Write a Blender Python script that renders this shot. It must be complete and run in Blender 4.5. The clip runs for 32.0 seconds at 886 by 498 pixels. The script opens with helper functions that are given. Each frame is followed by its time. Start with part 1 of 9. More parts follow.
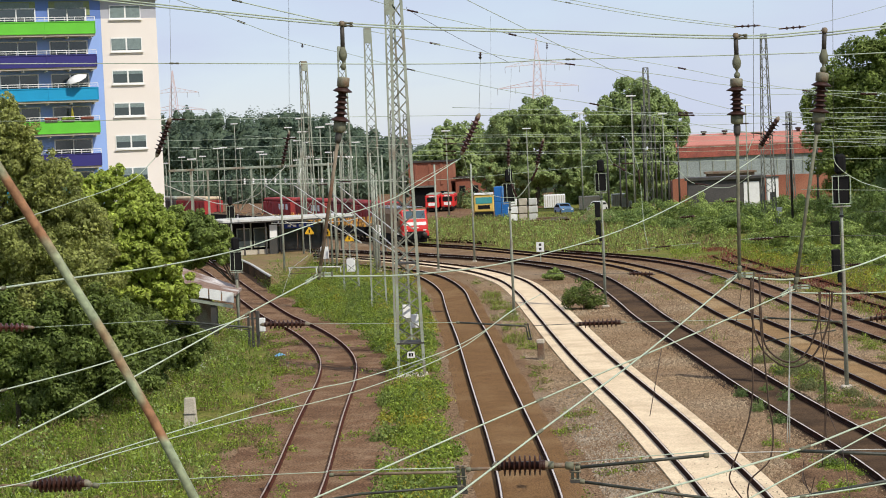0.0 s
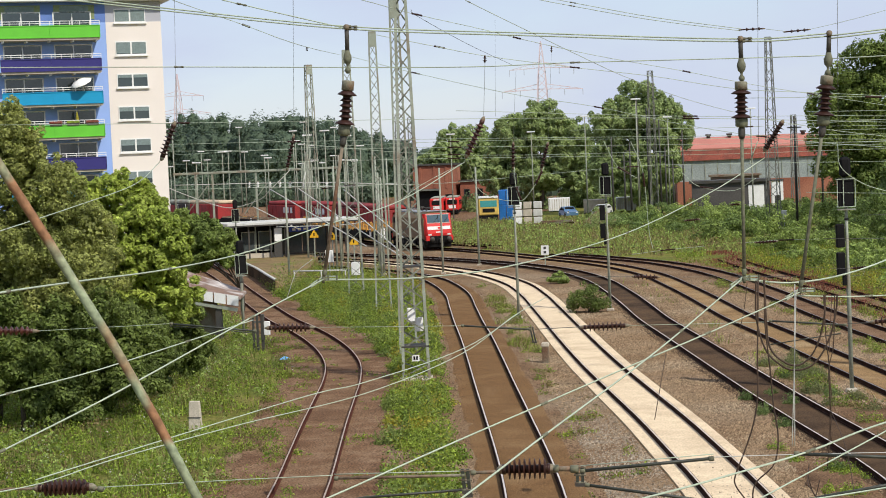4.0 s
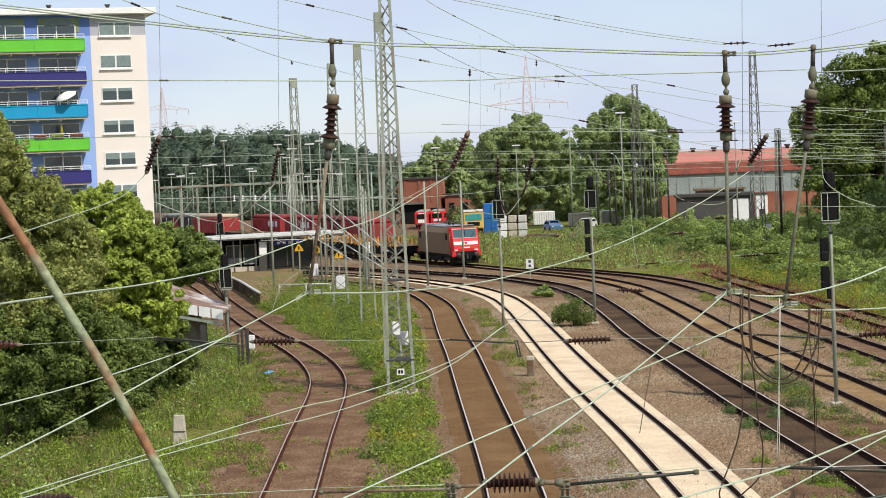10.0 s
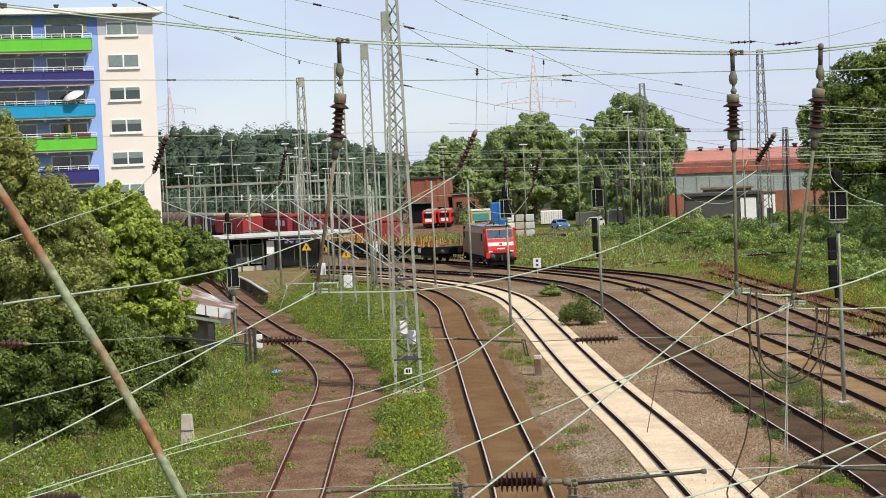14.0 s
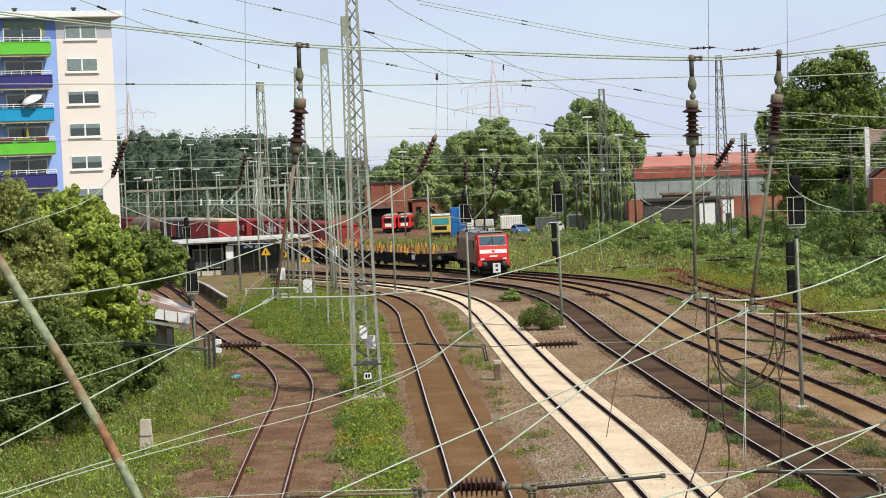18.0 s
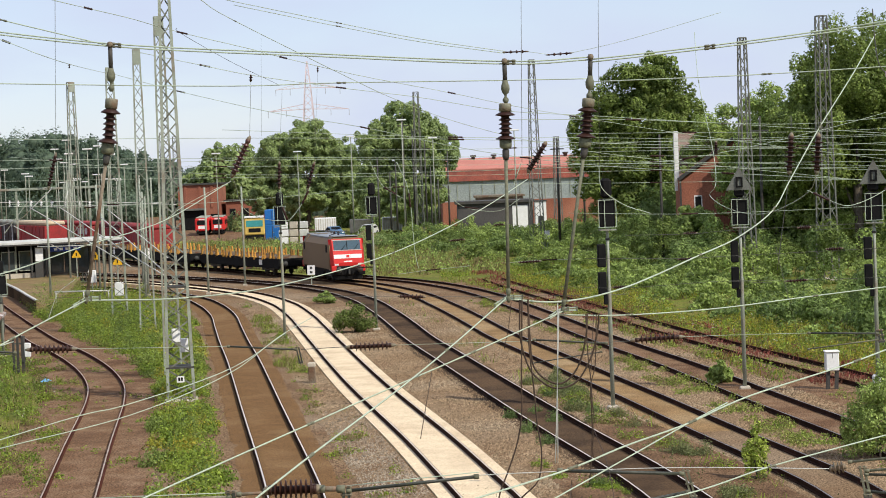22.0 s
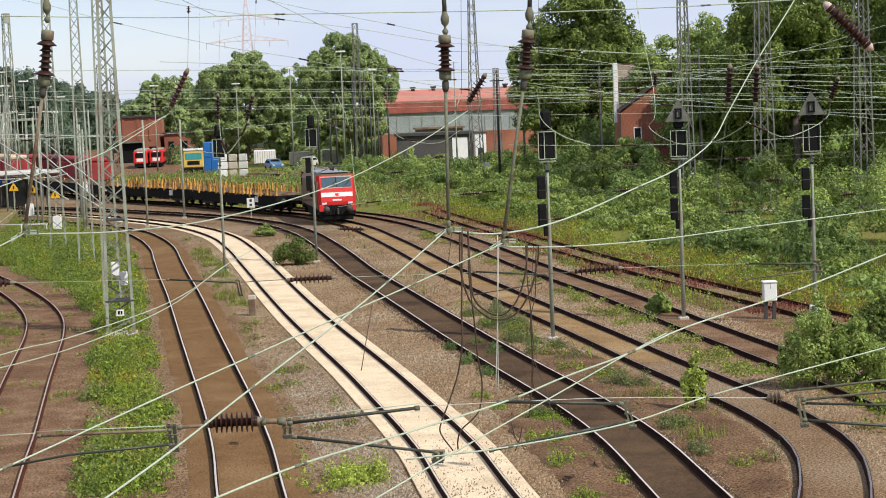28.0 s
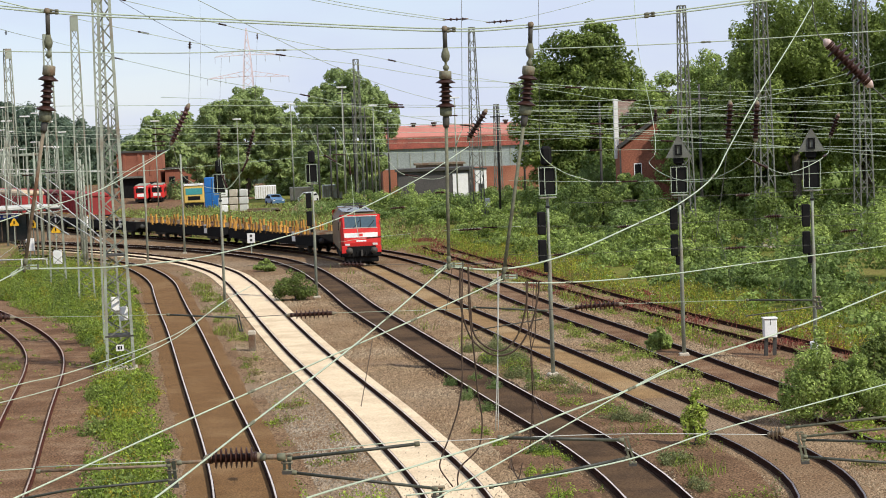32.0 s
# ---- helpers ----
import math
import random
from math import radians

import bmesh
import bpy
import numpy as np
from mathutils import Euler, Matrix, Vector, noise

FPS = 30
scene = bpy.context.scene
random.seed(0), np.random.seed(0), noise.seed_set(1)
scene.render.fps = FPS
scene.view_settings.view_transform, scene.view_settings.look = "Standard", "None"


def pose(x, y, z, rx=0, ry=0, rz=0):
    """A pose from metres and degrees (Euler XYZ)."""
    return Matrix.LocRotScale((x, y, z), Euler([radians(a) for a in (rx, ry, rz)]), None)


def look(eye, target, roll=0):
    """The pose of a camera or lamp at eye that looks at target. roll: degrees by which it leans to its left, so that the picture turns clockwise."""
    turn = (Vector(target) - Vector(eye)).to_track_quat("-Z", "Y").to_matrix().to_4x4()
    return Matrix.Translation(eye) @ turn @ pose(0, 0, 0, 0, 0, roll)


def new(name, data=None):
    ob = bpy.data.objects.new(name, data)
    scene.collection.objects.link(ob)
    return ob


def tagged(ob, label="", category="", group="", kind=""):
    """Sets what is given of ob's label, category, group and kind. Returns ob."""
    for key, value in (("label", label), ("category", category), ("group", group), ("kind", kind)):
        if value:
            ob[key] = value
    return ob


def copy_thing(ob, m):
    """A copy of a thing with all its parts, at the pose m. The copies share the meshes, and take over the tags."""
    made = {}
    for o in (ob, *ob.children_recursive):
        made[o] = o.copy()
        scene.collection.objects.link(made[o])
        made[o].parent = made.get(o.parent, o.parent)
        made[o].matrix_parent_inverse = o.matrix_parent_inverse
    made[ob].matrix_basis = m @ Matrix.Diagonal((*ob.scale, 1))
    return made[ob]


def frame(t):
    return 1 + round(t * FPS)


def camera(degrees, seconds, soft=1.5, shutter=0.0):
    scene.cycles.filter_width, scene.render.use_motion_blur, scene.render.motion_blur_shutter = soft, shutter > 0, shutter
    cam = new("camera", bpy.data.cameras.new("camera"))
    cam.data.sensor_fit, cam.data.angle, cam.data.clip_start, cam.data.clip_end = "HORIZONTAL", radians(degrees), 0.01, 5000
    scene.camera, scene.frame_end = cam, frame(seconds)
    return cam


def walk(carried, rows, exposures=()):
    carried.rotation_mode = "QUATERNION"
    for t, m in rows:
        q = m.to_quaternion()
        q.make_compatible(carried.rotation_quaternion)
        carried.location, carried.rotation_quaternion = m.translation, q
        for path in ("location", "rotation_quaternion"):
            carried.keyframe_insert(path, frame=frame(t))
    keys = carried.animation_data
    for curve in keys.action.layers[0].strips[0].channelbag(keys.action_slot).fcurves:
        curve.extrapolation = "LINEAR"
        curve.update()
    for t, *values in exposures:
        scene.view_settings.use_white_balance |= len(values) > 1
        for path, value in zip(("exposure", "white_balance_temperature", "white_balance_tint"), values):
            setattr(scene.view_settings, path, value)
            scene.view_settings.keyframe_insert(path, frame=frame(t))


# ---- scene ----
cam = camera(26.14, 32.0, soft=0.95, shutter=0.5)
EYE = (0.0, 0.0, 8.93)
# seconds, tilt, lean, turn (degrees) of a hand-held camera that pans from a bridge
PAN = [
    (0, 87.127, 2.411, 8.535), (0.5, 87.231, 2.413, 8.535), (1, 87.286, 2.383, 8.645), (1.5, 87.306, 2.374, 8.537),
    (2, 87.313, 2.433, 8.586), (2.5, 87.099, 2.395, 8.541), (3, 87.151, 2.378, 8.49), (3.5, 87.197, 2.387, 8.617),
    (5.5, 87.291, 2.581, 8.736), (6, 87.22, 2.491, 8.93), (6.5, 87.296, 2.376, 8.637), (7, 87.499, 2.723, 8.586),
    (7.5, 87.491, 2.473, 8.504), (8, 87.623, 2.389, 8.497), (8.5, 87.532, 2.442, 8.553), (9, 87.578, 2.44, 8.426),
    (9.5, 87.567, 2.406, 8.286), (10, 87.621, 2.435, 8.222), (10.5, 87.683, 2.414, 7.962), (11, 87.582, 2.42, 8.014),
    (11.5, 87.641, 2.433, 8.095), (12, 87.573, 2.429, 8.098), (12.5, 87.594, 2.45, 8.173), (13, 87.613, 2.423, 8.374),
    (13.5, 87.61, 2.483, 8.452), (15.5, 87.583, 2.372, 8.183), (16, 87.605, 2.425, 7.83), (16.5, 87.742, 2.421, 7.468),
    (17, 87.743, 2.412, 7.398), (17.5, 87.805, 2.353, 7.215), (18, 87.702, 2.373, 7.235), (18.5, 87.601, 2.381, 7.21),
    (19, 87.731, 2.397, 7.135), (19.5, 87.884, 2.335, 6.273), (20, 87.917, 2.233, 5.333), (20.5, 87.994, 2.232, 4.214),
    (21, 87.855, 2.161, 2.363), (21.5, 87.669, 2.152, 1.489), (22, 87.55, 2.151, 1.666), (22.5, 87.748, 2.099, 1.178),
    (23, 87.681, 1.956, -0.073), (23.5, 86.26, 1.993, -0.538), (24, 85.456, 2.195, 0.008), (24.5, 85.335, 2.203, 0.089),
    (25, 85.367, 2.232, -0.055), (25.5, 85.365, 2.204, -0.04), (27.5, 85.322, 2.278, -0.01), (28, 85.443, 2.24, -0.143),
    (28.5, 86.202, 2.255, -0.061), (29, 86.433, 2.152, 0.208), (29.5, 86.407, 2.088, -0.01), (30, 86.461, 2.138, -0.059),
    (30.5, 86.46, 2.159, -0.243), (31, 86.432, 2.133, -0.258), (31.5, 86.384, 2.071, -0.237), (32, 86.515, 2.124, -0.126),
]
walk(cam, [(t, pose(*EYE, rx, ry, rz)) for t, rx, ry, rz in PAN], ((0, -0.09), (3.5, -0.09), (6.5, -0.02), (20, -0.02), (24, 0.04), (32, 0.04)))

# ---- light ----
world = bpy.data.worlds.new("world")
scene.world = world
world.use_nodes = True
wn = world.node_tree
sky = wn.nodes.new("ShaderNodeTexSky")
sky.sky_type, sky.sun_disc = "NISHITA", False
SUN_DIR = Vector((0.72, -0.62, 0.98)).normalized()
sky.sun_elevation = math.asin(SUN_DIR.z)
sky.sun_rotation = math.atan2(SUN_DIR.x, SUN_DIR.y)
sky.air_density, sky.dust_density, sky.ozone_density = 1.0, 0.3, 2.5
bg = wn.nodes["Background"]
bg.inputs["Strength"].default_value = 0.146
# thin high cloud that whitens the blue
veil = wn.nodes.new("ShaderNodeTexNoise")
veil.inputs["Scale"].default_value, veil.inputs["Detail"].default_value = 5.0, 6.0
where = wn.nodes.new("ShaderNodeTexCoord")
stretch = wn.nodes.new("ShaderNodeMapping")
stretch.inputs["Scale"].default_value = (1.0, 1.0, 3.2)
wn.links.new(where.outputs["Generated"], stretch.inputs["Vector"])
wn.links.new(stretch.outputs["Vector"], veil.inputs["Vector"])
spread = wn.nodes.new("ShaderNodeMapRange")
spread.inputs["From Min"].default_value, spread.inputs["From Max"].default_value = 0.40, 0.64
spread.inputs["To Min"].default_value, spread.inputs["To Max"].default_value = 0.62, 0.93
wn.links.new(veil.outputs["Fac"], spread.inputs["Value"])
cloud = wn.nodes.new("ShaderNodeMix")
cloud.data_type = "RGBA"
cloud.inputs[7].default_value = (4.35, 4.8, 6.15, 1.0)
wn.links.new(spread.outputs["Result"], cloud.inputs[0])
wn.links.new(sky.outputs["Color"], cloud.inputs[6])
wn.links.new(cloud.outputs[2], bg.inputs["Color"])
sun = new("sun", bpy.data.lights.new("sun", "SUN"))
sun.data.energy, sun.data.angle, sun.data.color = 4.3, radians(0.53), (1.0, 0.95, 0.86)
sun.matrix_world = look(SUN_DIR * 100, (0, 0, 0))
scene.view_settings.exposure = 0.0


# ---- materials ----
def material(name, color, rough=0.8, metal=0.0, second=None, scale=3.0, amount=0.6, fine=40.0, fine_amount=0.35,
             bump=0.2, third=None, third_scale=0.4, spec=0.3, island=0.0, object_var=0.0, third_at=(0.48, 0.68)):
    """Two scales of variation: patches of a second (and third) colour, fine grain, bump."""
    m = bpy.data.materials.new(name)
    m.use_nodes = True
    nt = m.node_tree
    p = nt.nodes["Principled BSDF"]
    p.inputs["Roughness"].default_value, p.inputs["Metallic"].default_value = rough, metal
    p.inputs["Specular IOR Level"].default_value = spec
    tc = nt.nodes.new("ShaderNodeTexCoord")

    def noise_of(s, detail=5.0):
        n = nt.nodes.new("ShaderNodeTexNoise")
        n.inputs["Scale"].default_value, n.inputs["Detail"].default_value = s, detail
        nt.links.new(tc.outputs["Object"], n.inputs["Vector"])
        return n

    def mixed(a, b, fac, kind="MIX"):
        x = nt.nodes.new("ShaderNodeMix")
        x.data_type, x.blend_type = "RGBA", kind
        for sock, val in ((x.inputs[6], a), (x.inputs[7], b), (x.inputs[0], fac)):
            if isinstance(val, (int, float)):
                sock.default_value = val
            elif isinstance(val, tuple):
                sock.default_value = (*val, 1.0)
            else:
                nt.links.new(val, sock)
        return x.outputs[2]

    def ramp(fac, lo, hi):
        r = nt.nodes.new("ShaderNodeMapRange")
        r.inputs["From Min"].default_value, r.inputs["From Max"].default_value = lo, hi
        nt.links.new(fac, r.inputs["Value"])
        return r.outputs["Result"]

    def times(v, k):
        t = nt.nodes.new("ShaderNodeMath")
        t.operation = "MULTIPLY"
        nt.links.new(v, t.inputs[0])
        t.inputs[1].default_value = k
        return t.outputs[0]

    col = color
    second = second or tuple(c * 0.7 for c in color)
    col = mixed(color, second, times(ramp(noise_of(scale).outputs["Fac"], 0.38, 0.66), amount))
    if third:
        col = mixed(col, third, times(ramp(noise_of(third_scale, 3.0).outputs["Fac"], *third_at), 0.85))
    grain = noise_of(fine, 3.0)
    g = nt.nodes.new("ShaderNodeMapRange")
    g.inputs["From Min"].default_value, g.inputs["From Max"].default_value = 0.3, 0.7
    g.inputs["To Min"].default_value, g.inputs["To Max"].default_value = 1 - fine_amount, 1 + fine_amount
    nt.links.new(grain.outputs["Fac"], g.inputs["Value"])
    comb = nt.nodes.new("ShaderNodeCombineColor")
    for i in range(3):
        nt.links.new(g.outputs["Result"], comb.inputs[i])
    col = mixed(col, comb.outputs["Color"], 1.0, "MULTIPLY")
    if island or object_var:
        geo = nt.nodes.new("ShaderNodeNewGeometry") if island else nt.nodes.new("ShaderNodeObjectInfo")
        v = nt.nodes.new("ShaderNodeMapRange")
        k = island or object_var
        v.inputs["To Min"].default_value, v.inputs["To Max"].default_value = 1 - k, 1 + k
        nt.links.new(geo.outputs["Random Per Island" if island else "Random"], v.inputs["Value"])
        c2 = nt.nodes.new("ShaderNodeCombineColor")
        for i in range(3):
            nt.links.new(v.outputs["Result"], c2.inputs[i])
        col = mixed(col, c2.outputs["Color"], 1.0, "MULTIPLY")
    nt.links.new(col, p.inputs["Base Color"])
    if bump:
        b = nt.nodes.new("ShaderNodeBump")
        b.inputs["Strength"].default_value, b.inputs["Distance"].default_value = bump, 0.02
        nt.links.new(grain.outputs["Fac"], b.inputs["Height"])
        nt.links.new(b.outputs["Normal"], p.inputs["Normal"])
    return m


def leafy(name, color, second, var=0.46, scale=0.35):
    m = material(name, color, 0.6, 0, second, scale, 0.9, 7.0, 0.35, 0.0, island=var, spec=0.25)
    nt = m.node_tree
    p = nt.nodes["Principled BSDF"]
    tr = nt.nodes.new("ShaderNodeBsdfTranslucent")
    mix = nt.nodes.new("ShaderNodeMixShader")
    mix.inputs[0].default_value = 0.40
    nt.links.new(p.inputs["Base Color"].links[0].from_socket, tr.inputs["Color"])
    nt.links.new(p.outputs[0], mix.inputs[1])
    nt.links.new(tr.outputs[0], mix.inputs[2])
    nt.links.new(mix.outputs[0], nt.nodes["Material Output"].inputs["Surface"])
    return m


def glass(name, color, rough=0.05):
    m = material(name, color, rough, 0.0, None, 1.0, 0.3, 5.0, 0.1, 0.0, spec=0.8)
    return m


M = {}
M["grass"] = material("grass", (0.135, 0.155, 0.030), 0.95, 0, (0.19, 0.15, 0.055), 0.5, 0.9, 9, 0.5, 0.5, (0.085, 0.115, 0.022), 0.12, spec=0.03)
M["gravel"] = material("gravel", (0.205, 0.136, 0.078), 0.95, 0, (0.150, 0.088, 0.048), 0.35, 0.85, 16, 0.75, 1.0, (0.25, 0.185, 0.12), 0.1, spec=0.03)
M["dirt_red"] = material("dirt_red", (0.165, 0.095, 0.053), 0.95, 0, (0.225, 0.145, 0.088), 1.3, 0.95, 17, 0.75, 1.0, (0.105, 0.056, 0.032), 0.45, spec=0.03)
M["dirt_brown"] = material("dirt_brown", (0.178, 0.101, 0.045), 0.95, 0, (0.145, 0.081, 0.037), 1.4, 0.8, 20, 0.45, 0.8, (0.215, 0.132, 0.064), 0.3, spec=0.03)
M["dirt_dark"] = material("dirt_dark", (0.076, 0.048, 0.028), 0.95, 0, (0.115, 0.070, 0.038), 0.7, 0.85, 26, 0.45, 0.6, (0.030, 0.019, 0.012), 0.3, spec=0.05)
M["dirt_tan"] = material("dirt_tan", (0.285, 0.182, 0.086), 0.95, 0, (0.185, 0.112, 0.054), 0.7, 0.85, 22, 0.45, 0.7, (0.34, 0.24, 0.13), 0.3, spec=0.03)
M["pale_sand"] = material("pale_sand", (0.72, 0.575, 0.385), 0.95, 0, (0.62, 0.485, 0.32), 1.6, 0.7, 17, 0.2, 0.5, (0.55, 0.42, 0.275), 0.5, spec=0.03)
M["rail_side"] = material("rail_side", (0.026, 0.013, 0.009), 0.9, 0.0, (0.055, 0.024, 0.015), 2.0, 0.8, 30, 0.3, 0.2, spec=0.05)
M["rail_top"] = material("rail_top", (0.74, 0.63, 0.50), 0.45, 0.35, (0.58, 0.47, 0.36), 1.5, 0.6, 30, 0.15, 0.0)
M["steel_green"] = material("steel_green", (0.32, 0.345, 0.275), 0.7, 0.0, (0.19, 0.21, 0.155), 1.2, 0.7, 25, 0.2, 0.1, (0.21, 0.155, 0.11), 0.9)
M["steel_dark"] = material("steel_dark", (0.06, 0.06, 0.055), 0.7, 0.3, (0.09, 0.075, 0.06), 1.5, 0.7, 25, 0.2, 0.1)
M["steel_rust"] = material("steel_rust", (0.15, 0.075, 0.04), 0.8, 0.2, (0.24, 0.23, 0.17), 1.2, 0.9, 20, 0.3, 0.2)
M["wire_green"] = material("wire_green", (0.42, 0.48, 0.36), 0.7, 0.0, (0.32, 0.37, 0.27), 2.0, 0.6, 30, 0.15, 0.0)
M["wire_dark"] = material("wire_dark", (0.10, 0.10, 0.09), 0.6, 0.3, (0.15, 0.13, 0.10), 2.0, 0.6, 30, 0.15, 0.0)
M["wire_pale"] = material("wire_pale", (0.56, 0.55, 0.50), 0.7, 0.0, (0.42, 0.42, 0.37), 1.0, 0.6, 30, 0.15, 0.0)
M["ceramic"] = material("ceramic", (0.030, 0.012, 0.008), 0.45, 0, (0.045, 0.018, 0.012), 6.0, 0.7, 40, 0.2, 0.05, spec=0.2)
M["ceramic_red"] = material("ceramic_red", (0.075, 0.020, 0.014), 0.3, 0, (0.045, 0.016, 0.011), 6.0, 0.7, 40, 0.2, 0.05, spec=0.4)
M["cap"] = material("cap", (0.21, 0.20, 0.14), 0.7, 0.2, (0.20, 0.115, 0.07), 8.0, 0.8, 50, 0.2, 0.1)
M["steel_olive"] = material("steel_olive", (0.15, 0.155, 0.10), 0.75, 0.0, (0.10, 0.085, 0.055), 2.5, 0.7, 25, 0.25, 0.1)
M["concrete"] = material("concrete", (0.50, 0.44, 0.345), 0.9, 0, (0.38, 0.33, 0.255), 2.0, 0.7, 30, 0.25, 0.3)
M["white"] = material("white", (0.78, 0.77, 0.73), 0.6, 0, (0.66, 0.64, 0.60), 2.0, 0.5, 20, 0.08, 0.0)
M["black"] = material("black", (0.010, 0.010, 0.010), 0.8, 0, (0.018, 0.016, 0.015), 3.0, 0.6, 30, 0.2, 0.0, spec=0.08)
M["leaf_near"] = leafy("leaf_near", (0.235, 0.300, 0.070), (0.140, 0.190, 0.046))
M["leaf_grey"] = leafy("leaf_grey", (0.345, 0.365, 0.105), (0.220, 0.250, 0.070))
M["leaf_bright"] = leafy("leaf_bright", (0.400, 0.470, 0.085), (0.265, 0.340, 0.062))
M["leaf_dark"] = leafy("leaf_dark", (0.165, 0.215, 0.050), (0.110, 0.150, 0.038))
# paler, cooler green: haze at a distance mixed into the leaf colour
M["leaf_far_hazed"] = leafy("leaf_far_hazed", (0.345, 0.425, 0.160), (0.245, 0.315, 0.118), 0.3)
# extra blue in these greens paints in the haze over the far wood
M["leaf_forest_hazed"] = leafy("leaf_forest_hazed", (0.135, 0.185, 0.112), (0.088, 0.128, 0.090), 0.22, 0.06)
M["leaf_scrub"] = leafy("leaf_scrub", (0.320, 0.400, 0.105), (0.215, 0.290, 0.075))
M["blade"] = leafy("blade", (0.25, 0.31, 0.060), (0.33, 0.30, 0.10), 0.4, 0.8)
M["weed"] = leafy("weed", (0.275, 0.350, 0.045), (0.120, 0.190, 0.030), 0.5, 1.3)
M["weed_yellow"] = leafy("weed_yellow", (0.40, 0.34, 0.04), (0.24, 0.26, 0.04), 0.4, 1.5)
M["weed_dry"] = leafy("weed_dry", (0.26, 0.20, 0.085), (0.17, 0.155, 0.055), 0.4, 0.8)
M["weed_red"] = leafy("weed_red", (0.27, 0.07, 0.055), (0.20, 0.11, 0.06), 0.4, 0.8)
M["flower"] = leafy("flower", (0.60, 0.60, 0.50), (0.5, 0.5, 0.36), 0.2, 2.0)
M["stone"] = material("stone", (0.260, 0.185, 0.112), 0.95, 0, (0.200, 0.128, 0.072), 0.25, 0.85, 20, 0.2, 0.0, (0.31, 0.245, 0.165), 0.12, island=0.5, spec=0.05)
M["stone_grey"] = material("stone_grey", (0.260, 0.210, 0.152), 0.95, 0, (0.200, 0.150, 0.102), 0.4, 0.85, 20, 0.2, 0.0, (0.33, 0.285, 0.22), 0.25, island=0.5, spec=0.05)
M["paving"] = material("paving", (0.235, 0.165, 0.085), 0.9, 0, (0.16, 0.11, 0.055), 0.6, 0.9, 9, 0.5, 0.4, (0.15, 0.16, 0.045), 0.35, spec=0.05)
# darker, rust-flecked copy of the mast steel, with the braces' shade painted in
M["steel_brace_shaded"] = material("steel_brace_shaded", (0.19, 0.20, 0.155), 0.75, 0.0, (0.12, 0.10, 0.075), 1.5, 0.8, 25, 0.25, 0.1, (0.27, 0.29, 0.235), 0.8)
M["stone_brown"] = material("stone_brown", (0.17, 0.105, 0.065), 0.95, 0, (0.12, 0.068, 0.042), 0.4, 0.85, 20, 0.2, 0.0, (0.21, 0.15, 0.105), 0.2, island=0.5, spec=0.05)
M["herb_grey"] = leafy("herb_grey", (0.215, 0.235, 0.095), (0.15, 0.165, 0.06), 0.4, 0.8)
M["herb_green"] = leafy("herb_green", (0.155, 0.215, 0.065), (0.105, 0.15, 0.045), 0.4, 0.8)
M["rail_rust"] = material("rail_rust", (0.085, 0.028, 0.018), 0.9, 0.0, (0.05, 0.02, 0.014), 2.0, 0.8, 30, 0.3, 0.2, spec=0.05)
M["rail_polished"] = material("rail_polished", (0.70, 0.63, 0.55), 0.42, 0.35, (0.56, 0.48, 0.41), 1.5, 0.5, 30, 0.1, 0.0)
M["leaf_thicket"] = leafy("leaf_thicket", (0.205, 0.280, 0.078), (0.135, 0.195, 0.055))
M["dirt_moor"] = material("dirt_moor", (0.140, 0.082, 0.046), 0.95, 0, (0.190, 0.118, 0.068), 1.1, 0.9, 16, 0.75, 1.0, (0.090, 0.052, 0.030), 0.5, spec=0.03)
M["arm_dark"] = material("arm_dark", (0.028, 0.030, 0.022), 0.5, 0.0, (0.055, 0.060, 0.042), 5.0, 0.7, 40, 0.25, 0.1, spec=0.4)
M["steel_grey"] = material("steel_grey", (0.15, 0.155, 0.13), 0.75, 0.0, (0.095, 0.085, 0.07), 1.4, 0.8, 25, 0.25, 0.1)
M["pale_cap"] = material("pale_cap", (0.52, 0.40, 0.36), 0.5, 0.0, (0.40, 0.28, 0.24), 9.0, 0.7, 40, 0.2, 0.05)
M["rail_worn"] = material("rail_worn", (0.46, 0.36, 0.27), 0.5, 0.3, (0.30, 0.20, 0.14), 1.2, 0.8, 20, 0.25, 0.0)
M["bark"] = material("bark", (0.09, 0.07, 0.05), 0.95, 0, (0.14, 0.12, 0.10), 4.0, 0.7, 20, 0.4, 0.6)


# ---- mesh helpers ----
def mesh_of(name, verts, faces, mat, smooth=False):
    me = bpy.data.meshes.new(name)
    me.from_pydata([tuple(v) for v in verts], [], [tuple(f) for f in faces])
    for x in (mat if isinstance(mat, (list, tuple)) else [mat]):
        me.materials.append(x)
    if smooth:
        me.polygons.foreach_set("use_smooth", [True] * len(me.polygons))
    me.update()
    return me


def quads(name, corners, mat):
    """Fast mesh of loose quads; corners is an array n x 4 x 3, or n x 3 x 3 for triangles."""
    n, k = len(corners), corners.shape[1]
    me = bpy.data.meshes.new(name)
    me.vertices.add(n * k)
    me.vertices.foreach_set("co", np.asarray(corners, dtype=np.float32).ravel())
    me.loops.add(n * k)
    me.loops.foreach_set("vertex_index", np.arange(n * k, dtype=np.int32))
    me.polygons.add(n)
    me.polygons.foreach_set("loop_start", np.arange(0, n * k, k, dtype=np.int32))
    me.materials.append(mat)
    me.update(calc_edges=True)
    return me


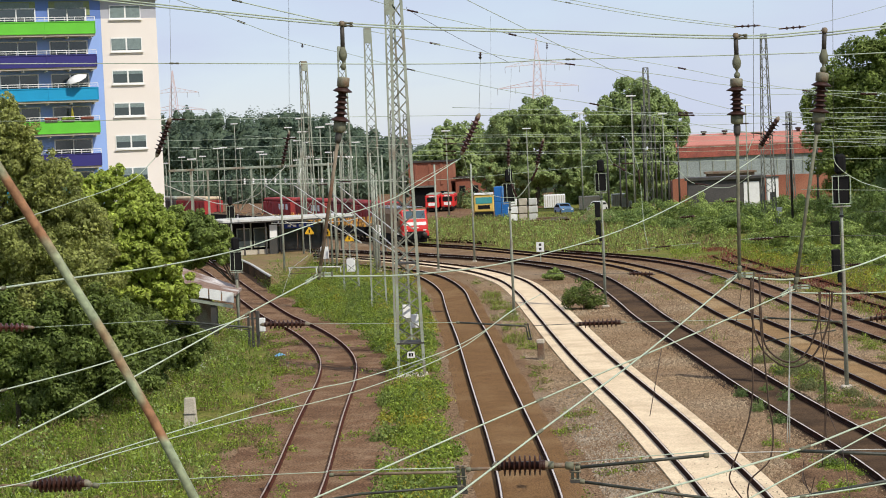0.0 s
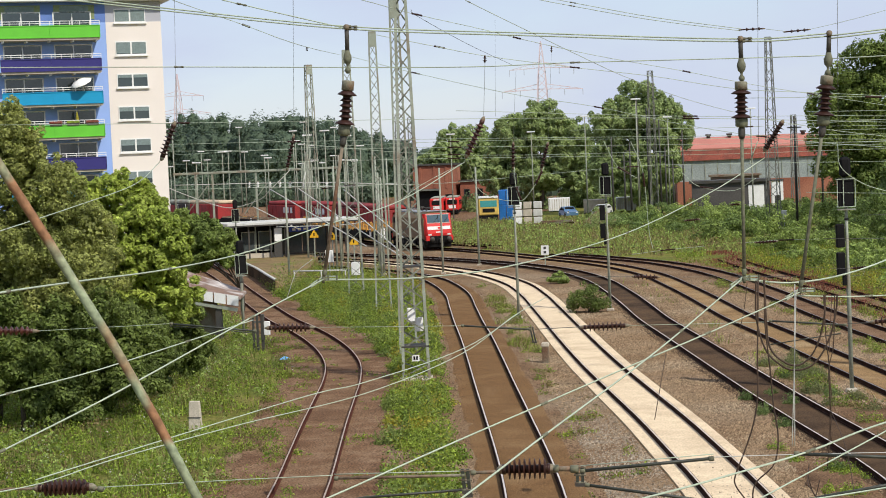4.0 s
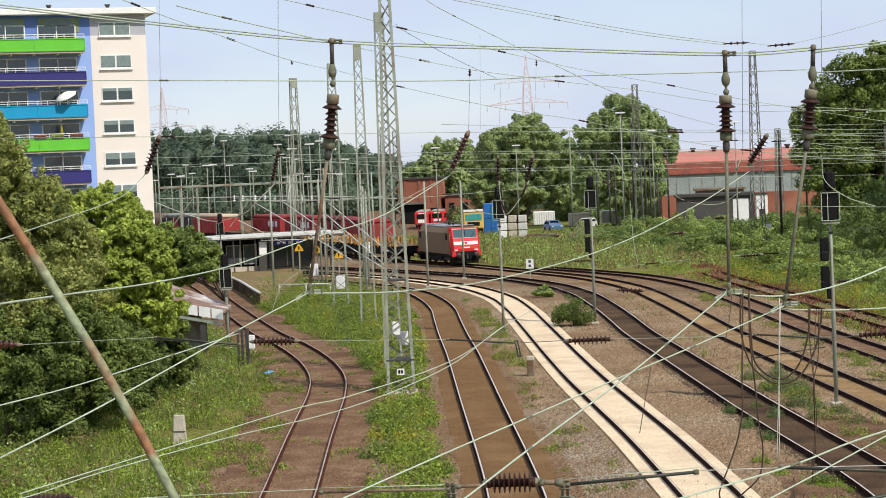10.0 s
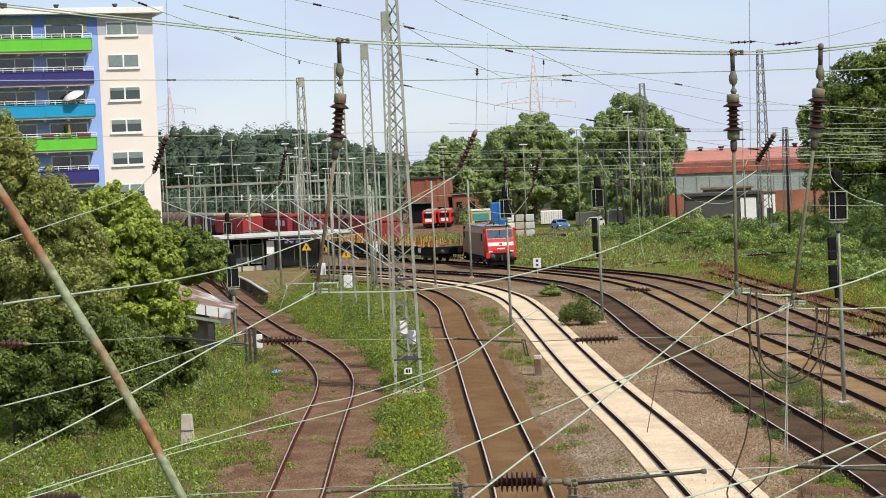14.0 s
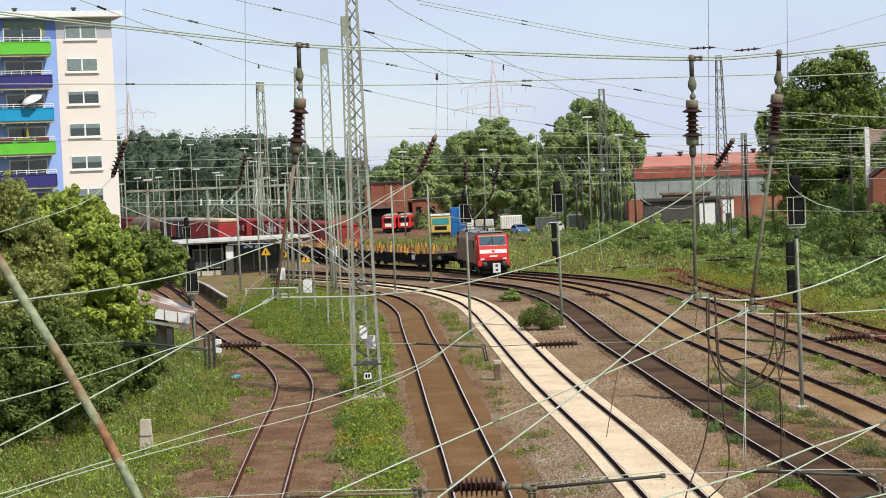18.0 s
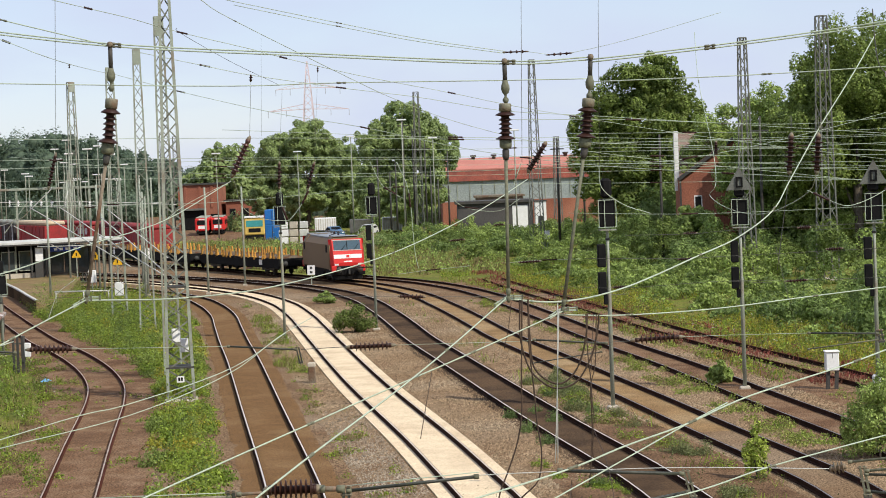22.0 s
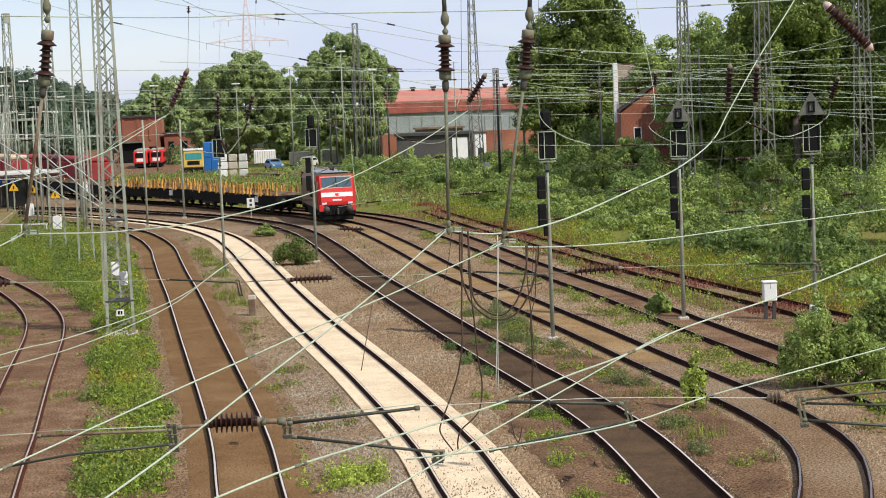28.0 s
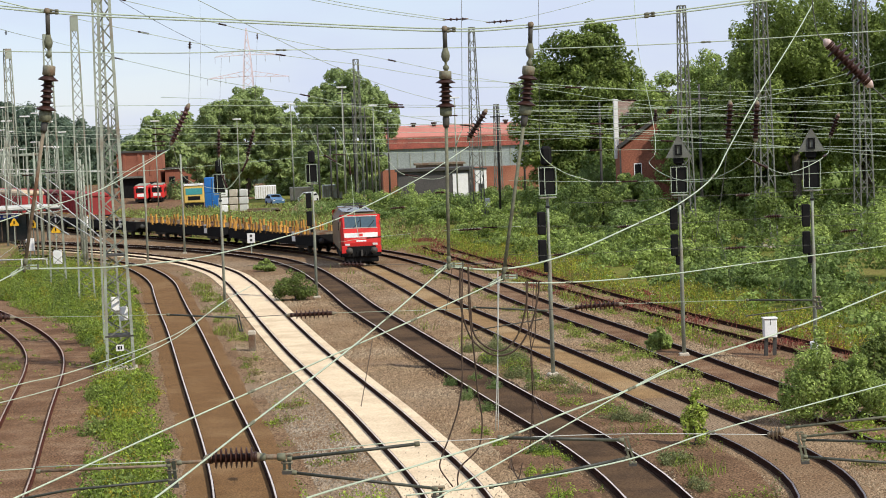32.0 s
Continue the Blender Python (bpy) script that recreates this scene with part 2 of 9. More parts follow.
def part(name, data, mat=None, parent=None, label=""):
    """Links a bmesh or a mesh as ONE mesh object, under a thing or a part."""
    if isinstance(data, bmesh.types.BMesh):
        me = bpy.data.meshes.new(name)
        data.normal_update()
        data.to_mesh(me)
        data.free()
        if mat:
            me.materials.append(mat)
        data = me
    ob = new(name, data)
    if parent:
        ob.parent = parent
    if label:
        ob["label"] = label
    return ob


def thing(name, at, label, category, group="", rz=0.0, kind=""):
    ob = new(name)
    ob.matrix_basis = pose(*at, 0, 0, rz)
    return tagged(ob, label, category, group, kind)


def solid(name, data, mat, label, category, group="", kind=""):
    return tagged(part(name, data, mat), label, category, group, kind)


def box(bm, x0, x1, y0, y1, z0, z1, bevel=0.0):
    r = bmesh.ops.create_cube(bm, size=1)
    bmesh.ops.scale(bm, vec=(x1 - x0, y1 - y0, z1 - z0), verts=r["verts"])
    bmesh.ops.translate(bm, vec=((x0 + x1) / 2, (y0 + y1) / 2, (z0 + z1) / 2), verts=r["verts"])
    if bevel:
        es = list({e for v in r["verts"] for e in v.link_edges})
        bmesh.ops.bevel(bm, geom=es, offset=bevel, segments=1, affect="EDGES")
    return bm


def boxes(*rows, bevel=0.0):
    bm = bmesh.new()
    for r in rows:
        box(bm, *r, bevel=bevel)
    return bm


def bars(name, rows, mat):
    """Square bars from p to q of width w, joined."""
    V, F = [], []
    for p, q, w in rows:
        p, q = Vector(p), Vector(q)
        d = (q - p).normalized()
        a = d.orthogonal().normalized() if abs(d.z) < 0.95 else Vector((1, 0, 0))
        a = (Vector((0, 0, 1)).cross(d).normalized() if abs(d.z) < 0.95 else a) * w / 2
        b = d.cross(a).normalized() * w / 2
        k = len(V)
        for e in (p, q):
            V += [e + a + b, e - a + b, e - a - b, e + a - b]
        F += [(k, k + 1, k + 2, k + 3), (k + 7, k + 6, k + 5, k + 4)]
        F += [(k + i, k + 4 + i, k + 4 + (i + 1) % 4, k + (i + 1) % 4) for i in range(4)]
    return mesh_of(name, V, F, mat)


def tube(name, pts, r, mat, sides=6):
    """Round wire or pipe along points."""
    pts = [Vector(p) for p in pts]
    V, F = [], []
    for i, p in enumerate(pts):
        d = (pts[min(i + 1, len(pts) - 1)] - pts[max(i - 1, 0)]).normalized()
        a = (Vector((0, 0, 1)).cross(d) if abs(d.z) < 0.9 else Vector((1, 0, 0)).cross(d)).normalized()
        b = d.cross(a)
        for k in range(sides):
            t = 2 * math.pi * k / sides
            V.append(p + (a * math.cos(t) + b * math.sin(t)) * r)
    for i in range(len(pts) - 1):
        for k in range(sides):
            F.append((i * sides + k, i * sides + (k + 1) % sides, (i + 1) * sides + (k + 1) % sides, (i + 1) * sides + k))
    F.append(tuple(range(sides))[::-1])
    F.append(tuple((len(pts) - 1) * sides + k for k in range(sides)))
    return mesh_of(name, V, F, mat, True)


def lathe(name, profile, mat, seg=14, axis_from=None, axis_to=None):
    """Turned body along z, or from one point to another; profile: (radius, height)."""
    rot = Matrix.Identity(4)
    if axis_from is not None:
        a, b = Vector(axis_from), Vector(axis_to)
        rot = Matrix.Translation(a) @ (b - a).to_track_quat("Z", "Y").to_matrix().to_4x4()
    V, F = [], []
    for r, z in profile:
        for k in range(seg):
            t = 2 * math.pi * k / seg
            V.append(rot @ Vector((r * math.cos(t), r * math.sin(t), z)))
    for i in range(len(profile) - 1):
        for k in range(seg):
            F.append((i * seg + k, i * seg + (k + 1) % seg, (i + 1) * seg + (k + 1) % seg, (i + 1) * seg + k))
    F.append(tuple(range(seg))[::-1])
    F.append(tuple((len(profile) - 1) * seg + k for k in range(seg)))
    return mesh_of(name, V, F, mat, True)


def spline(ctrl, step=1.5):
    """Catmull-Rom through plan points, sampled evenly."""
    c = [np.array(p, float) for p in ctrl]
    c = [2 * c[0] - c[1]] + c + [2 * c[-1] - c[-2]]
    pts = []
    for i in range(1, len(c) - 2):
        n = max(2, int(np.linalg.norm(c[i + 1] - c[i]) / 0.5))
        for k in range(n):
            t = k / n
            pts.append(0.5 * (2 * c[i] + (c[i + 1] - c[i - 1]) * t + (2 * c[i - 1] - 5 * c[i] + 4 * c[i + 1] - c[i + 2]) * t * t
                              + (3 * c[i] - c[i - 1] - 3 * c[i + 1] + c[i + 2]) * t ** 3))
    pts.append(c[-2])
    pts = np.array(pts)
    s = np.concatenate([[0], np.cumsum(np.linalg.norm(np.diff(pts, axis=0), axis=1))])
    n = int(s[-1] / step)
    q = np.linspace(0, s[-1], n + 1)
    return np.stack([np.interp(q, s, pts[:, 0]), np.interp(q, s, pts[:, 1])], 1)


def normals_of(line):
    d = np.gradient(line, axis=0)
    d /= np.linalg.norm(d, axis=1)[:, None]
    return np.stack([-d[:, 1], d[:, 0]], 1)


def sweep(name, line, profile, mat, z=0.0, closed=False, smooth=False):
    """Sweep a cross-section of (offset to the side, height) along a plan line."""
    nrm = normals_of(line)
    k = len(profile)
    V = [(x + n[0] * o, y + n[1] * o, z + h) for (x, y), n in zip(line, nrm) for o, h in profile]
    F = []
    for i in range(len(line) - 1):
        for j in range(k if closed else k - 1):
            a, b = i * k + j, i * k + (j + 1) % k
            F.append((a, b, b + k, a + k))
    if closed:
        F += [tuple(range(k))[::-1], tuple((len(line) - 1) * k + j for j in range(k))]
    return mesh_of(name, V, F, mat, smooth)

# ---- ground and tracks ----
def ground_sheet():
    xs = np.concatenate([[-2500, -900, -400, -200], np.linspace(-120, 80, 81), [160, 400, 900, 2500]])
    ys = np.concatenate([[-600, -150, -40], np.linspace(0, 260, 105), [320, 420, 600, 1000, 2000, 3500]])
    V = [(x, y, 0.05 * noise.noise(Vector((x * 0.15, y * 0.15, 0))) - 0.06) for y in ys for x in xs]
    n = len(xs)
    F = [(j * n + i, j * n + i + 1, (j + 1) * n + i + 1, (j + 1) * n + i) for j in range(len(ys) - 1) for i in range(n - 1)]
    solid("ground", mesh_of("ground", V, F, M["grass"], True), None, "rough grassy ground with dry patches beside the tracks", "ground", kind="structure")


TRACKS = {
    "one": [(2.12, -29.3), (-4.63, 7.8), (-8.54, 29.3), (-11.14, 45), (-12.02, 50.8), (-12.99, 56.7), (-13.96, 62.6), (-14.87, 68.4), (-15.81, 74.3), (-16.98, 80.2), (-18.55, 86), (-20.5, 91.9),
            (-22.72, 97.8), (-25.13, 103.6), (-28, 111.4), (-31.48, 121.2), (-35.62, 133), (-39.63, 144.7), (-44.32, 157.4), (-49.99, 174), (-55.85, 193.6)],
    "two": [(0.85, -29.3), (-1.69, 7.8), (-3.26, 31.3), (-4.91, 45), (-5.74, 50.8), (-6.71, 56.7), (-8.06, 64.5), (-9.41, 72.3), (-10.76, 80.2), (-12.44, 89.9), (-14.22, 99.7), (-15.93, 109.5),
            (-17.65, 119.3), (-19.9, 129), (-22.52, 137.4), (-26.92, 146.2), (-33.86, 155.4), (-43.14, 164.2), (-55.85, 174)],
    "three": [(3, -29.3), (2.41, 7.8), (1.83, 29.3), (0.3, 44), (-0.35, 48.9), (-1.34, 54.7), (-2.57, 61.6), (-4.08, 69.4), (-5.76, 78.2), (-7.5, 88), (-9.18, 97.8), (-10.85, 107.5),
              (-12.57, 117.3), (-15.08, 129), (-19.01, 140.8), (-25.01, 152.5), (-32.59, 163.7), (-42.17, 174), (-54.88, 184.3), (-72.47, 194.5)],
    "four": [(6.91, -29.3), (6.32, 7.8), (5.64, 31.3), (4.89, 43.5), (4.38, 48.9), (3.46, 54.7), (2.12, 61.6), (0.67, 69.4), (-0.88, 78.2), (-2.6, 88), (-4.33, 97.8), (-5.76, 107.5), (-7.3, 117.3), (-9.45, 129),
             (-12.84, 140.8), (-18.51, 152.5), (-26.72, 164.2), (-36.3, 175.5), (-48.03, 185.7), (-60.74, 194.5), (-76.38, 202.4)],
    "five": [(5.34, 29.3), (7.89, 39.1), (8.4, 41.5), (8.82, 44), (8.96, 46.9), (8.63, 50.8), (7.76, 55.7), (6.62, 61.6), (5.23, 69.4), (3.58, 78.2), (1.8, 88), (-0.05, 97.8), (-1.84, 109.5), (-3.75, 121.2),
             (-6.19, 133.9), (-10.39, 147.1), (-16.9, 160.3), (-24.08, 174), (-31.61, 185.7), (-38.75, 199.4), (-45.39, 214.1), (-51.94, 228.8), (-60.74, 245.4), (-70.52, 262), (-81.27, 278.6), (-93.98, 296.2), (-109.62, 314.8), (-127.22, 332.4)],
    "six": [(12.29, 50.8), (10.92, 59.6), (9.5, 67.9), (8.5, 74.3), (7.22, 82.1), (5.73, 89.9), (4.32, 97.8), (2.82, 107.5), (1.18, 117.3), (-0.52, 127.1), (-2.77, 136.9), (-6.19, 147.1), (-10.69, 155.8), (-15.38, 163.7)],
    "seven": [(18.93, 50.8), (17.08, 58.7), (15.12, 67.5), (12.73, 78.2), (10.48, 88), (8.48, 97.8), (6.62, 107.5), (4.74, 117.3), (2.8, 127.1), (0.99, 136.9), (-0.81, 147.6)],
}
LINES = {k: spline(v, 1.5) for k, v in TRACKS.items()}
RAIL = [(-0.06, 0.0), (-0.06, 0.015), (-0.012, 0.04), (-0.012, 0.115), (-0.036, 0.128), (-0.036, 0.155), (0.036, 0.155), (0.036, 0.128),
        (0.012, 0.115), (0.012, 0.04), (0.06, 0.015), (0.06, 0.0)]


def yard_siding(y0, y1, off):
    """A stretch of siding beside track five."""
    l, n = LINES["five"], normals_of(LINES["five"])
    m = (l[:, 1] > y0) & (l[:, 1] < y1)
    return l[m] - n[m] * off


LINES["eight"] = yard_siding(178, 300, 5.0)


def rail_track(key, bed, bed_label, width, shine, sleeper_mat=None):
    line = LINES[key]
    side = M["rail_rust"] if key == "one" else M["rail_side"]
    t = thing("railway_track", (0, 0, 0), bed_label, "railway track", "tracks of the yard")
    if key == "three":
        part("track_bed", sweep("track_bed", line, [(1.25, -0.1), (1.25, 0.075), (0.66, 0.075), (-0.66, 0.075), (-1.27, 0.075), (-1.27, -0.1)], bed), None, t)
    else:
        if key == "five":
            cut = int(np.argmin(np.abs(line[:, 1] - 62)))
            near, line_far = line[:cut + 1], line[cut:]
            prof = [(width / 2 + 0.5, -0.05), (width / 2, 0.04), (0.5, 0.06), (-0.5, 0.06), (-width / 2, 0.04), (-width / 2 - 0.5, -0.05)]
            part("track_bed", sweep("track_bed", near, prof, M["gravel"]), None, t, "gravelly track bed trodden with earth")
        else:
            line_far = line
        part("track_bed", sweep("track_bed", line_far, [(width / 2 + 0.5, -0.05), (width / 2, 0.04), (0.5, 0.06), (-0.5, 0.06), (-width / 2, 0.04), (-width / 2 - 0.5, -0.05)], bed), None, t)
    for s in (0.7525, -0.7525):
        r = part("rail", sweep("rail", line, [(s + o, h) for o, h in RAIL], side, 0.06, True), None, t)
        part("running_surface", sweep("running_surface", line, [(s + 0.023, 0.2165), (s + 0.016, 0.2195), (s - 0.016, 0.2195), (s - 0.023, 0.2165)], shine), None, r, "worn bright rail head")
    return t


def gravel_area():
    a, b = LINES["one"], LINES["six"]
    ys = np.linspace(-32, 238, 184)
    V, F = [], []
    cols = 24
    for j, y in enumerate(ys):
        xl = np.interp(y, a[:, 1], a[:, 0]) - 3.4 - 1.0 * noise.noise(Vector((y * 0.2, 1, 0))) if y < 198 else -57 - (y - 198) * 1.5
        xs = np.interp(y, LINES["six"][:, 1], LINES["six"][:, 0]) + 2.4 if y > 58 else 12.5
        if y > 159:
            xs = np.interp(y, LINES["five"][:, 1], LINES["five"][:, 0]) + 3.6
        xr = xs + 0.5 * noise.noise(Vector((y * 0.2, 5, 0)))
        for i in range(cols + 1):
            x = xl + (xr - xl) * i / cols
            z = 0.03 + 0.03 * noise.noise(Vector((x * 0.6, y * 0.6, 3)))
            if i in (0, cols):
                z = -0.12
            V.append((x, y, z))
    n = cols + 1
    F = [(j * n + i, j * n + i + 1, (j + 1) * n + i + 1, (j + 1) * n + i) for j in range(len(ys) - 1) for i in range(cols)]
    solid("ballast", mesh_of("ballast", V, F, M["gravel"], True), None, "brown and grey ballast gravel between the tracks", "ballast", kind="structure")
    c, d = LINES["seven"], LINES["six"]
    V = []
    ys = np.linspace(52, 150, 60)
    for y in ys:
        x0 = np.interp(y, d[:, 1], d[:, 0]) + 1.5
        x1 = np.interp(y, c[:, 1], c[:, 0]) + 1.6 + 0.5 * noise.noise(Vector((y * 0.25, 9, 0)))
        V += [(x0 + (x1 - x0) * i / 6, y, (-0.12 if i == 6 else 0.02) + 0.02 * noise.noise(Vector((i, y * 0.6, 2)))) for i in range(7)]
    F = [(j * 7 + i, j * 7 + i + 1, j * 7 + i + 8, j * 7 + i + 7) for j in range(len(ys) - 1) for i in range(6)]
    solid("ballast", mesh_of("ballast", V, F, M["dirt_red"], True), None, "reddish brown ballast of the overgrown sidings", "ballast", kind="structure")


def earth_strip(left, right, y1):
    """Dark trodden earth between two edges, given as functions of y, thinning out towards y1."""
    V, n = [], 8
    ys = np.linspace(38, y1, 46)
    for y in ys:
        a, b = left(y), right(y)
        fade = np.clip((y1 - y) / 8, 0.2, 1)
        a, b = (a + b) / 2 - (b - a) / 2 * fade, (a + b) / 2 + (b - a) / 2 * fade
        V += [(a + (b - a) * i / n + 0.4 * noise.noise(Vector((y * 0.9, i * 0.5, 2))), y, (0.0 if i in (0, n) else 0.075) - 0.09 * np.clip(1 - (y1 - y) / 10, 0, 1) + 0.02 * noise.noise(Vector((i, y * 0.8, 6)))) for i in range(n + 1)]
    F = [(j * (n + 1) + i, j * (n + 1) + i + 1, (j + 1) * (n + 1) + i + 1, (j + 1) * (n + 1) + i) for j in range(len(ys) - 1) for i in range(n)]
    solid("earth", mesh_of("earth", V, F, M["dirt_moor"], True), None, "dark reddish trodden earth between the tracks", "earth", kind="structure")


def yard_ground():
    V = [(-170, 196, 0.0), (-60, 196, 0.0), (-34, 250, 0.0), (-22, 345, 0.0), (-20, 430, 0.0), (-260, 450, 0.0)]
    V = [(x, y, z - 0.01) for x, y, z in V]
    solid("ballast", mesh_of("ballast", V, [(0, 1, 2, 3, 4, 5)], M["dirt_red"]), None, "brown ballast of the distant yard tracks", "ballast", kind="structure")


def stones_mesh(rng, x, y, r, mat, lift):
    """Broken stones as low four-sided pyramids."""
    n = len(x)
    a = rng.uniform(0, 6.28, n)
    base = np.stack([x, y, 0.02 + lift], 1)
    V = np.empty((n, 5, 3))
    for k in range(4):
        rr = r * rng.uniform(0.7, 1.3, n)
        V[:, k] = base + np.stack([np.cos(a + k * 1.57) * rr, np.sin(a + k * 1.57) * rr, 0 * r], 1)
    V[:, 4] = base + np.stack([r * rng.normal(0, 0.35, n), r * rng.normal(0, 0.35, n), 0.022 + r * rng.uniform(0.4, 0.9, n)], 1)
    F = (np.arange(n)[:, None, None] * 5 + np.array([(0, 1, 4), (1, 2, 4), (2, 3, 4), (3, 0, 4)])[None]).reshape(-1)
    me = bpy.data.meshes.new("ballast_stones")
    me.vertices.add(n * 5)
    me.vertices.foreach_set("co", V.astype(np.float32).ravel())
    me.loops.add(n * 12)
    me.loops.foreach_set("vertex_index", F.astype(np.int32))
    me.polygons.add(n * 4)
    me.polygons.foreach_set("loop_start", np.arange(0, n * 12, 3, dtype=np.int32))
    me.materials.append(mat)
    me.update(calc_edges=True)
    return me


def ballast_stones():
    """Loose stones over the ballast, thick right of track two, thin and brown left of it."""
    rng = np.random.default_rng(31)
    n = 420000
    y = 40 + 85 * rng.uniform(0, 1, n) ** 1.7

    def at(key):
        return np.interp(y, LINES[key][:, 1], LINES[key][:, 0])
    left, two = at("one") - 2.2, at("two")
    right = np.where(y > 58, at("six") + 2.2, 12.3)
    x = left + (right - left) * rng.uniform(0, 1, n)
    ok = np.ones(n, bool)
    for key, half in (("two", 0.8), ("three", 1.34), ("four", 0.85)):
        ok &= (np.abs(x - at(key)) > half) | (y < LINES[key][:, 1].min())
    for key in ("five", "six"):
        d = np.abs(x - at(key))
        ok &= (np.abs(d - 0.76) > 0.1) & ((d > 0.7) | (rng.uniform(0, 1, n) < 0.4) & (y < 63)) | (y < LINES[key][:, 1].min())
    ok &= ~((x > at("four") + 0.85) & (x < at("five") - 0.95) & (y < 68) | (x > at("four") - 2.5) & (x < at("four")) & (y < 56)) | (rng.uniform(0, 1, n) < 0.4)
    near_two = (x < two + 1.9) & (x > two - 1.9)
    coarse = ok & (x > two) & ~near_two & (rng.uniform(0, 1, n) < 0.8)
    brown = ok & ((x < two) | near_two) & (rng.uniform(0, 1, n) < 0.3)
    r = (0.021 + 0.024 * rng.uniform(0, 1, n) ** 2) * (0.8 + y / 140)
    # grey chippings right of track two, and strewn thinly over the near slab
    grey = coarse & (x > two + 1.7) & (x < at("three") - 1.3) & (rng.uniform(0, 1, n) < np.clip((72 - y) / 10, 0, 1) * 0.85)
    coarse &= ~grey
    grey |= (np.abs(x - at("three")) < 1.2) & (np.abs(np.abs(x - at("three")) - 0.75) > 0.12) & (rng.uniform(0, 1, n) < np.clip((54 - y) / 14, 0, 1) * 0.12)
    lift = np.where(np.abs(x - at("three")) < 1.25, 0.06, 0.0)
    for m, top, mat, label in ((coarse, 95000, M["stone"], "loose broken ballast stones in brown and grey"), (brown, 24000, M["stone_brown"], "scattered brown stones in trodden earth"), (grey, 60000, M["stone_grey"], "grey stone chippings beside and on the pale slab")):
        k = np.nonzero(m)[0][:top]
        solid("ballast_stones", stones_mesh(rng, x[k], y[k], np.where(lift[k] > 0, 0.5, 1.0 if top > 50000 else 0.8) * r[k], mat, lift[k]), None, label, "gravel", kind="stuff")


def offset_line(key, y0, y1, off):
    l, n = LINES[key], normals_of(LINES[key])
    m = (l[:, 1] > y0) & (l[:, 1] < y1)
    return l[m] + n[m] * off


def structure():
    ground_sheet()
    gravel_area()
    earth_strip(lambda y: at_line("four", y) + 0.9, lambda y: at_line("five", y) - 0.95, 72)
    earth_strip(lambda y: at_line("four", y) - 2.7, lambda y: at_line("four", y) - 0.95, 60)
    yard_ground()
    ballast_stones()
    dull = material("rail_dull", (0.30, 0.27, 0.26), 0.4, 0.8, (0.2, 0.15, 0.12), 1.5, 0.7, 30, 0.2, 0.0)
    rail_track("one", M["dirt_red"], "rusty curved siding track in reddish brown ballast", 4.4, M["rail_worn"])
    rail_track("two", M["dirt_brown"], "straight track filled with fine brown dirt between shiny rails", 2.7, M["rail_polished"])
    rail_track("three", M["pale_sand"], "track on a pale cream slab bed with dark rails", 2.75, M["rail_top"])
    rail_track("four", M["dirt_dark"], "main track with dark oily bed and polished rails", 2.3, M["rail_polished"])
    rail_track("five", M["dirt_tan"], "track with tan sandy bed on which the freight train runs", 2.2, dull)
    rail_track("six", M["dirt_red"], "little used siding track with rusty rails", 2.2, dull)
    rail_track("eight", M["dirt_red"], "yard siding with rusty rails on which red wagons stand", 2.2, M["rail_rust"])
    rail_track("seven", M["gravel"], "overgrown rusty siding track among red weeds", 2.2, M["rail_rust"])

# ---- masts, signals ----
def lattice_mast(at, height, wb, wt, panels, label, rz=0.0, leg=0.09, mat=None, group="lattice masts"):
    # braces get the steel darkened for shade, legs the plain one
    brace = mat or M["steel_brace_shaded"]
    mat = mat or M["steel_green"]
    t = thing("lattice_mast", at, label, "lattice mast", group, rz)
    part("base", boxes((-wb / 2 - 0.15, wb / 2 + 0.15, -wb / 2 - 0.15, wb / 2 + 0.15, -0.4, 0.1), bevel=0.03), M["concrete"], t)

    def corner(i, z):
        w = (wb + (wt - wb) * z / height) / 2
        return Vector(((-w, w, w, -w)[i], (-w, -w, w, w)[i], z))

    for i in range(4):
        part("leg", bars("leg", [(corner(i, 0.1), corner(i, height), leg)], mat), None, t)
    zs = [height * (1 - (1 - k / panels) ** 1.0) for k in range(panels + 1)]
    for i in range(4):
        for k in range(panels):
            a, b = (i, (i + 1) % 4) if k % 2 == 0 else ((i + 1) % 4, i)
            part("brace", bars("brace", [(corner(a, max(0.2, zs[k])), corner(b, zs[k + 1]), leg * 0.46)], brace), None, t)
        part("top_bar", bars("top_bar", [(corner(i, height), corner((i + 1) % 4, height), leg * 0.8)], mat), None, t)
    return t


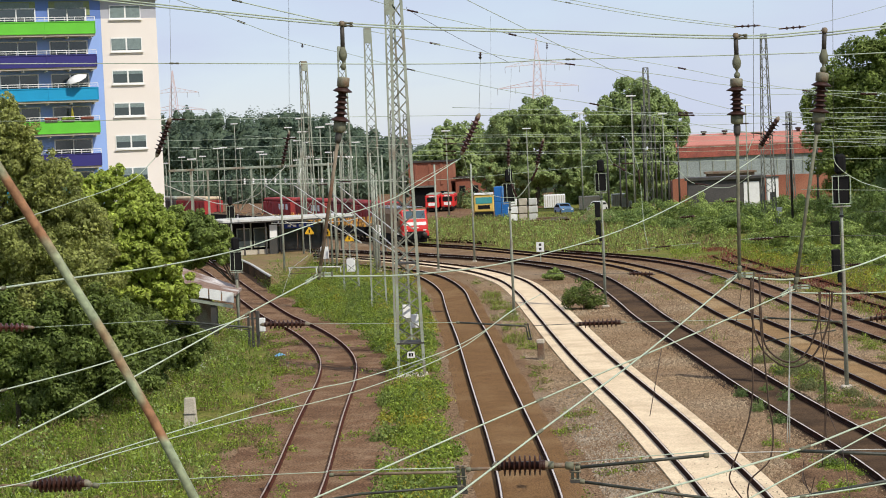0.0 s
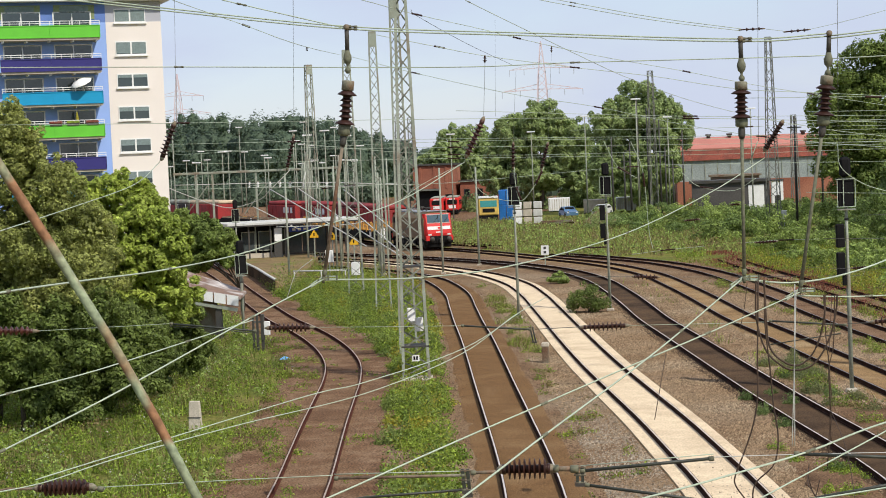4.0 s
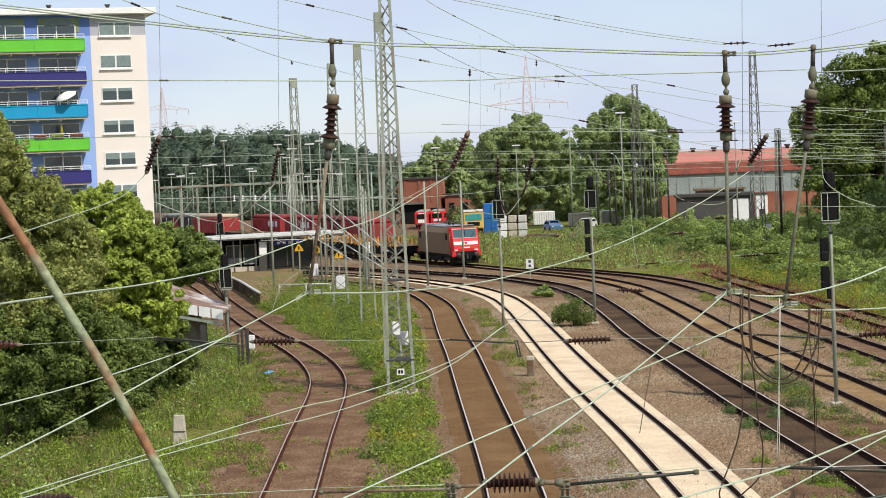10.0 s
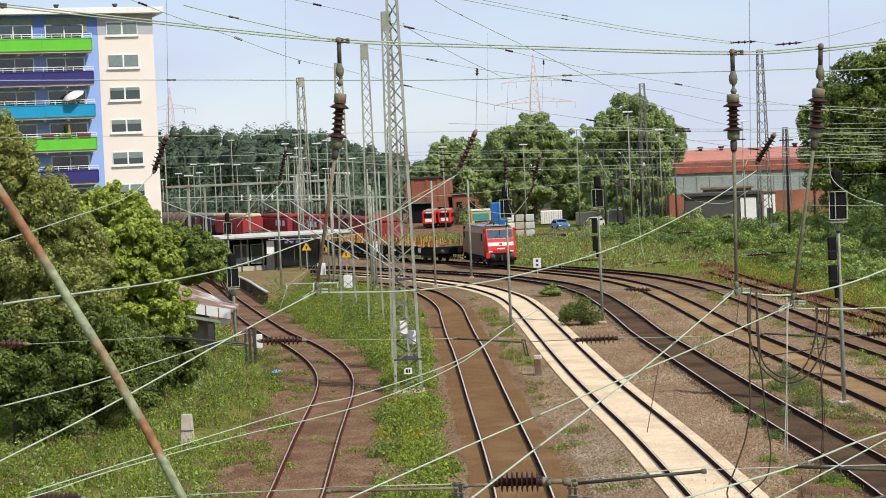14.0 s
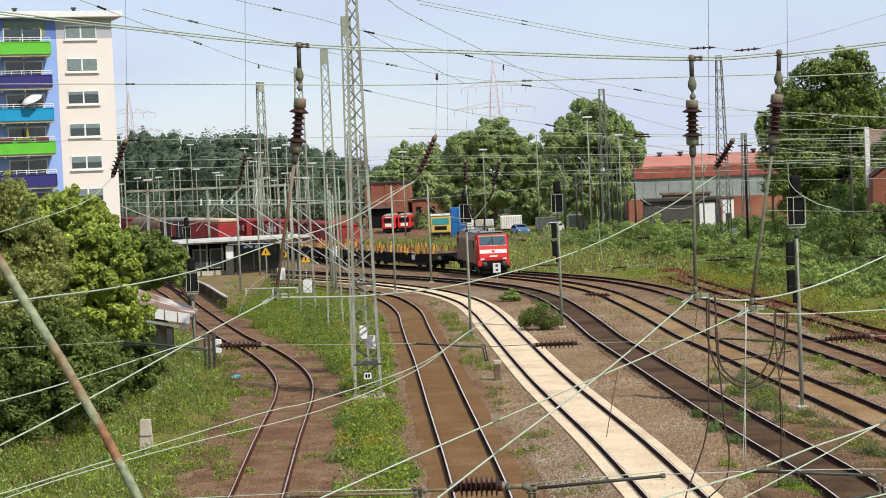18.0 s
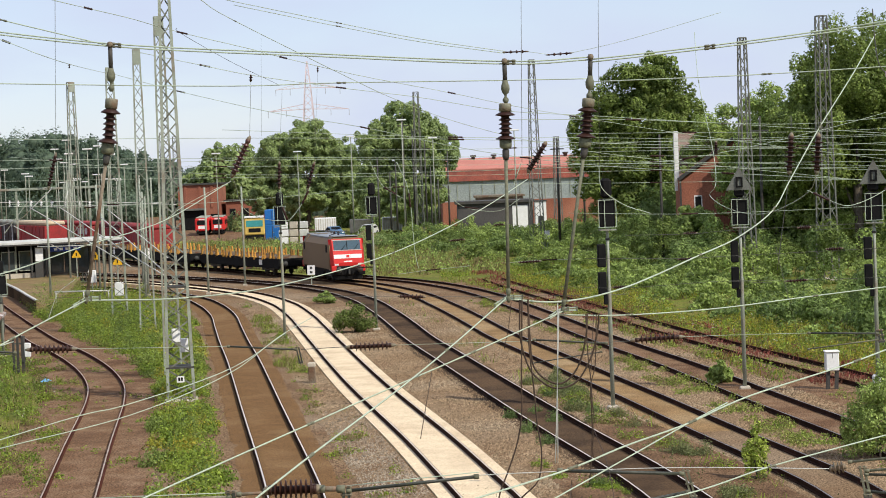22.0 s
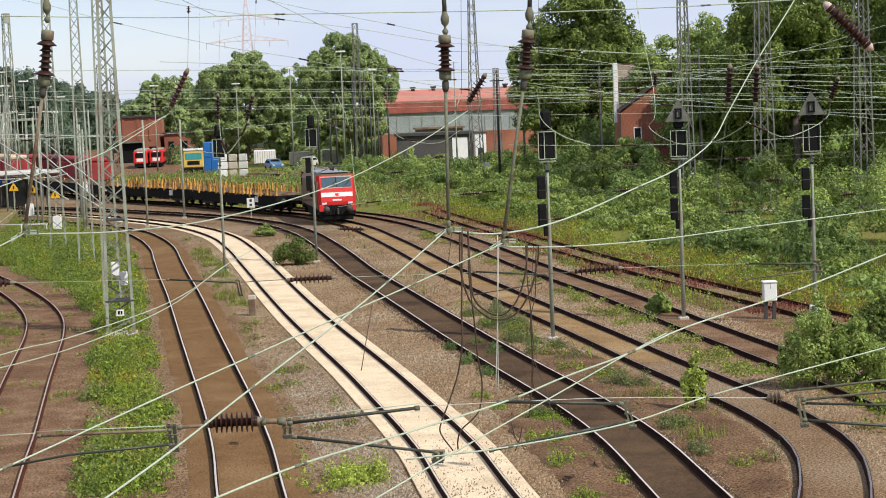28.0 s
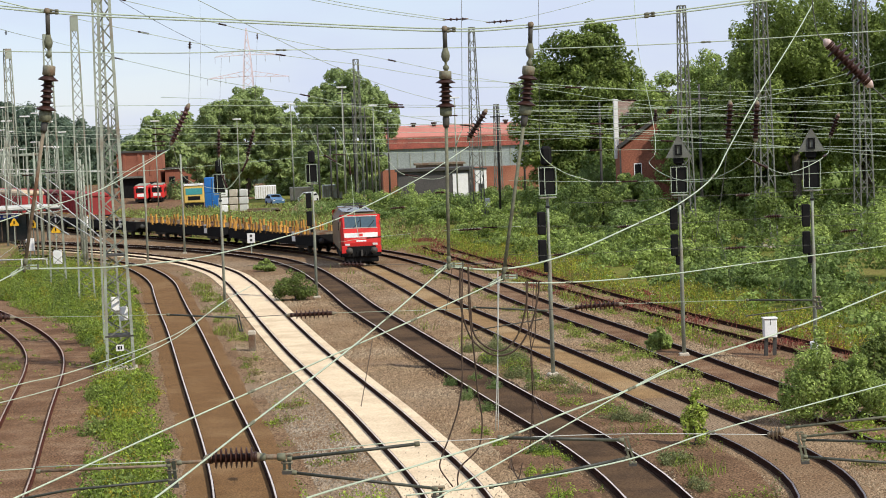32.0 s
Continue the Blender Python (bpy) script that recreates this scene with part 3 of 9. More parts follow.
def masts():
    big = lattice_mast((-13.0, 75.6, 0), 17.0, 1.04, 0.34, 26, "tall pale green lattice steel catenary mast with number plate", 10, 0.115)
    part("collar", boxes((-0.55, 0.55, -0.55, 0.55, 1.35, 1.42)), M["steel_dark"], big)
    part("collar", boxes((-0.48, 0.48, -0.48, 0.48, 4.55, 4.62)), M["steel_dark"], big)
    plate = part("number_plate", boxes((-0.15, 0.15, -0.56, -0.53, 0.8, 1.05)), M["white"], big, "white enamel plate with dark bars")
    part("marking", boxes((-0.09, -0.01, -0.57, -0.561, 0.86, 1.0), (0.02, 0.09, -0.57, -0.561, 0.86, 1.0)), M["black"], plate)
    for x, y, h, wb, wt, n, rz in ((-14.75, 84.0, 16.0, 0.74, 0.36, 24, 11), (-20.2, 107.5, 16.2, 0.86, 0.36, 24, 12), (-24.4, 120.5, 16.0, 0.95, 0.42, 22, 14),
                                   (-37.3, 167.0, 17.6, 1.0, 0.5, 16, 30)):
        m = lattice_mast((x, y, 0), h, wb, wt, n, "pale green lattice steel catenary mast", rz, 0.08)
        part("head_plate", boxes((-wt / 2, wt / 2, -wt / 2 - 0.06, -wt / 2 - 0.045, h - 0.85, h + 0.02)), M["steel_green"], m)
    for x, y, h, wb, wt, n in ((3.8, 200.4, 19.8, 1.3, 0.5, 20), (7.0, 230, 12.1, 0.9, 0.5, 10), (17.76, 138, 17.4, 1.0, 0.45, 18), (23.1, 136, 18.6, 1.2, 0.6, 18), (29.7, 134, 18.6, 1.1, 0.6, 18), (-10.5, 250, 18.9, 0.9, 0.6, 16), (-56, 330, 16, 1.0, 0.6, 12), (-60, 340, 17, 1.0, 0.6, 12)):
        lattice_mast((x, y, 0), h, wb, wt, n, "dark weathered lattice steel mast", 15, 0.09, M["steel_grey"])


def yard_poles():
    """Plain dark poles and pale steel posts that stand about the yard."""
    for x, y, h in ((-13.5, 250, 9.8), (-12.4, 250, 15.7), (-11.2, 251, 14.2), (-9.6, 250, 12.6), (-8.9, 249, 9.0), (-14.4, 252, 8.4), (-8.0, 250, 7.4), (-15.6, 246, 10.5), (-6.6, 248, 11.0), (6.0, 195, 11.5), (9.5, 215, 12.0), (13.5, 160, 11.0), (20.5, 150, 12.0)):
        t = thing("steel_pole", (x, y, 0), "dark slim steel pole with short cross arm", "pole", "poles of the yard")
        part("shaft", lathe("shaft", [(0.14, -0.2), (0.08, h)], M["steel_dark"], 8), None, t)
        part("cross_arm", boxes((-0.7, 0.7, -0.05, 0.05, h - 1.2, h - 1.08)), M["steel_dark"], t)
    for x, y, h in ((-33.2, 139, 8.2), (-31.0, 146, 8.6), (-29.6, 141, 8.0), (-28.4, 150, 9.2), (-26.9, 144, 7.6), (-36.0, 158, 9.0), (-34.5, 165, 9.5), (-25.6, 136, 8.0), (-38.9, 172, 10), (-22.2, 143.2, 8.1), (-20.7, 152.7, 8.0), (-31.5, 172, 9.0), (-41, 181, 10.0)):
        t = thing("steel_pole", (x, y, 0), "pale grey steel post by the station", "pole", "pale posts by the station")
        part("shaft", lathe("shaft", [(0.09, -0.2), (0.07, h)], M["steel_green"], 8), None, t)
        part("foot", boxes((-0.15, 0.15, -0.15, 0.15, -0.2, 0.18)), M["concrete"], t)
    # gantry beam over the station throat
    g = thing("signal_gantry", (-43.5, 170, 0), "long grey-green steel gantry beam on posts", "gantry")
    part("beam", boxes((-7.6, 8.2, -0.13, 0.13, 8.25, 8.47), bevel=0.03), M["steel_green"], g)
    for x in (-5.5, -3.9, 0.2, 6.8):
        part("post", boxes((x - 0.08, x + 0.08, -0.08, 0.08, -0.1, 8.25)), M["steel_green"], g)
    for x, w in ((-6.6, 2.2), (-1.0, 2.2)):
        part("stay", bars("stay", [((x, 0, 4.5), (x + w, 0, 7.2), 0.07)], M["steel_green"]), None, g)


def light_signal(at, height, label, triangle=False, second=True, rz=0.0):
    """A colour-light signal: pole, head with backboard seen from behind, ladder cage."""
    t = thing("railway_signal", at, label, "railway signal", "railway signals", rz)
    hb = height - 1.1
    part("pole", lathe("pole", [(0.075, 0), (0.075, height * 0.5), (0.055, height * 0.52), (0.055, hb)], M["steel_green"], 10), None, t)
    part("foot", boxes((-0.2, 0.2, -0.2, 0.2, -0.2, 0.75 if "white concrete" in label else 0.16), bevel=0.04), M["white" if "white concrete" in label else "concrete"], t)
    part("work_platform", boxes((-0.3, 0.3, -0.32, 0.1, hb - 1.14, hb - 1.1)), M["steel_green"], t)
    for z in (hb - 1.5, hb + 0.1):
        part("pole_band", lathe("pole_band", [(0.06, z), (0.085, z + 0.01), (0.085, z + 0.07), (0.06, z + 0.08)], M["steel_dark"], 10), None, t)
    head = part("signal_head", boxes((-0.28, 0.28, -0.18, 0.12, hb - 1.02, hb), bevel=0.03), M["black"], t, "black signal head seen from behind")
    part("lamp_box", boxes((-0.19, 0.19, -0.2, 0.2, hb + 0.02, hb + 0.72), bevel=0.09), M["black"], t)
    cage = []
    for x in (-0.31, -0.1, 0.31):
        cage.append(((x, -0.24, hb - 1.02), (x, -0.24, hb - 0.05), 0.022))
    for z in (hb - 1.02, hb - 0.05):
        cage += [((-0.31, -0.24, z), (0.31, -0.24, z), 0.022), ((-0.31, -0.24, z), (-0.31, 0.1, z), 0.022), ((0.31, -0.24, z), (0.31, 0.1, z), 0.022)]
    for row in cage:
        part("cage_bar", bars("cage_bar", [row], M["wire_green"]), None, t, "pale steel guard bar")
    if second:
        for z in (hb - 2.35, hb - 3.35):
            lamp = part("lower_lamp", boxes((-0.38, -0.09, -0.16, 0.16, z - 0.1, z + 0.72), bevel=0.03), M["black"], t)
            part("hood", boxes((-0.36, -0.11, 0.16, 0.42, z + 0.4, z + 0.44)), M["black"], lamp)
            part("mounting", bars("mounting", [((-0.12, 0, z + 0.1), (0.0, 0, z + 0.1), 0.05), ((-0.12, 0, z + 0.6), (0.0, 0, z + 0.6), 0.05)], M["steel_green"]), None, lamp)
        part("lamp_box", boxes((-0.2, -0.06, -0.1, 0.1, hb - 3.8, hb - 3.46), bevel=0.02), M["black"], t)
    if triangle:
        z0 = hb + 0.3
        tri = [(-0.5, 0), (0.5, 0), (0, 0.88)]
        bm = bmesh.new()
        vs = [[bm.verts.new((x, y, z0 + z)) for x, z in tri] for y in (-0.29, -0.24)]
        bm.faces.new(vs[0])
        bm.faces.new(vs[1][::-1])
        for i in range(3):
            bm.faces.new((vs[0][i], vs[1][i], vs[1][(i + 1) % 3], vs[0][(i + 1) % 3]))
        board = part("triangle_board", bm, M["steel_grey"], t, "grey triangular speed board seen from behind")
        part("bracket", boxes((-0.13, -0.06, -0.34, -0.291, z0 + 0.1, z0 + 0.5), (0.06, 0.13, -0.34, -0.291, z0 + 0.1, z0 + 0.5), (-0.06, 0.06, -0.34, -0.291, z0 + 0.1, z0 + 0.16), (-0.06, 0.06, -0.34, -0.291, z0 + 0.44, z0 + 0.5)), M["black"], board)
    return t


def signals():
    light_signal((-7.1, 105.6, 0), 8.6, "colour light signal on grey pole beside the tan track")
    light_signal((3.8, 68.4, 0), 8.7, "colour light signal on grey pole between the tracks", rz=4)
    light_signal((-11.8, 102.0, 0), 8.3, "slim colour light signal beside the pale track", second=False)
    light_signal((-25.7, 96.8, 0), 5.4, "dark signal with pale cage beside the curved siding", second=False, rz=20)
    light_signal((-40.6, 152, 0.9), 5.6, "dark signal with pale cage at the platform end", second=False, rz=15)
    light_signal((9.1, 72.9, 0), 8.45, "colour light signal with grey triangle board on top", True, rz=-4)
    light_signal((13.6, 70.0, 0), 8.55, "colour light signal with triangle board and white concrete foot", True, rz=-6)


# ---- foliage ----
def leaf_quads(rng, centers, size, facing=None, fold=0.35, three=False, jitter=0.55):
    """Leaf-shaped quads about the given centres; facing: the side to which each tends to turn."""
    n = len(centers)
    c = rng.normal(size=(n, 3)) * jitter
    c[:, 2] += 0.35
    c += facing if facing is not None else rng.normal(size=(n, 3)) * 0.5
    c /= np.linalg.norm(c, axis=1)[:, None]
    a = rng.normal(size=(n, 3))
    a -= c * (a * c).sum(1)[:, None]
    a /= np.linalg.norm(a, axis=1)[:, None]
    b = np.cross(c, a)
    s = size * rng.uniform(0.55, 1.35, n)[:, None]
    if three:
        return np.stack([centers - a * s * 0.62 - b * s * 0.36, centers + b * s * 0.55, centers + a * s * 0.62 - b * s * 0.36], 1)
    return np.stack([centers - a * s * 0.6, centers + b * s * 0.42 + c * s * fold * 0.3, centers + a * s * 0.6, centers - b * s * 0.42 + c * s * fold * 0.3], 1)


def crown_points(rng, blobs, n, hollow=0.55):
    """Points in and on lumpy blobs (x, y, z, rx, ry, rz), and the outward way at each."""
    vol = np.array([(b[3] * b[4] + b[4] * b[5] + b[3] * b[5]) for b in blobs])
    cnt = np.maximum(1, (n * vol / vol.sum()).astype(int))
    out, way = [], []
    for b, k in zip(blobs, cnt):
        d = rng.normal(size=(k, 3))
        d /= np.linalg.norm(d, axis=1)[:, None]
        lumps = rng.normal(size=(14, 3))
        lumps /= np.linalg.norm(lumps, axis=1)[:, None]
        bulge = np.max(d @ lumps.T, axis=1)
        r = rng.uniform(hollow, 1.0, k) ** 0.6 * (0.66 + 0.42 * bulge ** 6)
        out.append(np.array(b[:3]) + d * r[:, None] * np.array(b[3:]))
        way.append(d)
    return np.concatenate(out), np.concatenate(way)


def sub_blobs(rng, blobs, per, scale):
    """Breaks each large blob into smaller ones sitting on its surface."""
    out = []
    for b in blobs:
        for _ in range(per):
            d = rng.normal(size=3)
            d /= np.linalg.norm(d)
            f = rng.uniform(0.55, 0.95)
            k = scale * rng.uniform(0.7, 1.3)
            out.append((b[0] + d[0] * b[3] * f, b[1] + d[1] * b[4] * f, b[2] + d[2] * b[5] * f, b[3] * k, b[4] * k, b[5] * k * 0.85))
    return out


def tree(name, at, blobs, leaves, size, mat, label, category="tree", trunk=0.25, seed=1, group="", per=12, scale=0.38):
    """Tapered trunk with limbs and a crown of leaves; blobs are relative to the foot."""
    rng = np.random.default_rng(seed)
    t = thing(name, at, label, category, group)
    small = sub_blobs(rng, blobs, per, scale)
    pts, way = crown_points(rng, small, leaves)
    top = max(b[2] for b in blobs)
    if trunk:
        part("trunk", tube("trunk", [(0, 0, -0.3), (0.03, 0, top * 0.2), (-0.03, 0.1, top * 0.35), (0.0, 0, top * 0.5)], trunk, M["bark"], 8), None, t)
        for b in blobs[:6]:
            part("limb", tube("limb", [(0, 0, top * 0.25), (b[0] * 0.4, b[1] * 0.4, top * 0.25 + (b[2] - top * 0.25) * 0.5), (b[0] * 0.75, b[1] * 0.75, top * 0.25 + (b[2] - top * 0.25) * 0.8)], trunk * 0.35, M["bark"], 6), None, t)
    inner, out = crown_points(rng, [(b[0], b[1], b[2], b[3] * 0.66, b[4] * 0.66, b[5] * 0.66) for b in blobs], leaves // 6, 0.5)
    part("crown", quads("crown", np.concatenate([leaf_quads(rng, pts, size, way, three=leaves > 9000, jitter=0.4), leaf_quads(rng, inner, size * (1.5 if at[1] > 100 else 1.7), out, three=leaves > 9000)]), mat), None, t)
    return t


def stems(rng, xy, height, width, lean=0.35, z=0.0):
    """Upright grass blades as slim quads."""
    n = len(xy)
    h = height * rng.uniform(0.45, 1.25, n)
    a = rng.uniform(0, 2 * math.pi, n)
    w = width * rng.uniform(0.6, 1.4, n)
    base = np.stack([xy[:, 0], xy[:, 1], np.full(n, z)], 1)
    side = np.stack([np.cos(a) * w, np.sin(a) * w, np.zeros(n)], 1)
    tip = base + np.stack([rng.normal(0, lean, n) * h, rng.normal(0, lean, n) * h, h], 1)
    return np.stack([base - side, base + side, tip + side * 0.25, tip - side * 0.25], 1)


def patchy(rng, n, x0, x1, y0, y1, keep):
    """Random plan points for which keep(x, y) lies above a random draw."""
    xy = np.stack([rng.uniform(x0, x1, n), rng.uniform(y0, y1, n)], 1)
    return xy[rng.uniform(0, 1, n) < keep(xy[:, 0], xy[:, 1])]


def at_line(key, y):
    l = LINES[key]
    return np.interp(y, l[:, 1], l[:, 0])


def lump(x, y, s, seed=0):
    return np.array([noise.noise(Vector((a * s, b * s, seed))) for a, b in zip(x, y)])


# ---- apartment house ----
def apartment_house():
    t = thing("apartment_house", (-47.45, 157.8, 0), "white and blue apartment block with coloured balconies", "apartment house", rz=28)
    wall = material("render_white", (0.76, 0.69, 0.62), 0.85, 0, (0.72, 0.645, 0.575), 0.5, 0.5, 25, 0.05, 0.05)
    blue = material("render_blue", (0.29, 0.42, 0.76), 0.85, 0, (0.26, 0.38, 0.70), 0.5, 0.5, 25, 0.05, 0.05)
    deep = material("render_deep_blue", (0.13, 0.21, 0.48), 0.85, 0, (0.10, 0.17, 0.40), 0.5, 0.5, 25, 0.05, 0.05)
    grey = material("attic_grey", (0.42, 0.42, 0.45), 0.8, 0, (0.36, 0.36, 0.39), 0.5, 0.5, 25, 0.05, 0.05)
    pane_m = glass("pane", (0.035, 0.05, 0.05), 0.08)
    veil_m = material("curtain", (0.20, 0.25, 0.24), 0.9)
    W0, W1, W2 = -32.0, -5.1, -0.4      # left end, seam between blue and white, right end
    SH = 2.74
    part("wall", boxes((W1, W2, 0, 12, 0, 21.45)), wall, t, "cream white rendered wall")
    part("wall", boxes((W0, W1 - 0.001, 0.02, 12, 0, 21.45)), blue, t, "light blue rendered wall")
    part("attic_wall", boxes((W1, W2, 0.03, 12, 21.45, 23.2)), grey, t, "grey attic storey")
    part("attic_wall", boxes((W0, W1 - 0.001, 0.05, 12, 21.45, 23.2)), deep, t, "deep blue attic storey")
    part("roof", boxes((W0 - 0.3, W2 + 0.8, -0.9, 12.6, 23.2, 23.7), bevel=0.03), M["white"], t, "flat roof with pale overhanging edge")
    for x in (-3.0, -8.0, -12.5):
        part("vent_pipe", lathe("vent_pipe", [(0.16, 23.7), (0.16, 24.2), (0.24, 24.22), (0.24, 24.35)], M["steel_dark"], 10), None, t).location = (x, 3, 0)
    zs = [21.1 - SH * k for k in range(8)]

    def window(x, z, w=2.65, h=1.2, y=0.0, drawn=0.5):
        f = part("window", boxes((x - w / 2, x + w / 2, y - 0.05, y + 0.03, z, z + h)), M["white"], t)
        for s in (-1, 1):
            part("pane", boxes((x + s * w / 4 - w / 4 + 0.07, x + s * w / 4 + w / 4 - 0.07, y - 0.062, y - 0.052, z + 0.12, z + h - 0.1)), pane_m, f)
            part("blind", boxes((x + s * w / 4 - w / 4 + 0.07, x + s * w / 4 + w / 4 - 0.07, y - 0.068, y - 0.0625, z + h - 0.1 - drawn * (h - 0.22), z + h - 0.1)), veil_m, f)
        part("sill", boxes((x - w / 2 - 0.08, x + w / 2 + 0.08, y - 0.2, y + 0.02, z - 0.1, z - 0.01)), M["white"], f)

    for z, drawn in zip(zs, (1.0, 0.95, 0.25, 0.35, 0.5, 0.6, 0.3, 0.4)):
        window(-3.05, z + 0.28, drawn=drawn)
    cols = ["balcony_green", "balcony_indigo", "balcony_cyan", "balcony_green", "balcony_indigo", "balcony_cyan", "balcony_green"]
    rgb = {"balcony_green": (0.13, 0.50, 0.04), "balcony_indigo": (0.035, 0.03, 0.16), "balcony_cyan": (0.01, 0.28, 0.50)}
    mats = {k: material(k, v, 0.5, 0, tuple(c * 0.85 for c in v), 1.0, 0.5, 20, 0.05, 0.0) for k, v in rgb.items()}
    names = {"balcony_green": "bright green balcony panels", "balcony_indigo": "dark indigo balcony panels", "balcony_cyan": "cyan blue balcony panels"}
    for bay in (-10.0, -19.9):
        for k, z in enumerate(zs[:7]):
            b = part("balcony", boxes((bay - 4.1, bay + 4.1, -1.7, 0.0, z - 1.18, z - 1.0)), M["concrete"], t)
            p = part("balustrade_panel", boxes((bay - 4.1, bay + 4.1, -1.76, -1.71, z - 0.95, z + 0.0)), mats[cols[k]], b, names[cols[k]])
            rows = [((bay - 4.1, -1.74, z + 0.38), (bay + 4.1, -1.74, z + 0.38), 0.05), ((bay - 4.1, -1.74, z + 0.2), (bay + 4.1, -1.74, z + 0.2), 0.04)]
            rows += [((bay - 4.1 + 8.2 * i / 10, -1.74, z + 0.0), (bay - 4.1 + 8.2 * i / 10, -1.74, z + 0.4), 0.04) for i in range(11)]
            part("railing", bars("railing", rows, M["white"]), None, b, "white balcony railing")
            part("panel_frame", bars("panel_frame", [((bay - 4.1, -1.77, z + 0.0), (bay + 4.1, -1.77, z + 0.0), 0.07), ((bay - 4.1, -1.77, z - 0.97), (bay + 4.1, -1.77, z - 0.97), 0.07)] + [((bay - 4.1 + 4.1 * i, -1.77, z - 0.97), (bay - 4.1 + 4.1 * i, -1.77, z), 0.06) for i in range(3)], mats[cols[k]]), None, b)
            for s in (-1, 1):
                d = part("balcony_door", boxes((bay + s * 2.1 - 1.6, bay + s * 2.1 + 1.6, -0.03, 0.02, z - 0.9, z + 1.3)), M["white"], b)
                part("pane", boxes((bay + s * 2.1 - 1.5, bay + s * 2.1 - 0.05, -0.04, -0.032, z - 0.8, z + 1.2)), pane_m, d)
                part("pane", boxes((bay + s * 2.1 + 0.05, bay + s * 2.1 + 1.5, -0.04, -0.032, z - 0.8, z + 1.2)), pane_m, d)
            for i in range(5):
                part("bracket", boxes((bay - 3.8 + 1.9 * i - 0.04, bay - 3.8 + 1.9 * i + 0.04, -1.6, 0, z - 1.32, z - 1.18)), M["white"], b)
    olive = material("olive_frame", (0.22, 0.26, 0.12), 0.7)
    for x in (-7.7, -12.2, -17.7):
        w = part("window", boxes((x - 1.7, x + 1.7, -0.02, 0.04, 21.75, 22.95)), olive, t, "attic window with olive frame")
        part("pane", boxes((x - 1.2, x + 1.2, -0.03, -0.021, 21.9, 22.85)), veil_m, w)
    for k, (bx, bz, mt) in enumerate(((-6.9, zs[3] + 0.1, "weed_red"), (-8.5, zs[3] + 0.1, "weed"), (-9.9, zs[3] + 0.1, "weed_red"))):
        rng = np.random.default_rng(80 + k)
        pot = tagged(new("flower_box"), "flower box hung on a green balcony", "flower box", "flower boxes on the balconies")
        pot.matrix_basis = t.matrix_basis @ pose(bx, -1.72, bz)
        part("trough", boxes((-0.5, 0.5, -0.1, 0.1, -0.16, 0.04)), M["steel_dark"], pot)
        for q in range(8):
            bm = bmesh.new()
            bmesh.ops.create_icosphere(bm, subdivisions=2, radius=0.12)
            for v in bm.verts:
                v.co = v.co * rng.uniform(0.65, 1.35) + Vector((-0.42 + 0.12 * q, 0, 0.13))
            part("flower_head", bm, M[mt], pot)
    shade = tagged(new("closed_parasol"), "closed yellow parasol standing on a balcony", "parasol")
    shade.matrix_basis = t.matrix_basis @ pose(-8.05, -1.2, zs[3])
    part("pole", lathe("pole", [(0.03, -0.9), (0.03, 1.2)], M["white"], 8), None, shade)
    part("cloth", lathe("cloth", [(0.13, -0.1), (0.17, 0.1), (0.12, 0.6), (0.05, 1.1), (0.01, 1.2)], M["weed_yellow"], 10), None, shade)
    dish = tagged(new("parasol"), "white parasol tilted over a cyan balcony", "parasol")
    dish.matrix_basis = t.matrix_basis @ pose(-7.7, -1.95, zs[2] + 0.75, 16, -24, 0)
    part("canopy", lathe("canopy", [(0.02, 0.30), (0.3, 0.25), (0.62, 0.14), (0.95, -0.03), (0.95, -0.06), (0.62, 0.10), (0.3, 0.21), (0.02, 0.26)], M["white"], 8), None, dish)
    part("pole", lathe("pole", [(0.03, -1.4), (0.03, 0.3)], M["white"], 8), None, dish)
    return t

# ---- freight train ----
def wheelset(parent, x, r=0.46):
    w = part("wheelset", boxes((x - 0.07, x + 0.07, -0.72, 0.72, r - 0.07, r + 0.07)), M["steel_dark"], parent)
    for s in (-0.75, 0.75):
        part("wheel", lathe("wheel", [(r, -0.06), (r, 0.06), (r * 0.8, 0.065), (0.1, 0.03), (0.1, -0.03), (r * 0.8, -0.065)], M["steel_dark"], 18, (x, s - 0.06, r), (x, s + 0.06, r)), None, w)


def bogie(parent, x, base=2.6, r=0.46):
    b = part("bogie", boxes((x - base / 2 - 0.5, x + base / 2 + 0.5, -1.1, -0.95, 0.38, 0.72), (x - base / 2 - 0.5, x + base / 2 + 0.5, 0.95, 1.1, 0.38, 0.72),
                            (x - 0.35, x + 0.35, -1.1, 1.1, 0.45, 0.8), bevel=0.03), M["steel_dark"], parent)
    for d in (-base / 2, base / 2):
        wheelset(b, x + d, r)


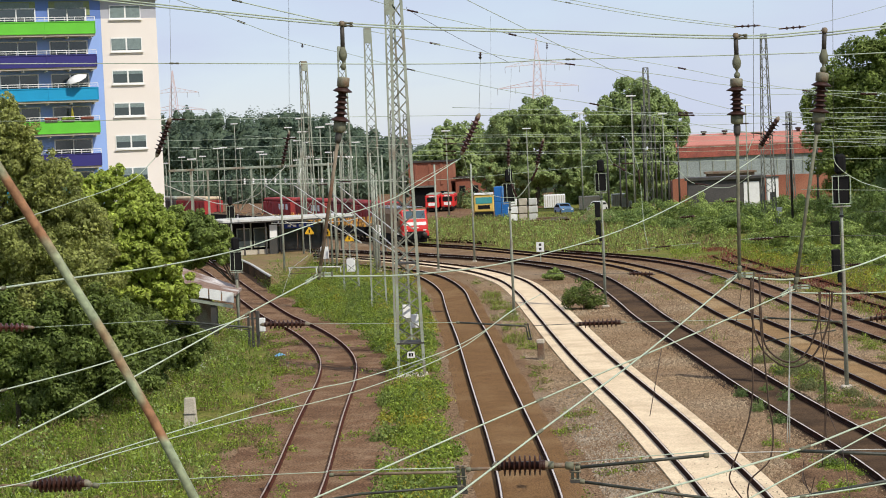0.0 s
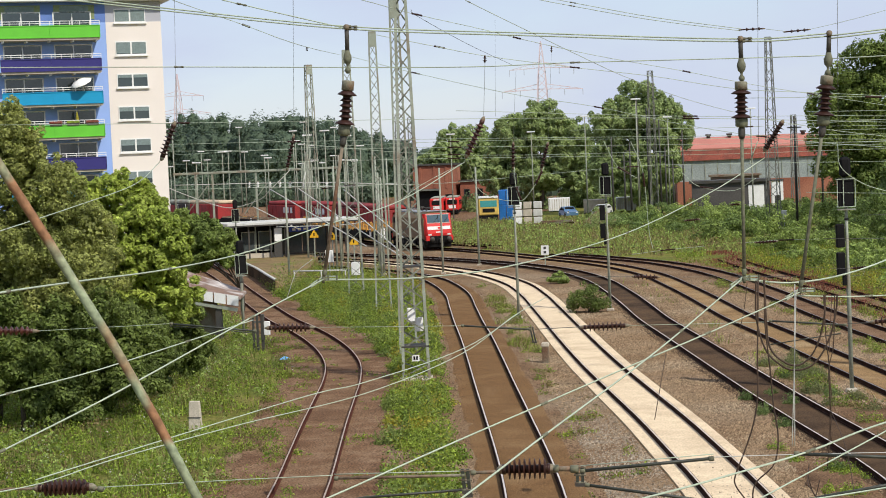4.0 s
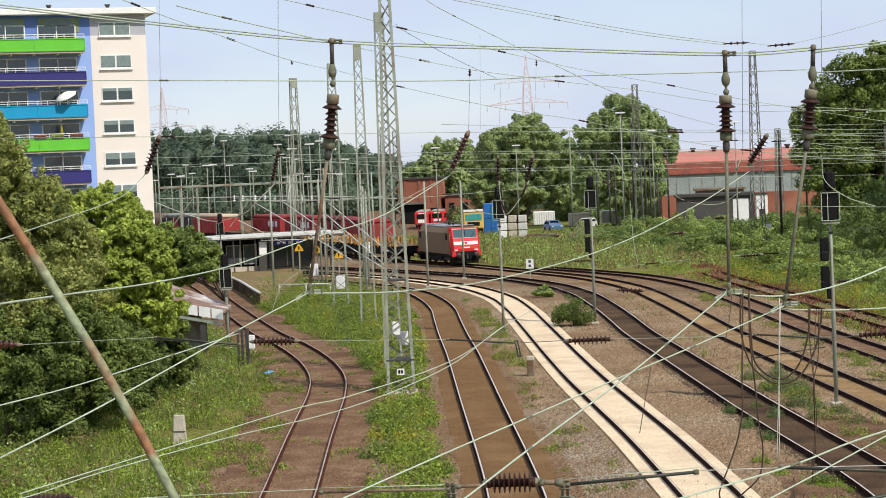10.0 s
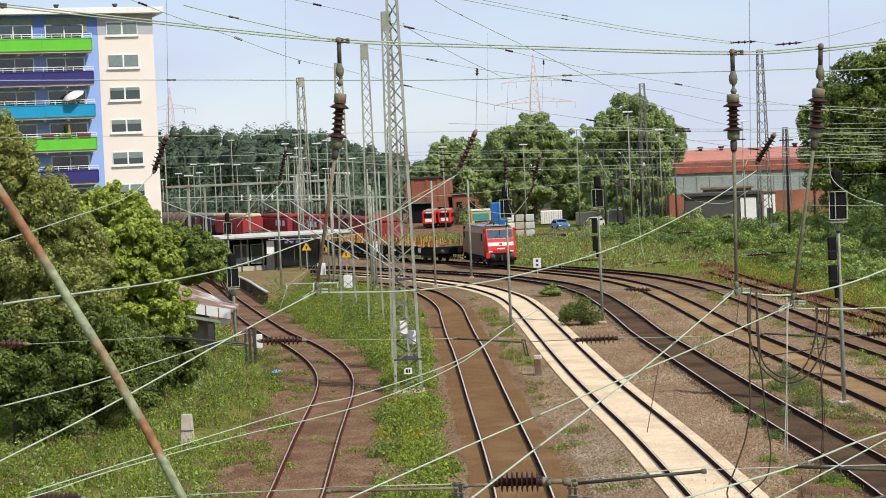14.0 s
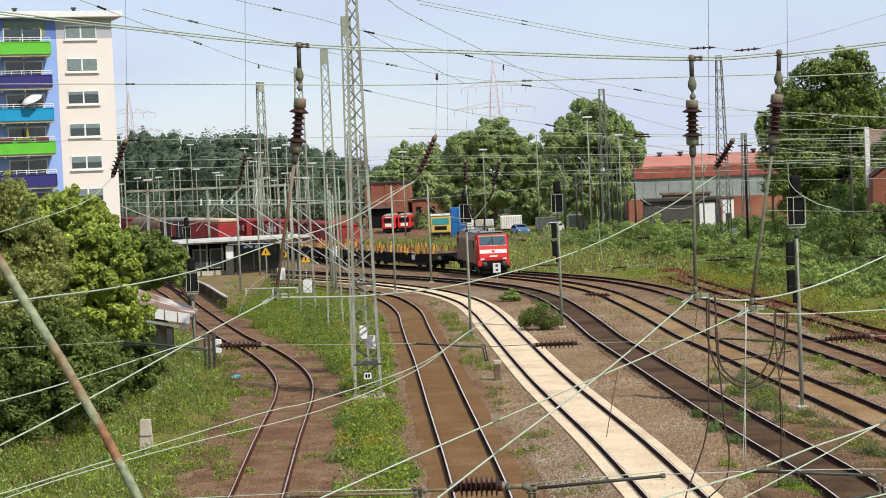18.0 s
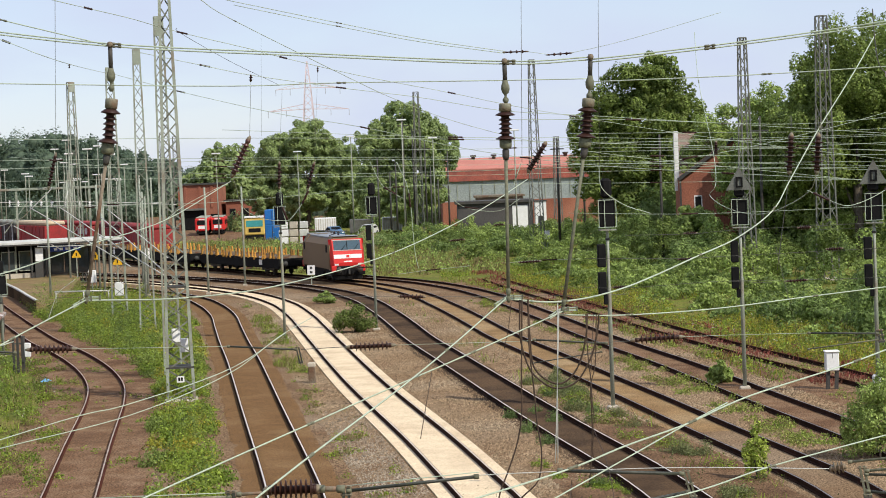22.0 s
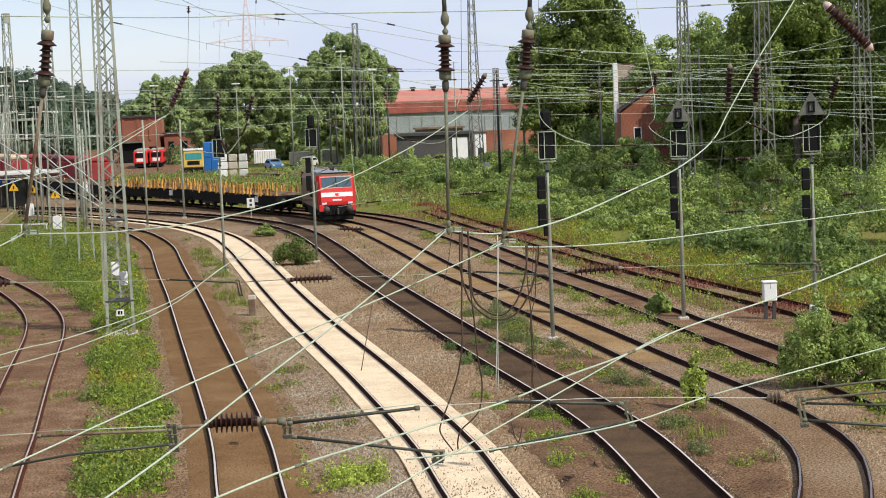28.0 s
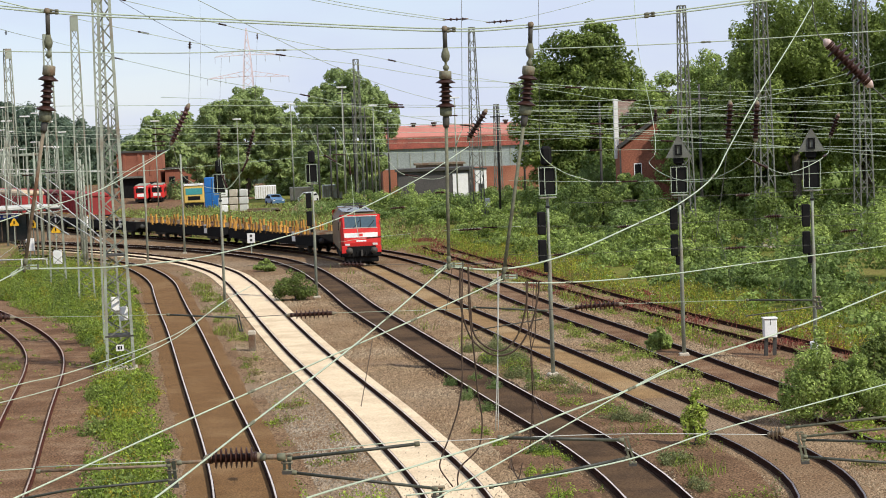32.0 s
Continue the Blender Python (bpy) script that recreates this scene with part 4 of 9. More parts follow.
def locomotive():
    """Runs along +x; the origin is the middle, on the rail head."""
    red = material("loco_red", (0.60, 0.030, 0.026), 0.5, 0, (0.50, 0.026, 0.022), 0.8, 0.5, 15, 0.06, 0.0, spec=0.25)
    brown = material("loco_side", (0.190, 0.122, 0.060), 0.65, 0, (0.165, 0.105, 0.055), 0.5, 0.7, 12, 0.12, 0.0)
    roofm = material("loco_roof", (0.27, 0.29, 0.31), 0.6, 0.1, (0.20, 0.21, 0.22), 0.7, 0.7, 12, 0.15, 0.0)
    t = thing("locomotive", (0, 0, 0), "red electric locomotive with white front stripe and brown sides", "locomotive")
    L, Wd, zb, zt = 9.6, 1.49, 1.05, 3.75

    def shell(xs, mat_name, mat):
        # cross-sections: x, half width, bottom, shoulder, top
        bm = bmesh.new()
        rings = []
        for x, w, b, s, h in xs:
            rings.append([bm.verts.new(p) for p in ((x, -w, b), (x, -w, s), (x, -w * 0.74, h), (x, w * 0.74, h), (x, w, s), (x, w, b))])
        for a, b in zip(rings, rings[1:]):
            for i in range(6):
                bm.faces.new((a[i], a[(i + 1) % 6], b[(i + 1) % 6], b[i]))
        bm.faces.new(rings[0][::-1])
        bm.faces.new(rings[-1])
        bmesh.ops.recalc_face_normals(bm, faces=bm.faces)
        return part(mat_name, bm, mat, t)

    shell([(-4.2, Wd, zb, 3.05, 3.55), (4.2, Wd, zb, 3.05, 3.55)], "body", brown)
    part("roof_panel", boxes((-4.1, 4.1, -1.08, 1.08, 3.553, 3.68), bevel=0.03), roofm, t)
    for s in (-1, 1):
        part("roof_slope", mesh_of("roof_slope", [(-4.1, s * 1.50, 3.06), (4.1, s * 1.50, 3.06), (4.1, s * 1.105, 3.57), (-4.1, s * 1.105, 3.57)], [(0, 1, 2, 3)], brown), None, t)
    for d in (1, -1):
        cab = [(4.21 * d, Wd, zb, 3.1, 3.72), (5.35 * d, Wd, zb, 3.05, 3.70), (5.8 * d, Wd * 0.98, zb - 0.1, 2.9, 3.55)]
        c = shell(cab, "cab", brown)
        bm = bmesh.new()
        rows = [(5.8, 1.46, 3.5), (6.22, 1.42, 2.22), (6.35, 1.40, 1.55), (6.25, 1.34, 0.85)]
        ring = [[bm.verts.new((x * d, -w * 0.86, z)), bm.verts.new((x * d - 0.34 * d, -w, z)), bm.verts.new((5.6 * d, -w, z))] for x, w, z in rows]
        ringr = [[bm.verts.new((x * d, w * 0.86, z)), bm.verts.new((x * d - 0.34 * d, w, z)), bm.verts.new((5.6 * d, w, z))] for x, w, z in rows]
        for i in range(3):
            bm.faces.new((ring[i][0], ringr[i][0], ringr[i + 1][0], ring[i + 1][0]))
            for q in (ring, ringr):
                bm.faces.new((q[i][0], q[i][1], q[i + 1][1], q[i + 1][0]))
                bm.faces.new((q[i][1], q[i][2], q[i + 1][2], q[i + 1][1]))
        bm.faces.new((ring[0][0], ring[0][1], ring[0][2], ringr[0][2], ringr[0][1], ringr[0][0]))
        bm.faces.new((ring[3][0], ring[3][1], ring[3][2], ringr[3][2], ringr[3][1], ringr[3][0]))
        bmesh.ops.recalc_face_normals(bm, faces=bm.faces)
        nose = part("nose", bm, red, t, "red sloping cab front")

        def on_front(name, y0, y1, z0, z1, mat, lift=0.012, label=""):
            def fx(z):
                if z > 2.22:
                    return 6.22 + (5.8 - 6.22) * (z - 2.22) / 1.28
                if z > 1.55:
                    return 6.35 + (6.22 - 6.35) * (z - 1.55) / 0.67
                return 6.25 + (6.35 - 6.25) * (z - 0.85) / 0.7
            V = [((fx(z) + l) * d, y, z) for l in (lift, -0.02) for y, z in ((y0, z0), (y1, z0), (y1, z1), (y0, z1))]
            F = [(0, 1, 2, 3), (7, 6, 5, 4), (0, 4, 5, 1), (1, 5, 6, 2), (2, 6, 7, 3), (3, 7, 4, 0)]
            return part(name, mesh_of(name, V, F, mat), None, nose, label)

        screen = on_front("windscreen", -1.12, 1.12, 2.62, 3.36, glass("windscreen", (0.06, 0.10, 0.12), 0.04), 0.012, "dark tinted windscreen")
        on_front("screen_divider", -0.03, 0.03, 2.62, 3.36, M["black"], 0.02)
        for y in (-0.5, 0.55):
            part("wiper", bars("wiper", [((6.14 * d, y, 2.6), (5.99 * d, y + 0.45, 3.1), 0.03)], M["black"]), None, nose)
        on_front("white_stripe", -1.18, -0.22, 1.92, 2.24, M["white"], 0.012, "white front stripe")
        on_front("white_stripe", 0.22, 1.18, 1.92, 2.24, M["white"], 0.012, "white front stripe")
        on_front("emblem", -0.21, 0.21, 1.92, 2.24, M["white"], 0.012, "white square emblem with red border")
        on_front("emblem_bar", -0.13, 0.13, 1.98, 2.18, red, 0.018)
        on_front("number_bar", -0.35, 0.35, 1.62, 1.72, M["white"], 0.012, "row of unreadable white characters as a bar")
        for y in (-0.98, 0.98):
            lamp = on_front("headlight", y - 0.17, y + 0.17, 1.36, 1.50, M["white"], 0.03, "white headlight lens")
        part("buffer_beam", boxes((min(6 * d, 6.42 * d), max(6 * d, 6.42 * d), -1.38, 1.38, 0.55, 1.30), bevel=0.04), M["black"], t)
        for y in (-1.2, 1.2):
            part("skirt", boxes((min(6.2 * d, 6.44 * d), max(6.2 * d, 6.44 * d), y - 0.2, y + 0.2, 0.82, 1.33), bevel=0.03), red, t, "red lower corner of the cab front")
        for y in (-0.62, -0.3, 0.3, 0.62):
            part("air_hose", tube("air_hose", [(6.43 * d, y, 0.95), (6.56 * d, y, 0.85), (6.56 * d, y, 0.6), (6.46 * d, y, 0.45)], 0.035, M["black"], 6), None, t)
        part("cab_roof", boxes((min(4.3 * d, 5.7 * d), max(4.3 * d, 5.7 * d), -1.05, 1.05, 3.70, 3.76), bevel=0.02), roofm, t)
        part("screen_frame", bars("screen_frame", [((5.845 * d, -1.2, 3.40), (5.845 * d, 1.2, 3.40), 0.06), ((6.10 * d, -1.2, 2.58), (6.10 * d, 1.2, 2.58), 0.05)], M["wire_pale"]), None, t)
        part("snow_plough", boxes((min(5.9 * d, 6.3 * d), max(5.9 * d, 6.3 * d), -1.2, 1.2, 0.16, 0.6), bevel=0.05), M["black"], t)
        for y in (-0.875, 0.875):
            part("buffer", lathe("buffer", [(0.12, 0), (0.12, 0.35), (0.25, 0.36), (0.25, 0.42)], M["steel_dark"], 12, (6.4 * d, y, 1.0), (6.9 * d, y, 1.0)), None, t)
        part("coupling", boxes((min(6.4 * d, 6.7 * d), max(6.4 * d, 6.7 * d), -0.07, 0.07, 0.6, 1.05), bevel=0.02), M["steel_dark"], t)
        for y in (-1, 1):
            part("cab_window", boxes((min(4.5 * d, 5.15 * d), max(4.5 * d, 5.15 * d), y * 1.495 - 0.01, y * 1.495 + 0.01, 2.4, 3.0)), M["black"], t)
    part("underframe", boxes((-5.8, 5.8, -1.35, 1.35, 0.75, 1.06), (-2.2, 2.2, -1.3, 1.3, 0.3, 0.8), bevel=0.03), M["black"], t)
    for x in (-2.9, 2.9):
        bogie(t, x, 2.2, 0.6)
    for x in (-2.4, 2.4):
        s = 1 if x > 0 else -1
        p = part("pantograph", bars("pantograph", [((x, -0.7, 3.72), (x + s * 1.5, -0.4, 3.92), 0.05), ((x, 0.7, 3.72), (x + s * 1.5, 0.4, 3.92), 0.05), ((x + s * 1.5, 0, 3.92), (x - s * 0.4, 0, 4.02), 0.05),
                                                   ((x - s * 0.4, -0.95, 4.03), (x - s * 0.4, 0.95, 4.03), 0.07)], M["steel_dark"]), None, t, "folded pantograph")
    for x in (-1, 0.6):
        part("roof_insulator", lathe("roof_insulator", [(0.06, 3.68), (0.12, 3.74), (0.06, 3.8), (0.12, 3.86), (0.05, 3.95)], M["ceramic"], 10), None, t).location = (x, 0.45, 0)
    return t


def stake_wagon(bare=False):
    """Flat wagon along +x, with rows of yellow stakes or bare."""
    yellow = material("stake_yellow", (0.60, 0.315, 0.045), 0.7, 0, (0.30, 0.13, 0.04), 1.8, 0.95, 20, 0.25, 0.1, object_var=0.5)
    t = thing("flat_wagon", (0, 0, 0), "dark flat wagon with an empty rusty deck" if bare else "dark flat wagon with rows of yellow stakes, empty", "freight wagon", "wagons of the train")
    part("deck", boxes((-9.6, 9.6, -1.4, 1.4, 1.3, 1.45), bevel=0.02), M["black"], t)
    part("sole_bar", boxes((-9.6, 9.6, -1.38, -1.22, 0.62, 1.3)), M["black"], t)
    part("sole_bar", boxes((-9.6, 9.6, 1.22, 1.38, 0.62, 1.3)), M["black"], t)
    part("belly_girder", boxes((-5.5, 5.5, -0.5, 0.5, 0.55, 1.1), bevel=0.05), M["black"], t)
    part("brake_gear", boxes((-1.6, -0.5, -1.2, -0.6, 0.4, 0.85)), M["black"], t)
    part("air_tank", boxes((0.6, 1.9, 0.5, 1.2, 0.4, 0.85), bevel=0.1), M["black"], t)
    for x in (-9.63, 9.63):
        part("end_beam", boxes((x - 0.12, x + 0.12, -1.4, 1.4, 0.82, 1.46)), M["black"], t)
        for y in (-0.875, 0.875):
            s = 1 if x > 0 else -1
            part("buffer", lathe("buffer", [(0.1, 0), (0.1, 0.35), (0.22, 0.36), (0.22, 0.41)], M["steel_dark"], 12, (x, y, 1.02), (x + s * 0.6, y, 1.02)), None, t)
    shapes = []
    for w, top, collar in ((0.095, 2.16, 1.86), (0.085, 2.04, 1.92), (0.11, 2.22, 1.8)):
        bm = boxes((-w, w, -0.06, 0.06, 1.42, top), (-w - 0.045, w + 0.045, -0.09, 0.09, 1.40, 1.66), (-w - 0.025, w + 0.025, -0.08, 0.08, collar, collar + 0.12))
        me = bpy.data.meshes.new("stake")
        bm.to_mesh(me)
        bm.free()
        me.materials.append(yellow)
        shapes.append(me)
    rng = random.Random(12)
    for i in range(23):
        x = -9.2 + 18.4 * i / 22
        for y in () if bare else (-1.33, 1.33):
            o = part("stake", rng.choice(shapes), None, t)
            o.matrix_basis = pose(x + rng.uniform(-0.14, 0.14), y, rng.uniform(-0.14, 0.02), rng.uniform(-3, 3), rng.uniform(-5, 5), rng.uniform(-8, 8))
        if i % 2 == 0:
            part("bolster", boxes((x - 0.09, x + 0.09, -1.3, 1.3, 1.45, 1.6)), M["steel_rust"], t)
    for k in range(12):
        x, y = rng.uniform(-8.6, 8.6), rng.uniform(-0.9, 0.9)
        o = part("lashing_bar", bars("lashing_bar", [((-0.9, 0, 0), (0.9, 0, 0), 0.09)], M["steel_rust"] if k % 2 else yellow), None, t)
        o.matrix_basis = pose(x, y, 1.66, 0, rng.uniform(-6, 6), rng.uniform(-25, 25))
    for y in (-1.386, 1.386):
        part("data_plate", boxes((5.2, 5.9, y - 0.008, y + 0.008, 0.85, 1.6)), M["white"], t, "white data plate on the sole bar")
    for x in (-6.5, 6.5):
        bogie(t, x, 1.8)
    return t


WAGON_WORDS = {"maroon": "dark maroon covered wagon near the tail of the train", "red": "red covered freight wagon at the tail of the train", "tan": "red freight wagon with pale tan roof", "dark": "dark covered wagon with white and red posts",
               "tank": "brown tank wagon at the tail of the train"}


def covered_wagon(kind, words="", group="wagons of the train"):
    t = thing("freight_wagon", (0, 0, 0), words or WAGON_WORDS[kind], "freight wagon", group)
    red = material("wagon_red", (0.34, 0.032, 0.030), 0.75, 0, (0.19, 0.03, 0.027), 0.8, 0.8, 10, 0.2, 0.05)
    dark = material("wagon_dark", (0.035, 0.028, 0.026), 0.8, 0, (0.07, 0.05, 0.04), 0.8, 0.8, 10, 0.2, 0.05)
    maroon = material("wagon_maroon", (0.17, 0.028, 0.026), 0.8, 0, (0.10, 0.022, 0.02), 0.8, 0.8, 10, 0.2, 0.05)
    tan = material("wagon_tan", (0.55, 0.43, 0.28), 0.8, 0, (0.45, 0.34, 0.22), 0.8, 0.8, 10, 0.15, 0.05)
    part("underframe", boxes((-7.1, 7.1, -1.3, 1.3, 0.85, 1.2)), M["black"], t)
    if kind == "tank":
        part("barrel", lathe("barrel", [(0.9, 0), (1.3, 0.3), (1.35, 0.6), (1.35, 13.2), (1.3, 13.5), (0.9, 13.8)], M["steel_rust"], 20, (-6.9, 0, 2.6), (6.9, 0, 2.6)), None, t)
        part("dome", lathe("dome", [(0.4, 3.8), (0.4, 4.15), (0.3, 4.2)], M["steel_dark"], 12), None, t)
        for x in (-6, 6):
            part("saddle", boxes((x - 0.3, x + 0.3, -1.1, 1.1, 1.2, 1.8)), M["black"], t)
    else:
        body = {"red": red, "tan": red, "dark": dark, "maroon": maroon}[kind]
        part("body", boxes((-6.9, 6.9, -1.4, 1.4, 1.2, 3.3), bevel=0.05), body, t)
        part("roof", boxes((-6.95, 6.95, -1.25, 1.25, 3.3, 3.85), bevel=0.18), {"red": red, "tan": tan, "dark": M["steel_green"], "maroon": maroon}[kind], t)
        for i in range(8):
            x = -6.3 + 1.8 * i
            for y in (-1.42, 1.42):
                part("stanchion", boxes((x - 0.08, x + 0.08, y - 0.04, y + 0.04, 1.2, 3.3)), M["white"] if kind == "dark" and i % 2 else body, t)
        for y in (-1.43, 1.43):
            part("door", boxes((-1.2, 1.2, y - 0.025, y + 0.025, 1.35, 3.15)), red, t)
    for x in (-7.15, 7.15):
        part("end_beam", boxes((x - 0.1, x + 0.1, -1.3, 1.3, 0.85, 1.25)), M["black"], t)
    for x in (-4.6, 4.6):
        bogie(t, x, 1.8)
    return t


TRAIN_LINE = spline(TRACKS["five"], 0.5)[::-1]
TRAIN_S = np.concatenate([[0], np.cumsum(np.linalg.norm(np.diff(TRAIN_LINE, axis=0), axis=1))])


def on_line(s):
    return np.array([np.interp(s, TRAIN_S, TRAIN_LINE[:, 0]), np.interp(s, TRAIN_S, TRAIN_LINE[:, 1])])


def station_of(x):
    """Distance along the line at which its plan x is reached."""
    return float(np.interp(x, TRAIN_LINE[:, 0], TRAIN_S))


# seconds and the plan x of the train's nose
NOSE = [(0, -29.36), (4, -26.82), (8, -23.89), (12, -20.66), (16, -17.04), (20, -13.23), (24, -9.71), (28, -7.02), (32, -5.02)]


def nose_at(t):
    s = [station_of(x) for _, x in NOSE]
    c = np.polyfit([a for a, _ in NOSE], s, 3)
    return float(np.polyval(c, t))


# seconds and degrees by which the engine stands off the chord in the bend
SWING = ((0, 7, 12, 18, 23, 30, 32), (-5.5, -6.5, -10.5, -12.0, -10.5, -9.0, -9.0))


def vehicle_rows(lead, pivot, swing):
    """Rows for walk(): a vehicle whose middle trails the nose by lead metres, carried on two pivots; swing: whether its body turns off the chord."""
    rows = []
    for t in np.arange(0, 32.01, 2.0):
        s = nose_at(t) - lead
        a, b = on_line(s - pivot), on_line(s + pivot)
        c = (a + b) / 2
        chord = math.degrees(math.atan2(b[1] - a[1], b[0] - a[0])) - (5.0 if swing else 0.0)
        turn = chord + (5.0 + float(np.interp(t, *SWING)) if swing else 0.0)
        # the cab keeps its place as the body swings
        for q, sign in ((math.radians(chord), 1), (math.radians(turn), -1)):
            c = c + sign * 6.3 * np.array([math.cos(q), math.sin(q)])
        rows.append((float(t), pose(c[0], c[1], 0.22, 0, 0, turn)))
    return rows


TRAIN = []


def train():
    loco = locomotive()
    loco.scale = (0.96, 0.96, 0.96)
    TRAIN.append((loco, 6.9, 2.9, True))
    first = stake_wagon()
    for k in range(4):
        if k == 2:
            first = stake_wagon(True)
        w = first if k in (0, 2) else copy_thing(first, pose(0, 0, 0))
        TRAIN.append((w, 13.8 + 10.25 + 20.5 * k, 6.5, False))
    lead = 13.8 + 82.0
    for kind in ("tan", "dark", "tank", "maroon", "dark"):
        w = covered_wagon(kind)
        TRAIN.append((w, lead + 7.6, 4.6, False))
        lead += 15.2


def motions():
    for ob, lead, pivot, swing in TRAIN:
        walk(ob, vehicle_rows(lead, pivot, swing))

# ---- far side of the yard ----
def far_buildings():
    brick = material("old_brick", (0.29, 0.105, 0.062), 0.9, 0, (0.21, 0.078, 0.05), 0.8, 0.7, 8, 0.3, 0.2, (0.36, 0.15, 0.09), 0.2)
    # roof red is lightened to carry the haze of distance
    redroof = material("red_sheet", (0.50, 0.19, 0.14), 0.8, 0, (0.40, 0.15, 0.11), 0.3, 0.7, 6, 0.2, 0.1)
    greyglass = material("grey_glazing", (0.30, 0.33, 0.31), 0.5, 0, (0.24, 0.27, 0.26), 0.4, 0.7, 5, 0.2, 0.05)
    fascia = material("fascia_red", (0.36, 0.10, 0.07), 0.8, 0, (0.20, 0.07, 0.055), 0.9, 0.8, 6, 0.3, 0.1)
    dark = material("dark_sheet", (0.07, 0.065, 0.06), 0.8, 0, (0.10, 0.09, 0.08), 0.5, 0.6, 6, 0.2, 0.1)
    # long hall with red roof band
    t = thing("factory_hall", (2.9, 290, 0), "long factory hall with red roof and grey glazing", "factory", rz=3)
    part("wall", boxes((-11.6, 14, 0, 18, -0.5, 3.6)), brick, t, "red brick base")
    part("glazing", boxes((-11.6, 14, 0.15, 17.8, 3.6, 6.7)), greyglass, t, "grey glazing of the hall")
    part("fascia", boxes((-11.8, 14.2, -0.2, 0.1, 6.7, 8.5)), fascia, t, "stained dark red fascia")
    part("roof", mesh_of("roof", [(-11.8, -0.3, 8.5), (14.2, -0.3, 8.5), (14.2, 9, 10.2), (-11.8, 9, 10.2), (14.2, 18.3, 6.5), (-11.8, 18.3, 6.5), (-11.8, -0.3, 8.3), (14.2, -0.3, 8.3)],
                         [(0, 1, 2, 3), (3, 2, 4, 5), (0, 1, 7, 6)], redroof), None, t, "red sheet roof, paled for haze")
    for x in np.linspace(-11.2, 13.6, 14):
        part("glazing_bar", boxes((x - 0.06, x + 0.06, 0.08, 0.14, 3.6, 6.7)), M["steel_green"], t)
    for x in (-6.4, -3.2, 8.0):
        part("roof_vent", lathe("roof_vent", [(0.3, 9.6), (0.3, 10.35), (0.45, 10.4), (0.45, 10.65)], M["steel_dark"], 10), None, t).location = (x, 8, 0)
    s = thing("shed", (-1.0, 250, 0), "low dark grey shed in front of the hall", "shed", rz=2)
    part("wall", boxes((-4.6, 5.2, 0, 6, -0.3, 4.0)), dark, s)
    part("roof", boxes((-4.9, 5.5, -0.4, 6.4, 4.0, 4.35)), M["steel_dark"], s)
    part("white_door", boxes((2.6, 4.6, -0.06, -0.01, 0, 3.6)), M["white"], s)
    a = thing("annex", (0.0, 262, 0), "low brown annex with flat roof before the hall", "annex", rz=2)
    tan = material("annex_wall", (0.24, 0.17, 0.12), 0.9, 0, (0.17, 0.12, 0.085), 0.5, 0.8, 8, 0.2, 0.1)
    part("wall", boxes((-3.2, 3.2, 0, 6, -0.3, 4.6)), tan, a)
    part("roof", boxes((-3.5, 3.5, -0.3, 6.3, 4.6, 4.85)), M["steel_rust"], a)
    for x in (-2.0, 0.2, 2.2):
        part("window", boxes((x - 0.5, x + 0.5, -0.05, 0.01, 2.6, 3.7)), M["black"], a)
    k = thing("kiosk", (5.1, 240, 0), "white upright cabin with dark door in the scrub", "cabin", rz=3)
    part("body", boxes((-0.7, 0.7, 0, 1.6, -0.2, 4.2), bevel=0.03), M["white"], k)
    part("roof", boxes((-0.8, 0.8, -0.1, 1.7, 4.2, 4.35)), M["steel_dark"], k)
    part("door", boxes((-0.35, 0.35, -0.04, 0.01, 0.2, 2.4)), M["steel_dark"], k)
    # brick buildings behind the yard
    for x, y, w, dp, h, label in ((-50.3, 318, 6.9, 8, 7.5, "tall red brick workshop with a dark gateway"), (-41.6, 320, 9.0, 8, 4.5, "low red brick shed with flat roof")):
        b = thing("brick_building", (x, y, 0), label, "building", "brick buildings of the yard")
        part("wall", boxes((-w / 2, w / 2, 0, dp, -0.3, h)), brick, b)
        part("roof", boxes((-w / 2 - 0.3, w / 2 + 0.3, -0.3, dp + 0.3, h, h + 0.3)), M["steel_dark"], b)
        if h > 6:
            gate = part("gateway", boxes((-3.1, 1.0, -0.08, 0.02, 0.0, 3.3)), M["black"], b, "open dark gateway")
            part("awning", boxes((-3.3, 1.2, -0.9, 0.0, 3.3, 3.6)), M["steel_grey"], gate)
            part("door", boxes((1.9, 3.1, -0.06, 0.02, 0.0, 2.6)), M["black"], b)
            for x0 in (-2.2, 0.2, 2.2):
                part("buttress", boxes((x0 - 0.2, x0 + 0.2, -0.12, 0.0, 3.7, h - 0.1)), brick, b)
            continue
        for i in range(4):
            xx = -w / 2 + (i + 0.5) * w / 4
            win = part("window", boxes((xx - 0.5, xx + 0.5, -0.05, 0.02, h * 0.45, h * 0.45 + 1.3)), M["steel_dark"], b)
            part("pane", boxes((xx - 0.42, xx + 0.42, -0.06, -0.052, h * 0.45 + 0.08, h * 0.45 + 1.22)), M["black"], win)
    # gabled house among the trees
    g = thing("gabled_house", (16.05, 170, 0), "red brick house with steep tiled roof and white chimney", "house")
    tiles = material("roof_tiles", (0.19, 0.13, 0.10), 0.9, 0, (0.25, 0.18, 0.14), 1.0, 0.7, 8, 0.3, 0.2)
